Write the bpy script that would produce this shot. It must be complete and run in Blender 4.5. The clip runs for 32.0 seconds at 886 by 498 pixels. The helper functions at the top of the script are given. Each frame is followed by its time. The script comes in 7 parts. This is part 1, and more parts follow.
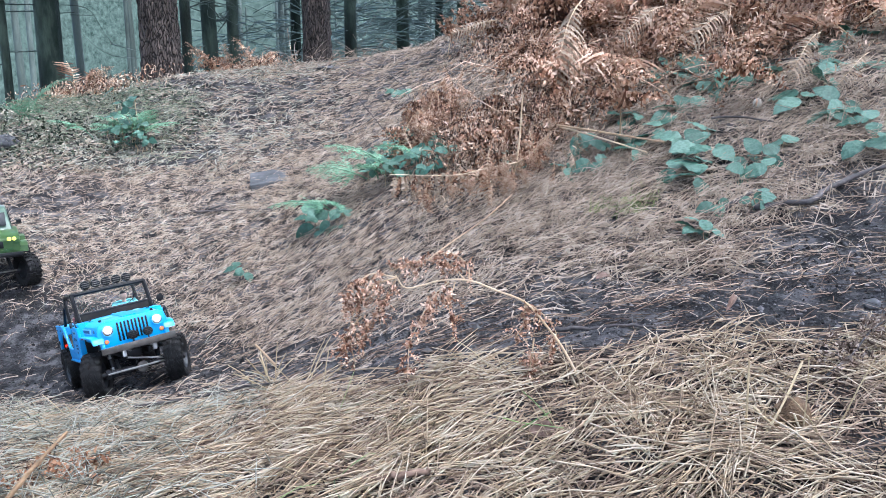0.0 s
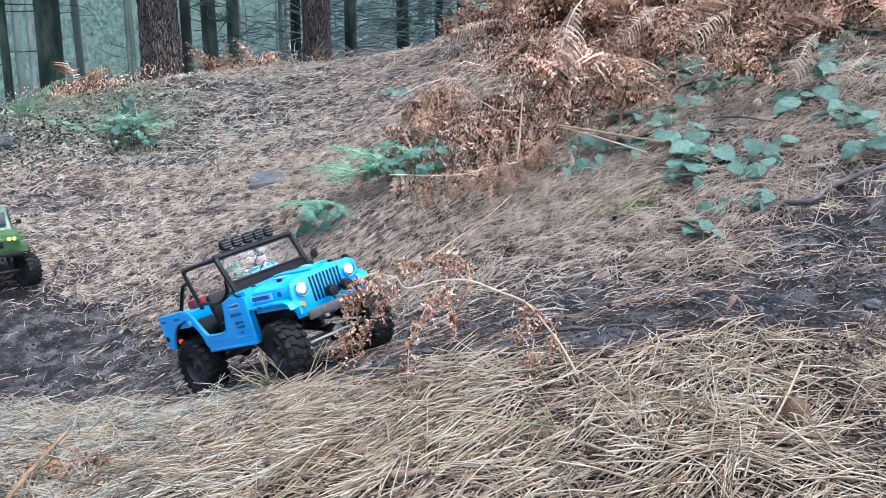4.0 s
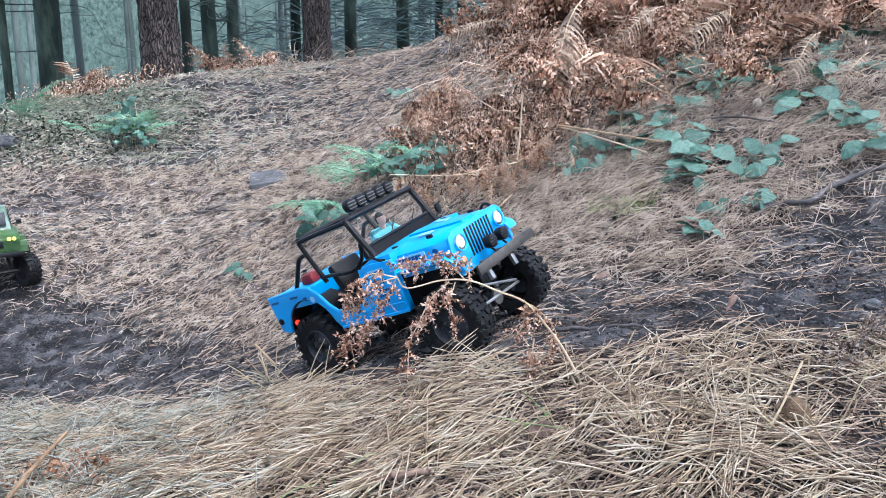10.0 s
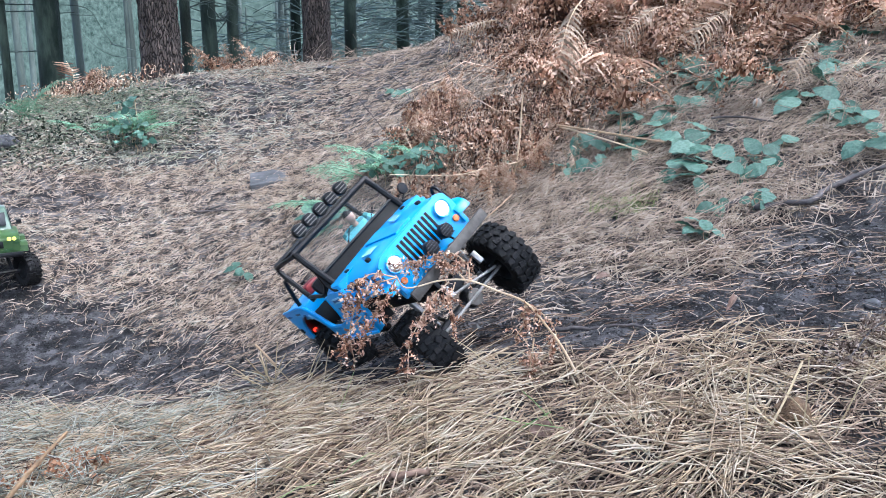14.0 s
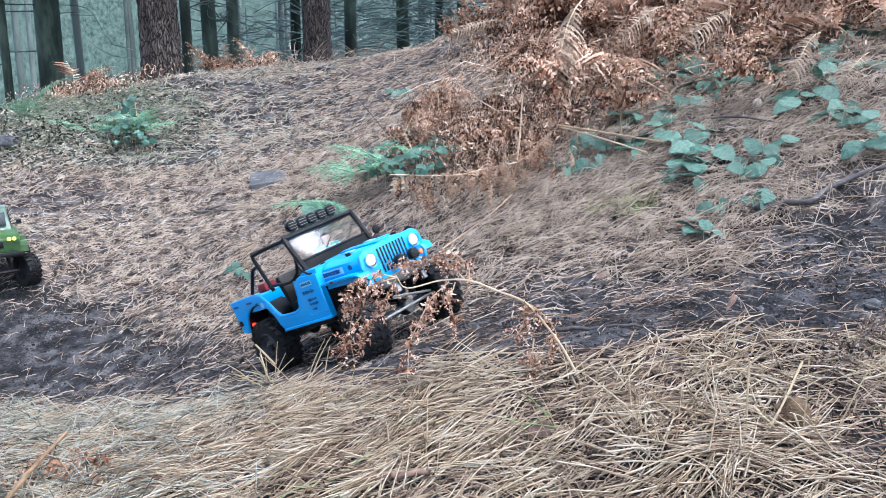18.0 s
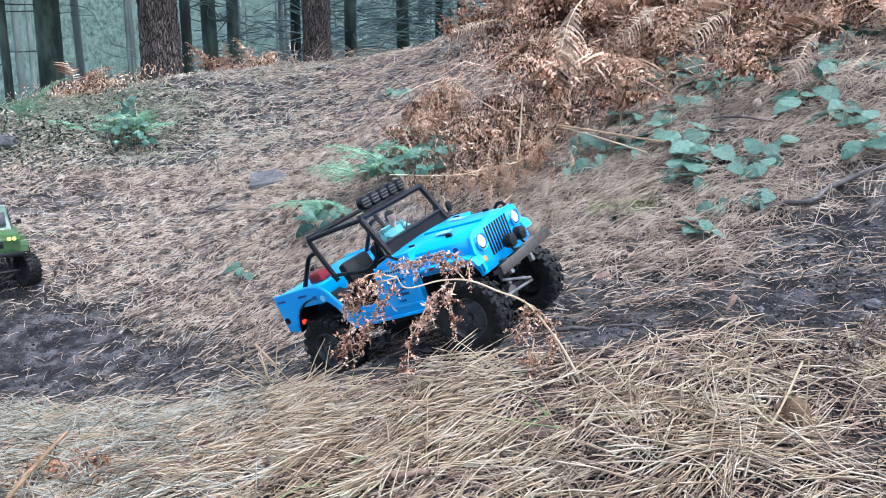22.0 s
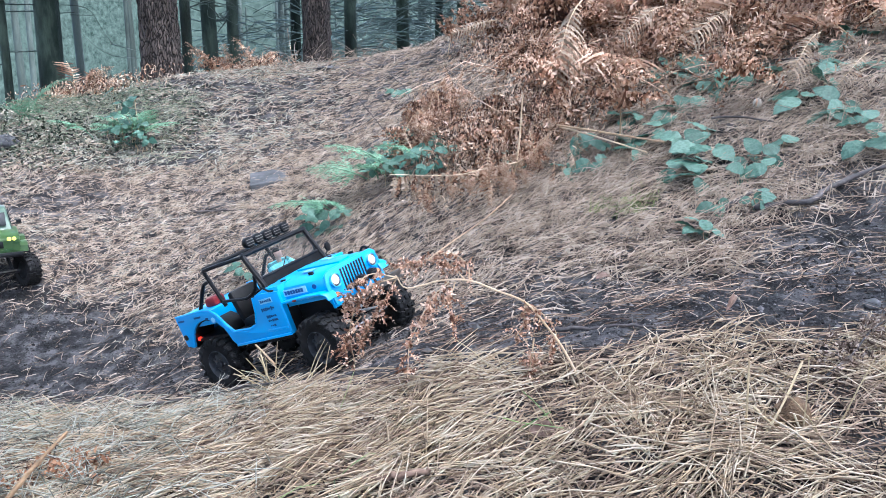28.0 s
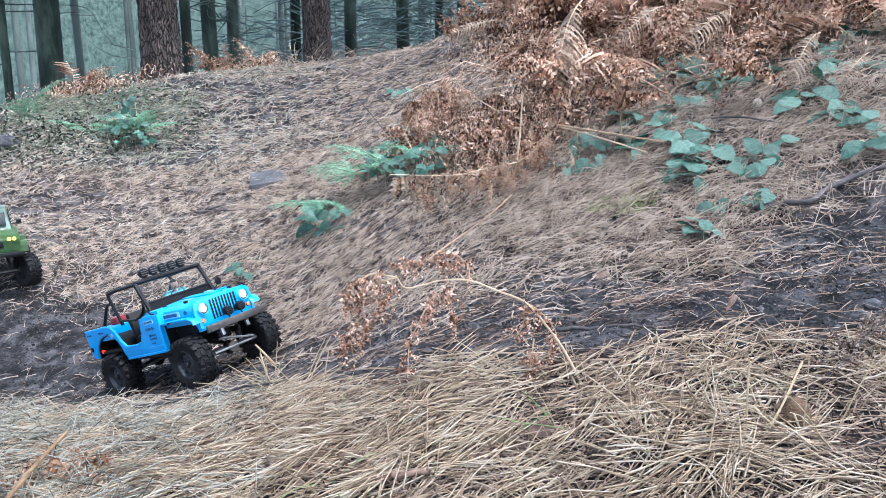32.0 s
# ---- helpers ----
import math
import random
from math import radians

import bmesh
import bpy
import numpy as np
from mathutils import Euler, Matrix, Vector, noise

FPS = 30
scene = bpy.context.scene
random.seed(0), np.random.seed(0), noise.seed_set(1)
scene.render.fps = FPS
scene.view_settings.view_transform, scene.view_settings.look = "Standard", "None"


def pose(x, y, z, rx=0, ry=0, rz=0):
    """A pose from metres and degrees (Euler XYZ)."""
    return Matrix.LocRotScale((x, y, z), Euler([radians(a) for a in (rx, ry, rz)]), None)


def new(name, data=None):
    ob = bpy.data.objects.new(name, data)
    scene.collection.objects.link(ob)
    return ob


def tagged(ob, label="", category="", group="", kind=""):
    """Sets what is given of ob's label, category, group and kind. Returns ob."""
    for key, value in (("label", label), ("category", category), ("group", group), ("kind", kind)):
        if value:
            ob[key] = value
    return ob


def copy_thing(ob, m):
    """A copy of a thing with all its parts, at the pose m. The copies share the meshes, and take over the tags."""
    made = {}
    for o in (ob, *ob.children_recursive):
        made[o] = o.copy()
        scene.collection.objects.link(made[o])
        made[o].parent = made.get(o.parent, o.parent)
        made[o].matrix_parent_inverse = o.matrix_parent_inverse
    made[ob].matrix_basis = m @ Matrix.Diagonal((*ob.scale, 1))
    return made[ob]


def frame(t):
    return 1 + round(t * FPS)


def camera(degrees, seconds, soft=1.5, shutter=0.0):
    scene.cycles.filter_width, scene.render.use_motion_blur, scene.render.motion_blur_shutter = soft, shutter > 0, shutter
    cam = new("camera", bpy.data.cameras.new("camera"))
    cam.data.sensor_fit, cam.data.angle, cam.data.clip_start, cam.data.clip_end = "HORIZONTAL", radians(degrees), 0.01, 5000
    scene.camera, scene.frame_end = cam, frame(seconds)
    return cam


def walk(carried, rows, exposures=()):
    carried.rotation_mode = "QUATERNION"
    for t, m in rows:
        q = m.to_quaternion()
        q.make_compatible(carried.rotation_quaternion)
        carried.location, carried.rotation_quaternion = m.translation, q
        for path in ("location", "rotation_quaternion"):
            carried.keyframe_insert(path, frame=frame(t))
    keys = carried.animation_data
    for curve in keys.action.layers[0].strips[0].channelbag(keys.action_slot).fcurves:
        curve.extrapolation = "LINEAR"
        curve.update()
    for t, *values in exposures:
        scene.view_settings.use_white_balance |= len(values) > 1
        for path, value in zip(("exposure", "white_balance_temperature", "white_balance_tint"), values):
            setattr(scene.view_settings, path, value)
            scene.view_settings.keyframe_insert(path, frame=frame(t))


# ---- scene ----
cam = camera(63.9, 32.0, soft=0.6, shutter=0.4)
EYE = Matrix.Translation((0, 0, 0.6)) @ pose(0, 0, 0, 79.5, 0, 0)
walk(cam, [(0.0, EYE), (32.0, EYE)], exposures=[(0.0, 3.03, 5400, 10), (8.0, 3.03, 5400, 10), (14.0, 3.03, 5400, 10), (20.0, 3.10, 5400, 10), (32.0, 3.10, 5400, 10)])

# ---- daylight: bright overcast seen through a pine wood ----
world = bpy.data.worlds.new("overcast_sky")
scene.world = world
world.use_nodes = True
wn = world.node_tree.nodes
sky = wn.new("ShaderNodeTexSky")
sky.sky_type, sky.sun_disc = "NISHITA", False
sky.sun_elevation, sky.sun_rotation = radians(68), radians(120)
sky.air_density, sky.dust_density, sky.ozone_density = 1.0, 6.0, 1.0
grey = wn.new("ShaderNodeHueSaturation")
grey.inputs["Saturation"].default_value = 0.85
world.node_tree.links.new(sky.outputs[0], grey.inputs["Color"])
world.node_tree.links.new(grey.outputs[0], wn["Background"].inputs[0])
wn["Background"].inputs[1].default_value = 0.105
sun = new("sun", bpy.data.lights.new("sun", "SUN"))
sun.data.energy, sun.data.angle, sun.data.color = 1.0, radians(45), (1.0, 0.97, 0.93)
sun.matrix_world = pose(0, 0, 8, 22, 0, 60)


# ---- materials ----
def mat(name, colors, rough=0.8, scale=60.0, bump=0.3, metal=0.0, island=0.0, fine=6.0, spec=0.3, obj=0.0, trans=0.0, stretch=(1, 1, 1), dist=0.002, thin=0.0, patch=1.0):
    """A surface with two scales of variation; colors run from dark to light. island, obj: variation from piece to piece."""
    m = bpy.data.materials.new(name)
    m.use_nodes = True
    n, l = m.node_tree.nodes, m.node_tree.links
    b = n["Principled BSDF"]
    tc = n.new("ShaderNodeTexCoord")
    mp = n.new("ShaderNodeMapping")
    mp.inputs["Scale"].default_value = stretch
    l.new(tc.outputs["Object"], mp.inputs[0])
    a = n.new("ShaderNodeTexNoise")
    a.inputs["Scale"].default_value, a.inputs["Detail"].default_value, a.inputs["Roughness"].default_value = scale, 6, 0.65
    c = n.new("ShaderNodeTexNoise")
    c.inputs["Scale"].default_value, c.inputs["Detail"].default_value = scale / fine, 3
    l.new(mp.outputs[0], a.inputs["Vector"])
    l.new(mp.outputs[0], c.inputs["Vector"])
    mix = n.new("ShaderNodeMath")
    mix.operation = "ADD"
    half = n.new("ShaderNodeMath")
    half.operation, half.inputs[1].default_value = "MULTIPLY_ADD", 0.5
    l.new(a.outputs["Fac"], half.inputs[0])
    broad = n.new("ShaderNodeMath")
    broad.operation, broad.inputs[1].default_value, broad.inputs[2].default_value = "MULTIPLY_ADD", patch, 0.5 - 0.5 * patch
    l.new(c.outputs["Fac"], broad.inputs[0])
    l.new(broad.outputs[0], mix.inputs[0])
    half.inputs[2].default_value = -0.25
    l.new(half.outputs[0], mix.inputs[1])
    val = mix.outputs[0]
    for amount, kind, out in ((island, "ShaderNodeNewGeometry", "Random Per Island"), (obj, "ShaderNodeObjectInfo", "Random")):
        if amount:
            g = n.new(kind)
            s = n.new("ShaderNodeMath")
            s.operation, s.inputs[1].default_value, s.inputs[2].default_value = "MULTIPLY_ADD", amount, -amount / 2
            l.new(g.outputs[out], s.inputs[0])
            add = n.new("ShaderNodeMath")
            add.operation = "ADD"
            l.new(val, add.inputs[0])
            l.new(s.outputs[0], add.inputs[1])
            val = add.outputs[0]
    ramp = n.new("ShaderNodeValToRGB")
    e = ramp.color_ramp.elements
    lo, hi = (0.3, 0.7) if not (island or obj) else (0.15, 0.85)
    k = len(colors) - 1
    e[0].position, e[1].position = lo, hi
    e[0].color, e[1].color = (*colors[0], 1), (*colors[-1], 1)
    for i in range(1, k):
        x = e.new(lo + (hi - lo) * i / k)
        x.color = (*colors[i], 1)
    l.new(val, ramp.inputs[0])
    l.new(ramp.outputs[0], b.inputs["Base Color"])
    b.inputs["Roughness"].default_value = rough
    b.inputs["Metallic"].default_value = metal
    b.inputs["Specular IOR Level"].default_value = spec
    if bump:
        bp = n.new("ShaderNodeBump")
        bp.inputs["Strength"].default_value, bp.inputs["Distance"].default_value = bump, dist
        l.new(a.outputs["Fac"], bp.inputs["Height"])
        l.new(bp.outputs[0], b.inputs["Normal"])
    if thin:
        t = n.new("ShaderNodeBsdfTranslucent")
        l.new(ramp.outputs[0], t.inputs[0])
        ms = n.new("ShaderNodeMixShader")
        ms.inputs[0].default_value = thin
        l.new(b.outputs[0], ms.inputs[1])
        l.new(t.outputs[0], ms.inputs[2])
        l.new(ms.outputs[0], n["Material Output"].inputs[0])
    return m


def glow(name, color, strength):
    m = bpy.data.materials.new(name)
    m.use_nodes = True
    b = m.node_tree.nodes["Principled BSDF"]
    b.inputs["Base Color"].default_value = (*color, 1)
    b.inputs["Roughness"].default_value = 0.15
    b.inputs["Emission Color"].default_value = (*color, 1)
    b.inputs["Emission Strength"].default_value = strength
    return m


def clear(name, tint=(1, 1, 1), haze=0.025):
    """Thin clear sheet: mostly transparent, with a mirror-like gloss and a little dust."""
    m = bpy.data.materials.new(name)
    m.use_nodes = True
    n, l = m.node_tree.nodes, m.node_tree.links
    n.remove(n["Principled BSDF"])
    tr, gl, df = n.new("ShaderNodeBsdfTransparent"), n.new("ShaderNodeBsdfGlossy"), n.new("ShaderNodeBsdfDiffuse")
    tr.inputs[0].default_value = (*tint, 1)
    gl.inputs["Roughness"].default_value = 0.03
    df.inputs[0].default_value = (0.5, 0.48, 0.45, 1)
    fr = n.new("ShaderNodeFresnel")
    fr.inputs[0].default_value = 1.5
    tcd = n.new("ShaderNodeTexNoise")
    tcd.inputs["Scale"].default_value, tcd.inputs["Detail"].default_value = 90, 5
    sm = n.new("ShaderNodeMath")
    sm.operation, sm.inputs[1].default_value = "MULTIPLY", haze * 2
    l.new(tcd.outputs["Fac"], sm.inputs[0])
    a, b = n.new("ShaderNodeMixShader"), n.new("ShaderNodeMixShader")
    l.new(sm.outputs[0], a.inputs[0])
    l.new(tr.outputs[0], a.inputs[1])
    l.new(df.outputs[0], a.inputs[2])
    l.new(fr.outputs[0], b.inputs[0])
    l.new(a.outputs[0], b.inputs[1])
    l.new(gl.outputs[0], b.inputs[2])
    l.new(b.outputs[0], n["Material Output"].inputs[0])
    return m


M_SOIL = mat("dark_soil", [(0.005264, 0.005032, 0.005616), (0.0234, 0.02293, 0.02515), (0.08774, 0.08424, 0.08774)], 0.95, 170, 1.0, fine=9, dist=0.016, patch=1.6)
M_STRAW = mat("pale_straw", [(0.1484, 0.1007, 0.0636), (0.2862, 0.2088, 0.1272), (0.3604, 0.2841, 0.1887), (0.4187, 0.353, 0.2597)], 0.6, 130, 0.1, island=0.7, spec=0.35, fine=4, patch=1.7)
M_LITTER = mat("needle_litter", [(0.095, 0.06935, 0.05035), (0.2232, 0.1672, 0.1216), (0.2992, 0.2337, 0.1748), (0.361, 0.2992, 0.2308)], 0.75, 110, 0.1, island=0.55, spec=0.25, fine=4, patch=1.9)
# brown straw whose dark tones also carry the shade in the gaps
M_DARKSTRAW = mat("dark_straw", [(0.015, 0.010, 0.008), (0.085, 0.057, 0.040), (0.18, 0.128, 0.092), (0.28, 0.215, 0.16)], 0.8, 40, 0.1, island=0.9, spec=0.15)
M_GREYSTRAW = mat("grey_straw", [(0.05175, 0.04916, 0.03709), (0.1639, 0.1595, 0.1225), (0.2587, 0.2544, 0.2053), (0.3622, 0.3579, 0.2976)], 0.7, 110, 0.1, island=0.65, spec=0.25, fine=4, patch=1.7)
# brown needles; the ramp's dark end is lowered to paint shade between them
M_NEEDLE = mat("shaded_brown_needles", [(0.03148, 0.02413, 0.01889), (0.1416, 0.1091, 0.08394), (0.2466, 0.1973, 0.1553), (0.3357, 0.2801, 0.2256)], 0.8, 110, 0.1, island=0.6, spec=0.2, fine=4, patch=1.9)
M_GRASS = mat("green_grass", [(0.05, 0.10, 0.03), (0.13, 0.20, 0.07), (0.30, 0.34, 0.14)], 0.6, 40, 0.0, island=0.6)
M_BRACKEN = mat("dead_bracken", [(0.0392, 0.01829, 0.01176), (0.2091, 0.1019, 0.0575), (0.4312, 0.2549, 0.1594), (0.6272, 0.4574, 0.3332)], 0.8, 60, 0.2, island=0.75, obj=0.5, thin=0.2)
M_CRUMPLE = mat("crumpled_bracken", [(0.03279, 0.01503, 0.009563), (0.1639, 0.07651, 0.04236), (0.3825, 0.2159, 0.1311), (0.5055, 0.3388, 0.2295), (0.6285, 0.4809, 0.3579)], 0.8, 70, 0.3, island=1.0, thin=0.15)
M_STRAWLEAF = mat("withered_leaf", [(0.1558, 0.1025, 0.06396), (0.2624, 0.1927, 0.1312), (0.369, 0.2952, 0.2173)], 0.8, 60, 0.2, island=0.4, thin=0.2)
M_STRAWSTEM = mat("straw_stalk", [(0.24, 0.175, 0.095), (0.36, 0.285, 0.17), (0.46, 0.385, 0.25)], 0.6, 50, 0.1, obj=0.5)
M_STEM = mat("dry_stem", [(0.20, 0.13, 0.08), (0.42, 0.30, 0.18), (0.58, 0.46, 0.31)], 0.55, 50, 0.15, obj=0.4)
M_BRAMBLE = mat("bramble_leaf", [(0.02024, 0.06072, 0.03864), (0.046, 0.115, 0.07912), (0.1104, 0.1978, 0.1472)], 0.5, 70, 0.35, obj=0.6, thin=0.2, spec=0.4)
M_FERN = mat("green_fern", [(0.05, 0.12, 0.07), (0.12, 0.25, 0.15), (0.24, 0.40, 0.26)], 0.6, 80, 0.2, island=0.4, thin=0.25)
M_BARKG = mat("mossy_bark", [(0.006, 0.010, 0.007), (0.022, 0.034, 0.025), (0.07, 0.095, 0.07)], 0.95, 34, 1.0, obj=0.4, stretch=(1, 1, 0.3), dist=0.02, patch=2.2)
# distance haze on the far trunks is put into this paler bark colour
M_BARKPALE = mat("pale_hazed_bark", [(0.024, 0.0336, 0.0288), (0.056, 0.0736, 0.064), (0.104, 0.128, 0.1136)], 0.95, 18, 0.6, obj=0.5, stretch=(1, 1, 0.3), dist=0.012)
M_BARK_OLD = mat("shaded_furrow_bark", [(0.04, 0.032, 0.027), (0.08, 0.063, 0.053), (0.12, 0.097, 0.083)], 0.95, 60, 0.6, stretch=(1, 1, 0.35), dist=0.008)
# furrow shade is put into the colour: plates darken towards their edges
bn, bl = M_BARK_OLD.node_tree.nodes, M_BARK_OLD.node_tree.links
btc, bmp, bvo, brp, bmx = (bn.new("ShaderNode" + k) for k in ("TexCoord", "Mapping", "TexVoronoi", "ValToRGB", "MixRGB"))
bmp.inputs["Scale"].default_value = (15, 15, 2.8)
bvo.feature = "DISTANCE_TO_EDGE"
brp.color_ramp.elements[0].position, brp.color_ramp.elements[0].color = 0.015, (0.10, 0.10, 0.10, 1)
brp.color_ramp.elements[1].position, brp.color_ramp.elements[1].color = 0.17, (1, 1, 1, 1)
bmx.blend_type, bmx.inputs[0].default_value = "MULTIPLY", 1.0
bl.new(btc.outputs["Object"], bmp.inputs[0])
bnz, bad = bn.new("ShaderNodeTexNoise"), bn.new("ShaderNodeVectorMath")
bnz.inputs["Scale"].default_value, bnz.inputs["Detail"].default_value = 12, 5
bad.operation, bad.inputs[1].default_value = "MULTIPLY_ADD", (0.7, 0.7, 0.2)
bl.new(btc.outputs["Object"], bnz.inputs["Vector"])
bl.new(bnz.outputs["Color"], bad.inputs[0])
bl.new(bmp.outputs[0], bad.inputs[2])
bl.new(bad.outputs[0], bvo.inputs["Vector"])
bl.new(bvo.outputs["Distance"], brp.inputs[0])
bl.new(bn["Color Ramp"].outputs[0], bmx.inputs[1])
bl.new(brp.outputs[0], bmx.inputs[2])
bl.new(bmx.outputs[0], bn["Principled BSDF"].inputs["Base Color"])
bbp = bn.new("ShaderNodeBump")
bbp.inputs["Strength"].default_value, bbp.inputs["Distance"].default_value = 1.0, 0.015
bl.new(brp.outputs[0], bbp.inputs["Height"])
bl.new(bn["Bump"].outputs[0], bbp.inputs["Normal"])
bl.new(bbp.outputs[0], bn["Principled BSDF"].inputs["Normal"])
M_STONE = mat("grey_stone", [(0.036, 0.0368, 0.0384), (0.068, 0.0696, 0.072), (0.112, 0.1128, 0.1144)], 0.9, 50, 0.6, dist=0.004)
M_BLUE = mat("blue_plastic", [(0.02, 0.29, 0.65), (0.026, 0.32, 0.70), (0.034, 0.35, 0.74)], 0.32, 14, 0.02, spec=0.5)
M_BLACK = mat("black_plastic", [(0.003, 0.003, 0.0035), (0.005, 0.005, 0.0055), (0.009, 0.009, 0.0095)], 0.42, 120, 0.15, spec=0.22)
M_RUBBER = mat("black_rubber", [(0.00375, 0.00375, 0.00375), (0.0075, 0.0075, 0.0075), (0.021, 0.0195, 0.01875)], 0.7, 90, 0.3, fine=9, dist=0.001, spec=0.2)
M_ALU = mat("dull_aluminium", [(0.085, 0.077, 0.066), (0.125, 0.115, 0.10), (0.19, 0.177, 0.155)], 0.6, 120, 0.1, metal=0.6)
M_BUMPER = mat("gunmetal", [(0.051, 0.0459, 0.0391), (0.0935, 0.085, 0.0731), (0.17, 0.1564, 0.136)], 0.5, 90, 0.15, metal=0.5)
M_PALEALU = mat("bare_aluminium", [(0.195, 0.1885, 0.1755), (0.273, 0.2665, 0.2535), (0.3575, 0.351, 0.338)], 0.35, 120, 0.05, metal=0.6)
M_RIM = mat("painted_steel_rim", [(0.018, 0.019, 0.021), (0.03, 0.032, 0.035), (0.06, 0.062, 0.066)], 0.42, 90, 0.15, metal=0.2, spec=0.4)
M_STEEL = mat("dark_steel", [(0.01, 0.01, 0.011), (0.024, 0.024, 0.026), (0.05, 0.05, 0.053)], 0.5, 120, 0.2, metal=0.5)
M_RED = mat("red_plastic", [(0.13, 0.012, 0.014), (0.2, 0.018, 0.02), (0.28, 0.03, 0.03)], 0.4, 60, 0.05)
M_WHITE = mat("white_decal", [(0.20, 0.46, 0.64), (0.26, 0.53, 0.71), (0.33, 0.6, 0.78)], 0.4, 90, 0.02)
M_DECAL = mat("dark_decal", [(0.01, 0.06, 0.17), (0.014, 0.08, 0.22), (0.02, 0.10, 0.27)], 0.4, 90, 0.02)
M_AMBER = mat("amber_lens", [(0.5, 0.12, 0.03), (0.62, 0.17, 0.05), (0.7, 0.25, 0.09)], 0.25, 60, 0.05)
M_GREEN = mat("green_plastic", [(0.025, 0.055, 0.014), (0.038, 0.08, 0.02), (0.052, 0.105, 0.028)], 0.4, 20, 0.05)
M_GREYG = mat("pale_green_plastic", [(0.05, 0.085, 0.06), (0.07, 0.11, 0.082), (0.095, 0.14, 0.108)], 0.4, 20, 0.05)
M_SKIN = mat("painted_figure", [(0.42, 0.29, 0.22), (0.52, 0.37, 0.29), (0.6, 0.44, 0.36)], 0.6, 60, 0.05)
M_LAMP = glow("lit_headlamp", (1.0, 0.97, 0.9), 0.11)
M_TAIL = glow("lit_tail_lamp", (1.0, 0.035, 0.012), 0.22)
M_YLAMP = glow("lit_yellow_lamp", (0.85, 0.9, 0.1), 0.12)
M_CLEAR = clear("clear_screen")
M_CHROME = mat("chrome", [(0.6, 0.6, 0.6), (0.7, 0.7, 0.7), (0.78, 0.78, 0.78)], 0.2, 90, 0.02, metal=1.0)


# ---- mesh tools ----
def link(name, bm, material, parent=None, label="", smooth=True):
    me = bpy.data.meshes.new(name)
    bm.to_mesh(me)
    bm.free()
    if smooth:
        me.shade_smooth()
        me.set_sharp_from_angle(angle=radians(38))
    me.materials.append(material)
    ob = new(name, me)
    ob.parent = parent
    if label:
        ob["label"] = label
    return ob


def part(name, bm, material, parent, label=""):
    return link(name, bm, material, parent, label)


def raw(name, verts, faces, material, parent=None, smooth=True):
    """A mesh object out of computed arrays; faces all have the same number of corners."""
    me = bpy.data.meshes.new(name)
    verts, faces = np.asarray(verts, np.float32), np.asarray(faces, np.int32)
    k = faces.shape[1]
    me.vertices.add(len(verts))
    me.vertices.foreach_set("co", verts.ravel())
    me.loops.add(faces.size)
    me.loops.foreach_set("vertex_index", faces.ravel())
    me.polygons.add(len(faces))
    me.polygons.foreach_set("loop_start", np.arange(0, faces.size, k, dtype=np.int32))
    me.polygons.foreach_set("use_smooth", np.full(len(faces), smooth))
    me.update(calc_edges=True)
    me.materials.append(material)
    ob = new(name, me)
    ob.parent = parent
    return ob


def box(size, at=(0, 0, 0), turn=(0, 0, 0), bevel=0.0, bm=None, taper=(1, 1)):
    bm = bm or bmesh.new()
    r = bmesh.ops.create_cube(bm, size=1)
    m = pose(*at, *turn) @ Matrix.Diagonal((*size, 1))
    for v in r["verts"]:
        if v.co.z > 0:
            v.co.x *= taper[0]
            v.co.y *= taper[1]
        v.co = m @ v.co
    if bevel:
        es = list({e for v in r["verts"] for e in v.link_edges})
        bmesh.ops.bevel(bm, geom=es, offset=bevel, segments=2, affect="EDGES", profile=0.5)
    return bm


def disc(r, depth, at=(0, 0, 0), turn=(0, 0, 0), n=20, r2=None, bm=None, bevel=0.0):
    bm = bm or bmesh.new()
    q = bmesh.ops.create_cone(bm, cap_ends=True, segments=n, radius1=r, radius2=r if r2 is None else r2, depth=depth, matrix=pose(*at, *turn))
    if bevel:
        es = [e for e in {e for v in q["verts"] for e in v.link_edges} if any(len(f.verts) > 4 for f in e.link_faces)]
        bmesh.ops.bevel(bm, geom=es, offset=bevel, segments=2, affect="EDGES", profile=0.5)
    return bm


def tube(points, r, n=8, bm=None, ends=None):
    """A round bar along points, with radius r at its start and ends at its end."""
    bm = bm or bmesh.new()
    pts = [Vector(p) for p in points]
    rings = []
    for i, p in enumerate(pts):
        d = (pts[min(i + 1, len(pts) - 1)] - pts[max(i - 1, 0)]).normalized()
        q = d.to_track_quat("Z", "Y")
        rad = r if ends is None else r + (ends - r) * i / (len(pts) - 1)
        rings.append([bm.verts.new(p + q @ Vector((math.cos(2 * math.pi * k / n) * rad, math.sin(2 * math.pi * k / n) * rad, 0))) for k in range(n)])
    for a, b in zip(rings, rings[1:]):
        for k in range(n):
            bm.faces.new((a[k], a[(k + 1) % n], b[(k + 1) % n], b[k]))
    bm.faces.new(rings[0][::-1])
    bm.faces.new(rings[-1])
    return bm


def bend(points, steps=4):
    """Rounds a polyline (Catmull-Rom)."""
    p = [Vector(a) for a in points]
    p = [2 * p[0] - p[1]] + p + [2 * p[-1] - p[-2]]
    out = []
    for i in range(1, len(p) - 2):
        for k in range(steps):
            t = k / steps
            out.append(0.5 * (2 * p[i] + (p[i + 1] - p[i - 1]) * t + (2 * p[i - 1] - 5 * p[i] + 4 * p[i + 1] - p[i + 2]) * t * t + (3 * p[i] - p[i - 1] - 3 * p[i + 1] + p[i + 2]) * t ** 3))
    return out + [p[-2]]


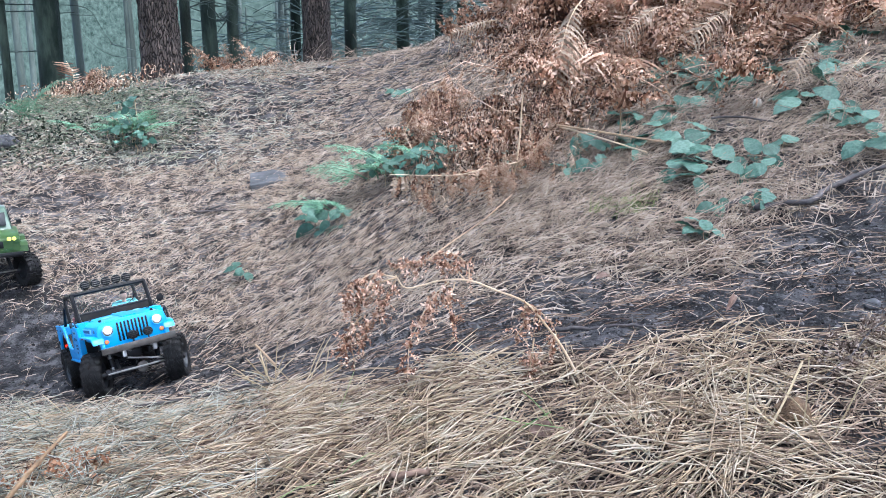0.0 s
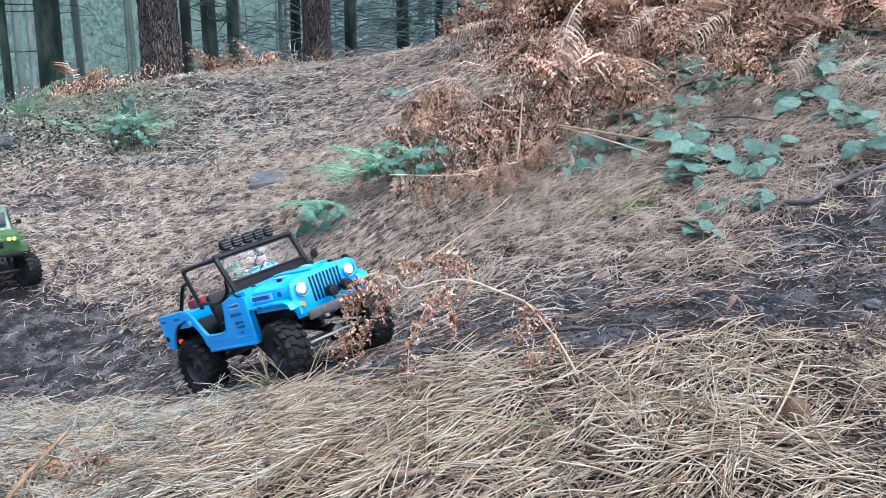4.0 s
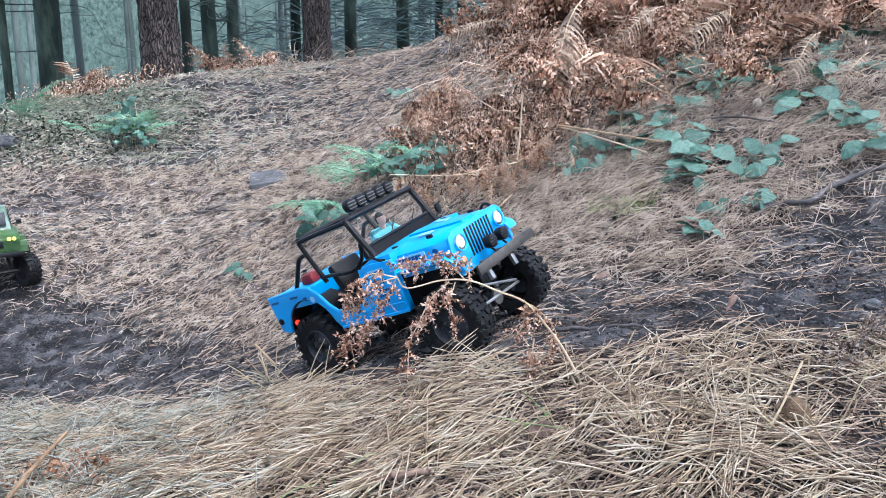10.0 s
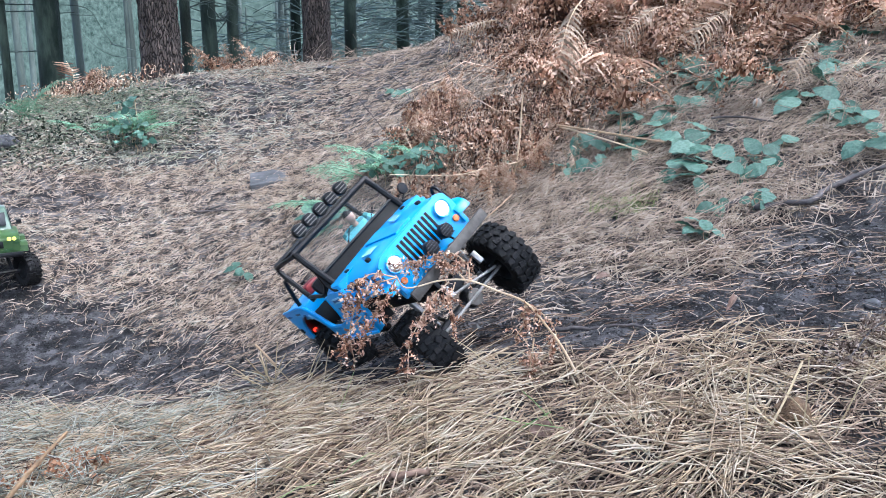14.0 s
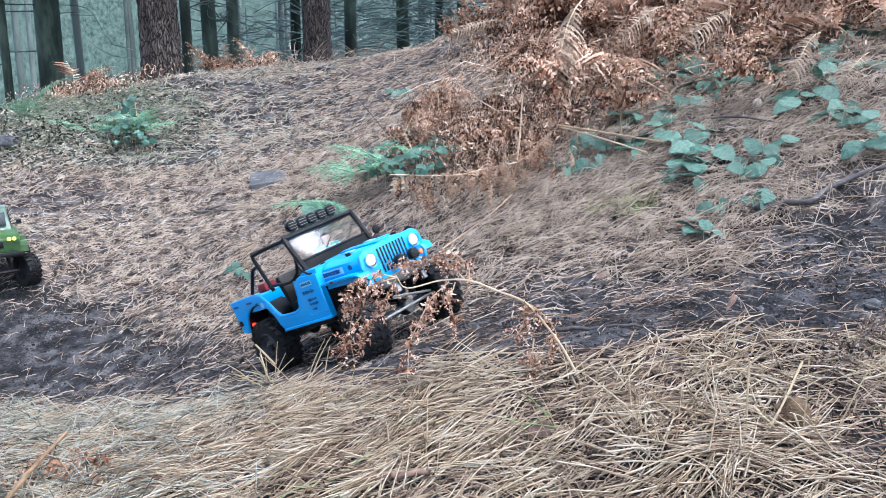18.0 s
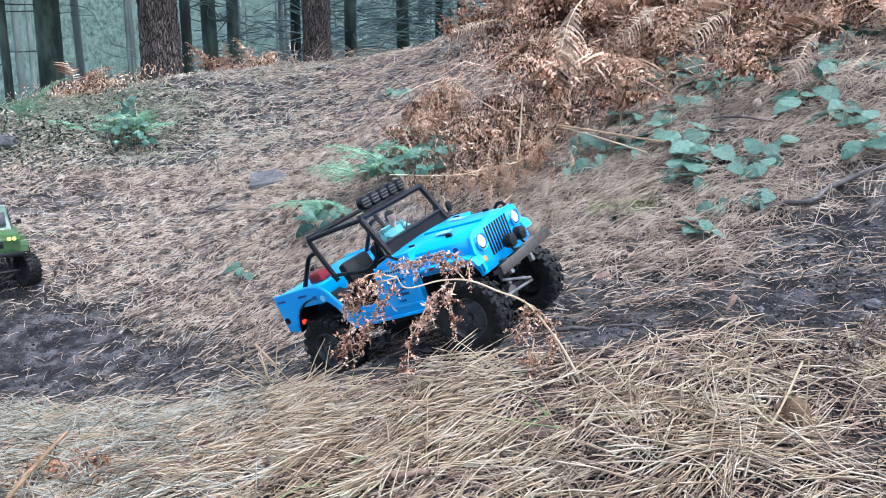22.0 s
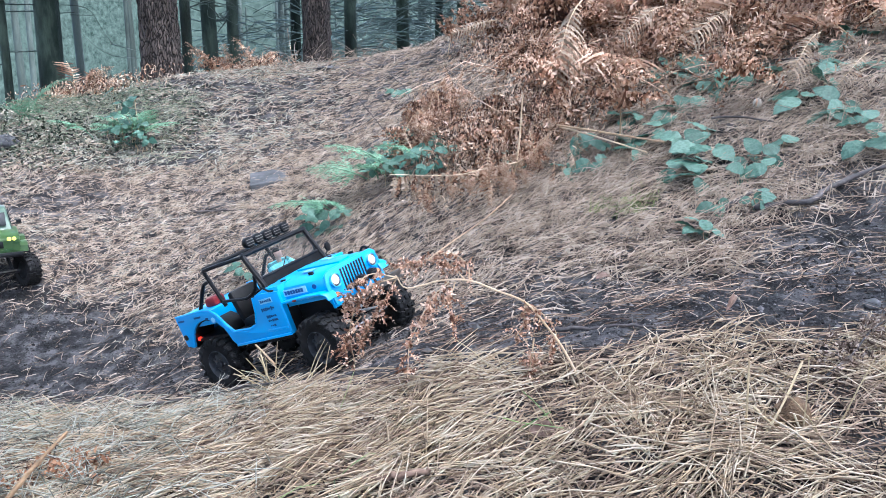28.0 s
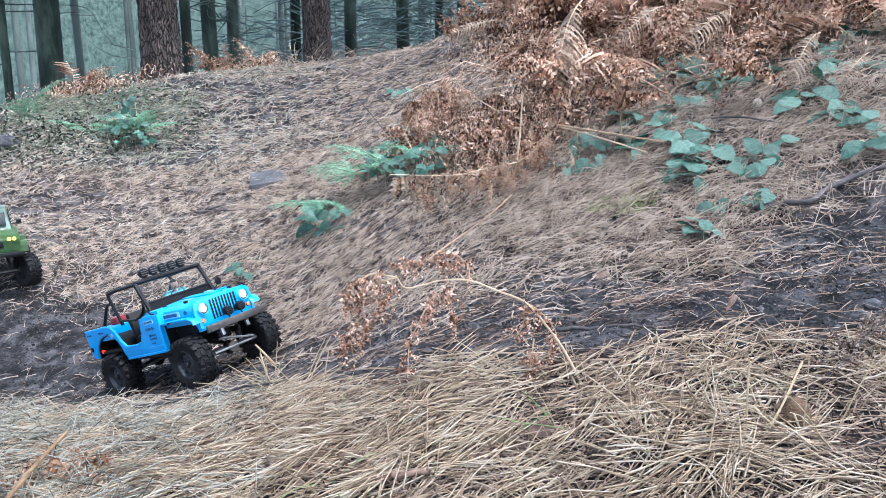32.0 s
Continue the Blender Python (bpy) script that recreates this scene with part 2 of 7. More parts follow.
def slab(outline, y0, y1, bm=None, bevel=0.0):
    """A plate with an outline in x and z, from y0 to y1."""
    bm = bm or bmesh.new()
    a = [bm.verts.new((x, y0, z)) for x, z in outline]
    b = [bm.verts.new((x, y1, z)) for x, z in outline]
    n = len(outline)
    fs = [bm.faces.new(a[::-1]), bm.faces.new(b)]
    for i in range(n):
        fs.append(bm.faces.new((a[i], a[(i + 1) % n], b[(i + 1) % n], b[i])))
    bmesh.ops.recalc_face_normals(bm, faces=fs)
    if bevel:
        bmesh.ops.bevel(bm, geom=list({e for f in fs[:2] for e in f.edges}), offset=bevel, segments=2, affect="EDGES", profile=0.5)
    return bm


# ---- terrain: a control net of heights, on spacings that widen away from the track ----
NET = (
    (-0.901, -0.534, -0.206, 0.029, 0.117, 0.059, 0.062, 0.229, 0.559, 1.005, 1.469),
    (-0.661, -0.400, -0.108, 0.161, 0.244, 0.199, 0.182, 0.269, 0.620, 1.139, 1.650),
    (-0.383, -0.266, -0.038, 0.225, 0.147, 0.358, 0.394, 0.331, 0.719, 1.266, 1.822),
    (-0.075, -0.102, -0.046, 0.031, 0.098, 0.259, 0.342, 0.529, 0.931, 1.463, 2.032),
    (0.111, 0.079, 0.015, -0.168, 0.060, 0.330, 0.496, 0.762, 1.170, 1.741, 2.325),
    (-0.089, 0.225, 0.203, 0.159, 0.370, 0.581, 0.736, 0.943, 1.419, 2.062, 2.713),
    (-0.908, 0.324, 0.979, 0.746, 0.755, 0.885, 1.058, 1.358, 1.820, 2.470, 3.192),
    (-2.229, -0.325, 1.313, 1.585, 1.472, 1.277, 1.493, 1.836, 2.340, 3.024, 3.751),
    (-3.522, -1.230, 0.823, 1.893, 2.028, 1.821, 1.920, 2.310, 2.897, 3.600, 4.321),
)
NET = np.array(NET)


def spline_weights(u, n):
    u = np.clip(u, 1, n - 2 - 1e-6)
    i = np.floor(u).astype(int)
    f = u - i
    return i, np.stack([(1 - f) ** 3, 3 * f ** 3 - 6 * f * f + 4, -3 * f ** 3 + 3 * f * f + 3 * f + 1, f ** 3], -1) / 6


def vnoise(x, y, seed=0):
    """Smooth lattice noise between -1 and 1."""
    xi, yi = np.floor(x).astype(np.int64), np.floor(y).astype(np.int64)
    fx, fy = x - xi, y - yi
    fx, fy = fx * fx * (3 - 2 * fx), fy * fy * (3 - 2 * fy)

    def h(a, b):
        v = (a * 374761393 + b * 668265263 + seed * 974711) & 0xFFFFFFFF
        v = ((v ^ (v >> 13)) * 1274126177) & 0xFFFFFFFF
        return ((v ^ (v >> 16)) & 0xFFFF) / 32767.5 - 1

    return (h(xi, yi) * (1 - fx) + h(xi + 1, yi) * fx) * (1 - fy) + (h(xi, yi + 1) * (1 - fx) + h(xi + 1, yi + 1) * fx) * fy


TRACK = np.array([(-2.4, 2.3), (-1.7, 2.05), (-1.15, 1.82), (-0.74, 1.53), (-0.40, 1.28), (-0.1, 1.10), (0.12, 1.01), (0.38, 0.95), (0.62, 1.0), (0.9, 1.1), (1.6, 1.3)])
TRACK_W = np.array([0.25, 0.26, 0.26, 0.2, 0.165, 0.17, 0.155, 0.12, 0.13, 0.15, 0.15])


def bare(x, y):
    """How bare of litter the ground is: 1 on the worn track and on scuffed patches, 0 away from them."""
    x, y = np.asarray(x, float), np.asarray(y, float)
    best = np.full(x.shape, 9.0)
    for (ax, ay), (bx, by), wa, wb in zip(TRACK, TRACK[1:], TRACK_W, TRACK_W[1:]):
        dx, dy = bx - ax, by - ay
        t = np.clip(((x - ax) * dx + (y - ay) * dy) / (dx * dx + dy * dy), 0, 1)
        best = np.minimum(best, np.hypot(x - ax - t * dx, y - ay - t * dy) / (wa + (wb - wa) * t))
    for cx, cy, rx, ry in ((-1.15, 3.2, 0.22, 0.16), (-1.1, 4.05, 0.45, 0.15), (-1.55, 2.65, 0.35, 0.12), (-0.66, 4.6, 0.35, 0.14), (0.62, 1.18, 0.2, 0.08), (0.72, 1.18, 0.2, 0.08)):
        best = np.minimum(best, 0.35 + np.hypot((x - cx) / rx, (y - cy) / ry) * 0.7)
    best = best + 0.28 * vnoise(x * 9, y * 9, 3) + 0.2 * vnoise(x * 27, y * 27, 4)
    return np.clip((1.25 - best) / 0.5, 0, 1)


def height(x, y, rough=True):
    x, y = np.asarray(x, float), np.asarray(y, float)
    i, a = spline_weights((np.arcsinh(x / 0.5) + 3.9) / 0.78, 11)
    j, b = spline_weights((np.arcsinh((y - 1.1) / 0.5) + 2.1) / 0.78, 9)
    z = np.zeros(x.shape)
    for p in range(4):
        for q in range(4):
            z = z + NET[j - 1 + p, i - 1 + q] * b[..., p] * a[..., q]
    z = z - 0.36 * np.clip(y - 4.9 + 0.6 * np.clip(-0.9 - x, 0, 4) - 0.5 * np.clip(x, 0, 9), 0, 45) * np.clip((4 - x) / 4, 0, 1)
    z = z + 0.13 * (np.clip(x, -3, 0.5) + 1.1) * np.clip((y - 3.0) / 1.6, 0, 1) ** 1.5
    z = z + 0.06 * np.exp(-((x + 1.5) / 0.5) ** 2 - ((y - 4.3) / 0.5) ** 2)
    z = z - 0.003 - 0.005 * bare(x, y) + 0.046 * np.exp(-((x + 1.3) ** 2 + (y - 2.15) ** 2) / 0.09)
    for dx, dy, deep, wide in ((0.0, 0.885, 0.011, 0.05), (-0.15, 1.04, 0.008, 0.06), (-0.72, 1.67, 0.012, 0.07), (0.0, 2.3, 0.11, 0.075), (0.17, 1.93, 0.08, 0.06)):
        z = z - deep * np.exp(-((x - dx) ** 2 + (y - dy) ** 2) / wide ** 2)
    if rough:
        away = np.clip(np.hypot(x + 0.1, y - 1.25) / 0.7 - 0.6, 0, 1)
        z = z + (0.022 * vnoise(x * 2.6, y * 2.6, 1) + 0.012 * vnoise(x * 7, y * 7, 2)) * away * np.clip(1.2 - np.hypot(x, y) / 30, 0.3, 1)
        z = z + 0.014 * np.exp(-((x - 0.51) / 0.05) ** 2 - ((y - 0.945) / 0.02) ** 2) * (0.7 + 0.6 * vnoise(x * 45, y * 45, 9))
        z = z + 0.004 * vnoise(x * 22, y * 22, 5) + 0.0028 * vnoise(x * 60, y * 60, 6)
    return z


def put(x, y, dz=0.0):
    return Vector((x, y, float(height(np.array([x]), np.array([y]))[0]) + dz))


def graded(lo, hi, fine_lo, fine_hi, step):
    return np.concatenate([np.linspace(lo, fine_lo, 30)[:-1], np.arange(fine_lo, fine_hi, step), np.linspace(fine_hi, hi, 30)])


gs, gt = graded(-9.3, 9.3, -2.6, 2.6, 0.02), graded(-9.2, 9.3, -2.0, 3.2, 0.018)
gx, gy = np.meshgrid(0.5 * np.sinh(gs), 1.1 + 0.5 * np.sinh(gt))
gz = height(gx, gy)
nx, ny = len(gs), len(gt)
idx = np.arange(nx * ny).reshape(ny, nx)
quads = np.stack([idx[:-1, :-1], idx[:-1, 1:], idx[1:, 1:], idx[1:, :-1]], -1).reshape(-1, 4)
ground = raw("ground", np.stack([gx, gy, gz], -1).reshape(-1, 3), quads, M_SOIL)
tagged(ground, "dark woodland soil with a worn track over a bank", "ground", kind="structure")


# ---- the blue toy jeep: x forward, y to its left, z up from its tyres' tread ----
def arc(cx, cz, r, a0, a1, n=9):
    return [(cx + r * math.cos(radians(a0 + (a1 - a0) * k / n)), cz + r * math.sin(radians(a0 + (a1 - a0) * k / n))) for k in range(n + 1)]


def tyre_mesh(r=0.049, w=0.036):
    bm = bmesh.new()
    h = w / 2
    prof = [(0.0262, -h * 0.72), (0.0275, -h * 0.9), (0.037, -h * 1.03), (r * 0.9, -h * 0.98), (r * 0.955, -h * 0.78), (r * 0.975, 0), (r * 0.955, h * 0.78), (r * 0.9, h * 0.98), (0.037, h * 1.03), (0.0275, h * 0.9), (0.0262, h * 0.72)]
    n = 44
    rings = [[bm.verts.new((math.sin(2 * math.pi * k / n) * a, b, math.cos(2 * math.pi * k / n) * a)) for a, b in prof] for k in range(n)]
    for k in range(n):
        p, q = rings[k], rings[(k + 1) % n]
        for i in range(len(prof) - 1):
            bm.faces.new((p[i], p[i + 1], q[i + 1], q[i]))
    bmesh.ops.recalc_face_normals(bm, faces=bm.faces)
    return bm


def tread_mesh(r=0.049, w=0.036, lugs=20):
    """Staggered blocks on the tread and long lugs that wrap over the shoulders."""
    bm = bmesh.new()
    h = w / 2
    for k in range(lugs):
        for side in (-1, 1):
            ang = 360 * (k + (0.5 if side > 0 else 0)) / lugs
            m = pose(0, 0, 0, 0, ang, 0)
            c = m @ pose(0, side * h * 0.28, r * 0.985, side * -2, 0, side * (22 if k % 2 else 8))
            bmesh.ops.create_cube(bm, size=1, matrix=c @ Matrix.Diagonal((0.0082, h * 0.50, 0.0038, 1)))
            c = m @ pose(0.0012, side * h * 0.80, r * 0.968, side * -9, 0, side * 14)
            bmesh.ops.create_cube(bm, size=1, matrix=c @ Matrix.Diagonal((0.0094 if k % 2 else 0.0076, h * 0.44, 0.0048, 1)))
            d = m @ pose(0.0012, side * h * 1.0, r * (0.885 if k % 2 else 0.90), side * 8, 0, 0)
            bmesh.ops.create_cube(bm, size=1, matrix=d @ Matrix.Diagonal((0.0078, 0.0030, 0.0100 if k % 2 else 0.0070, 1)))
    bmesh.ops.recalc_face_normals(bm, faces=bm.faces)
    bmesh.ops.bevel(bm, geom=bm.edges[:], offset=0.0005, segments=1, affect="EDGES")
    return bm


def wheel_rim(side):
    """Steel rim seen from its outer side (side: +1 left, -1 right)."""
    bm = bmesh.new()
    prof = [(0.0278, -0.014), (0.0278, 0.0155), (0.0265, 0.0165), (0.0245, 0.013), (0.0225, 0.006), (0.016, 0.0085), (0.010, 0.010), (0.0, 0.010)]
    n = 28
    rings = [[bm.verts.new((math.sin(2 * math.pi * k / n) * a, b * side, math.cos(2 * math.pi * k / n) * a)) for a, b in prof[:-1]] for k in range(n)]
    tip = bm.verts.new((0, 0.010 * side, 0))
    for k in range(n):
        p, q = rings[k], rings[(k + 1) % n]
        for i in range(len(prof) - 2):
            bm.faces.new((p[i], p[i + 1], q[i + 1], q[i]))
        bm.faces.new((p[-1], tip, q[-1]))
    for k in range(8):
        a = 2 * math.pi * k / 8
        disc(0.0032, 0.002, (math.sin(a) * 0.0205, 0.0085 * side, math.cos(a) * 0.0205), (90, 0, 0), 8, bm=bm)
    bmesh.ops.recalc_face_normals(bm, faces=bm.faces)
    return bm


def add_wheel(parent, x, y, z, side):
    w = part("wheel", wheel_rim(side), M_RIM, parent, "dark steel rim with a chunky black tyre")
    w.location = (x, y, z)
    part("tyre", tyre_mesh(), M_RUBBER, w, "dusty black off-road tyre with chunky lugs")
    part("tread", tread_mesh(), M_RUBBER, w)["kind"] = "stuff"
    hub = disc(0.0062, 0.009, (0, side * 0.0125, 0), (90, 0, 0), 14, bevel=0.001)
    part("hub", hub, M_STEEL, w)
    for k in range(5):
        a = 2 * math.pi * k / 5 + 0.3
        part("wheel_nut", disc(0.0014, 0.004, (math.sin(a) * 0.0105, side * 0.0115, math.cos(a) * 0.0105), (90, 0, 0), 6), M_ALU, w)
    return w


def side_outline():
    """Outline of the tub's side, in x and z."""
    o = [(-0.2075, 0.086), (-0.211, 0.139), (-0.208, 0.143), (-0.128, 0.146), (-0.112, 0.143), (-0.098, 0.134), (-0.082, 0.112), (-0.070, 0.1), (-0.058, 0.0965), (-0.022, 0.0975), (-0.008, 0.102), (0.0, 0.112), (0.005, 0.130), (0.009, 0.148), (0.030, 0.152), (0.0705, 0.150), (0.0705, 0.0765)]
    o += [(-0.0705, 0.0715)]
    o += arc(-0.1335, 0.075, 0.0535, 10, 172, 12)
    o += [(-0.1915, 0.082)]
    return o


def add_jeep():
    car = tagged(new("toy_jeep"), "bright blue plastic toy jeep with black roll cage on dirt", "toy car")
    W = 0.0905
    # tub: two sides, floor, tailgate, cowl
    for s in (-1, 1):
        b = part("tub_side", slab(side_outline(), s * W, s * (W - 0.006), bevel=0.0012), M_BLUE, car, "blue side panel with a scooped door opening")
        # raised lip along the top of the rear quarter
        part("edge_trim", tube([(-0.209, s * (W - 0.001), 0.1435), (-0.128, s * (W - 0.001), 0.1465), (-0.110, s * (W - 0.001), 0.1435), (-0.096, s * (W - 0.001), 0.133), (-0.080, s * (W - 0.001), 0.1105), (-0.066, s * (W - 0.001), 0.0985), (-0.024, s * (W - 0.001), 0.098), (-0.006, s * (W - 0.001), 0.103), (0.003, s * (W - 0.001), 0.122), (0.009, s * (W - 0.001), 0.148)], 0.0022, 6), M_BLUE, b)
        # pressed rib low on the cowl side
        part("rib", box((0.050, 0.002, 0.004), (0.042, s * (W + 0.0008), 0.089), (0, -1, 0), 0.0008), M_BLUE, b)
        part("rocker", box((0.139, 0.004, 0.004), (0.0, s * (W + 0.001), 0.0755), (0, -1.8, 0), 0.001), M_BLUE, b)
        # decals
        rows = ((0.038, 0.139, 0.030, 0.0085, M_WHITE), (0.036, 0.1255, 0.036, 0.0075, M_DECAL), (0.039, 0.1125, 0.027, 0.0055, M_DECAL), (0.039, 0.1055, 0.027, 0.0055, M_DECAL), (0.035, 0.0965, 0.015, 0.0045, M_DECAL))
        for j, (x, z, l, h, m_) in enumerate(rows):
            if m_ is M_WHITE:
                plate = part("decal", box((l, 0.0006, h), (x, s * (W + 0.0005), z), (0, -2, 0)), m_, b, "small pale sticker with unreadable lettering")
            rnd = random.Random(j)
            n = max(3, int(l / 0.0048))
            for k in range(n):
                w = l * 0.9 / n
                part("lettering", box((w * rnd.uniform(0.5, 0.85), 0.0006, h * rnd.uniform(0.4, 0.95) * (0.6 if m_ is M_WHITE else 1)), (x + (k - (n - 1) / 2) * w, s * (W + 0.0009), z + 0.035 * (k - (n - 1) / 2) * w), (0, -2 + rnd.gauss(0, 6), 0)), M_DECAL, b)
        for x, l in ((-0.196, 0.017), (-0.148, 0.018)):
            part("slot", box((l, 0.0008, 0.0035), (x, s * (W + 0.0004), 0.1345 + (0.001 if x > -0.16 else 0))), M_DECAL, b)
        part("decal", disc(0.0048, 0.0008, (-0.108, s * (W + 0.0004), 0.1255), (90, 0, 0), 16), M_WHITE, b)
        part("decal", box((0.008, 0.0006, 0.004), (-0.124, s * (W + 0.0004), 0.130)), M_DECAL, b)
        part("filler_cap", disc(0.0052, 0.003, (-0.2, s * (W + 0.001), 0.1035), (90, 0, 0), 16, bevel=0.0008), M_BLACK, b)
        part("tail_light", disc(0.0035, 0.006, (-0.1765, s * (W - 0.009), 0.0945), (90, 0, 0), 12, bevel=0.001), M_TAIL, b, "small glowing red tail light")
    part("tailgate", box((0.005, 2 * W - 0.008, 0.058), (-0.2085, 0, 0.113), (0, -4, 0), 0.001), M_BLUE, car)
    part("tub_floor", box((0.205, 2 * W - 0.014, 0.006), (-0.103, 0, 0.092), (0, 0, 0), 0.001), M_BLACK, car)
    part("load_bed", box((0.088, 2 * W - 0.014, 0.026), (-0.158, 0, 0.1295), (0, 0, 0), 0.002), M_BLUE, car, "blue load bed over the rear wheels")
    for s in (-1, 1):
        part("rear_arch_liner", slab(arc(-0.1335, 0.075, 0.0545, 6, 174, 10) + arc(-0.1335, 0.075, 0.0515, 174, 6, 10), s * (W - 0.004), s * 0.045), M_BLACK, car)
    # cowl and bonnet
    cowl = slab([(0.009, 0.150), (0.035, 0.158), (0.0705, 0.158), (0.0705, 0.128), (0.009, 0.120)], -W + 0.004, W - 0.004, bevel=0.003)
    part("cowl", cowl, M_BLUE, car)
    bm = bmesh.new()
    sec = [(-1.0, 0.0), (-1.0, 0.55), (-0.97, 0.78), (-0.86, 0.93), (-0.6, 1.0), (0, 1.03), (0.6, 1.0), (0.86, 0.93), (0.97, 0.78), (1.0, 0.55), (1.0, 0.0)]
    rings = []
    for x, hw, z0, z1 in ((0.033, 0.0790, 0.118, 0.1585), (0.075, 0.0762, 0.118, 0.1585), (0.12, 0.0708, 0.117, 0.1575), (0.151, 0.0668, 0.116, 0.1565), (0.1525, 0.0660, 0.116, 0.1555)):
        rings.append([bm.verts.new((x, a * hw, z0 + (z1 - z0) * c)) for a, c in sec])
    for a, b in zip(rings, rings[1:]):
        for i in range(len(sec) - 1):
            bm.faces.new((a[i], b[i], b[i + 1], a[i + 1]))
    bm.faces.new(rings[0])
    bm.faces.new(rings[-1][::-1])
    bmesh.ops.recalc_face_normals(bm, faces=bm.faces)
    hood = part("bonnet", bm, M_BLUE, car, "blue bonnet with pale stickers and black catches")
    part("bonnet_rib", slab([(0.05, 0.1585), (0.148, 0.157), (0.148, 0.1605), (0.05, 0.1625)], -0.014, 0.014, bevel=0.0015), M_BLUE, hood)
    # two pale stickers on top of the bonnet
    part("bonnet_sticker", box((0.020, 0.016, 0.0012), (0.100, -0.036, 0.1605), (0, 2, 8)), M_WHITE, hood)
    part("bonnet_sticker", box((0.026, 0.012, 0.0012), (0.082, 0.03, 0.1615), (0, 2, -14)), M_WHITE, hood)
    for x, y in ((0.118, -0.052), (0.060, -0.060), (0.118, 0.052), (0.060, 0.060)):
        part("bonnet_catch", box((0.009, 0.005, 0.005), (x, y, 0.158), (0, 2, 0), 0.001), M_BLACK, hood)
    for s in (-1, 1):
        plate = part("name_plate", box((0.050, 0.0012, 0.0105), (0.092, s * 0.0752, 0.1405), (0, 1, -s * 6.4)), M_WHITE, hood, "pale name sticker along the bonnet side")
        for k in range(7):
            part("lettering", box((0.0042, 0.0012, 0.0062), (0.0755 + 0.0055 * k, s * (0.0780 - 0.00062 * k), 0.1408 - 0.0001 * k), (0, 1, -s * 6.4)), M_DECAL, plate)
        part("badge", disc(0.0042, 0.001, (0.132, s * 0.0696, 0.140), (90, 0, -s * 6.4), 12), M_DECAL, hood)
    # front wings
    for s in (-1, 1):
        o = [(0.0705, 0.1305), (0.122, 0.1315), (0.150, 0.130), (0.160, 0.125), (0.164, 0.116), (0.161, 0.1155), (0.156, 0.123), (0.148, 0.1265), (0.0705, 0.1265)]
        bm = slab(o, s * 0.060, s * 0.0895, bevel=0.0012)
        for v in bm.verts:
            if abs(v.co.y) > 0.075:
                v.co.y -= s * max(0.0, v.co.x - 0.0705) * 0.085
        wing = part("front_wing", bm, M_BLUE, car)
        part("wing_skirt", slab([(0.125, 0.130), (0.150, 0.129), (0.160, 0.122), (0.162, 0.104), (0.153, 0.102), (0.143, 0.117)], s * 0.060, s * 0.066, bevel=0.001), M_BLUE, wing)
        part("inner_wing", box((0.078, 0.003, 0.045), (0.109, s * 0.0565, 0.107), (0, 0, 0), 0.0008), M_BLACK, wing)
        part("footwell_wall", box((0.004, 0.011, 0.053), (0.0685, s * 0.0855, 0.1035), (0, 0, 0), 0.0008), M_BLUE, wing)
        part("firewall", box((0.003, 0.020, 0.053), (0.0685, s * 0.069, 0.1035)), M_BLACK, wing)
        part("side_repeater", box((0.007, 0.002, 0.0035), (0.098, s * 0.0879, 0.1285), (0, 0, -s * 5), 0.0006), M_RED, wing)
    # grille
    o = [(-0.067, 0.098), (-0.0695, 0.135), (-0.066, 0.151), (-0.055, 0.157), (0.055, 0.157), (0.066, 0.151), (0.0695, 0.135), (0.067, 0.098)]
    bm = bmesh.new()
    a = [bm.verts.new((0.1525, y, z)) for y, z in o]
    b = [bm.verts.new((0.1575, y, z)) for y, z in o]
    bm.faces.new(a[::-1]), bm.faces.new(b)
    for i in range(len(o)):
        bm.faces.new((a[i], a[(i + 1) % len(o)], b[(i + 1) % len(o)], b[i]))
    bmesh.ops.recalc_face_normals(bm, faces=bm.faces)
    bmesh.ops.bevel(bm, geom=bm.edges[:], offset=0.0012, segments=2, affect="EDGES", profile=0.5)
    grille = part("grille", bm, M_BLUE, car, "blue grille panel with dark upright slots")
    for k in range(9):
        part("grille_slot", box((0.0014, 0.0042, 0.039), (0.1575, -0.0285 + k * 0.0071, 0.1315), (0, 0, 0), 0.0005), M_BLACK, grille)
    for s in (-1, 1):
        hl = part("headlight", disc(0.0118, 0.005, (0.1585, s * 0.0487, 0.1385), (0, 90, 0), 24, bevel=0.0012), M_CHROME, car, "round chrome headlight, lit")
        bm = bmesh.new()
        bmesh.ops.create_uvsphere(bm, u_segments=20, v_segments=10, radius=0.0072, matrix=Matrix.Translation((0.1606, s * 0.0487, 0.1385)) @ Matrix.Diagonal((0.3, 1, 1, 1)))
        part("lens", bm, M_LAMP, hl)
        part("headlight_rim", tube([(0.161, s * 0.0487 + 0.0112 * math.cos(a), 0.1385 + 0.0112 * math.sin(a)) for a in [2 * math.pi * k / 24 for k in range(25)]], 0.0011, 6), M_BLUE, hl)
        part("indicator", disc(0.0044, 0.004, (0.1588, s * 0.0545, 0.1165), (0, 90, 0), 16, bevel=0.001), M_AMBER, car, "round amber indicator lens")
    for y in (-0.007, 0.023):
        fl = part("fog_lamp", disc(0.0092, 0.012, (0.1735, y, 0.1205), (0, 90, 0), 20, bevel=0.0015), M_BLACK, car, "black round fog lamp with a mesh cover")
        for k in range(-2, 3):
            part("guard_bar", box((0.0012, 0.018 - abs(k) * 0.003, 0.0008), (0.1802, y, 0.1205 + k * 0.0036)), M_STEEL, fl)
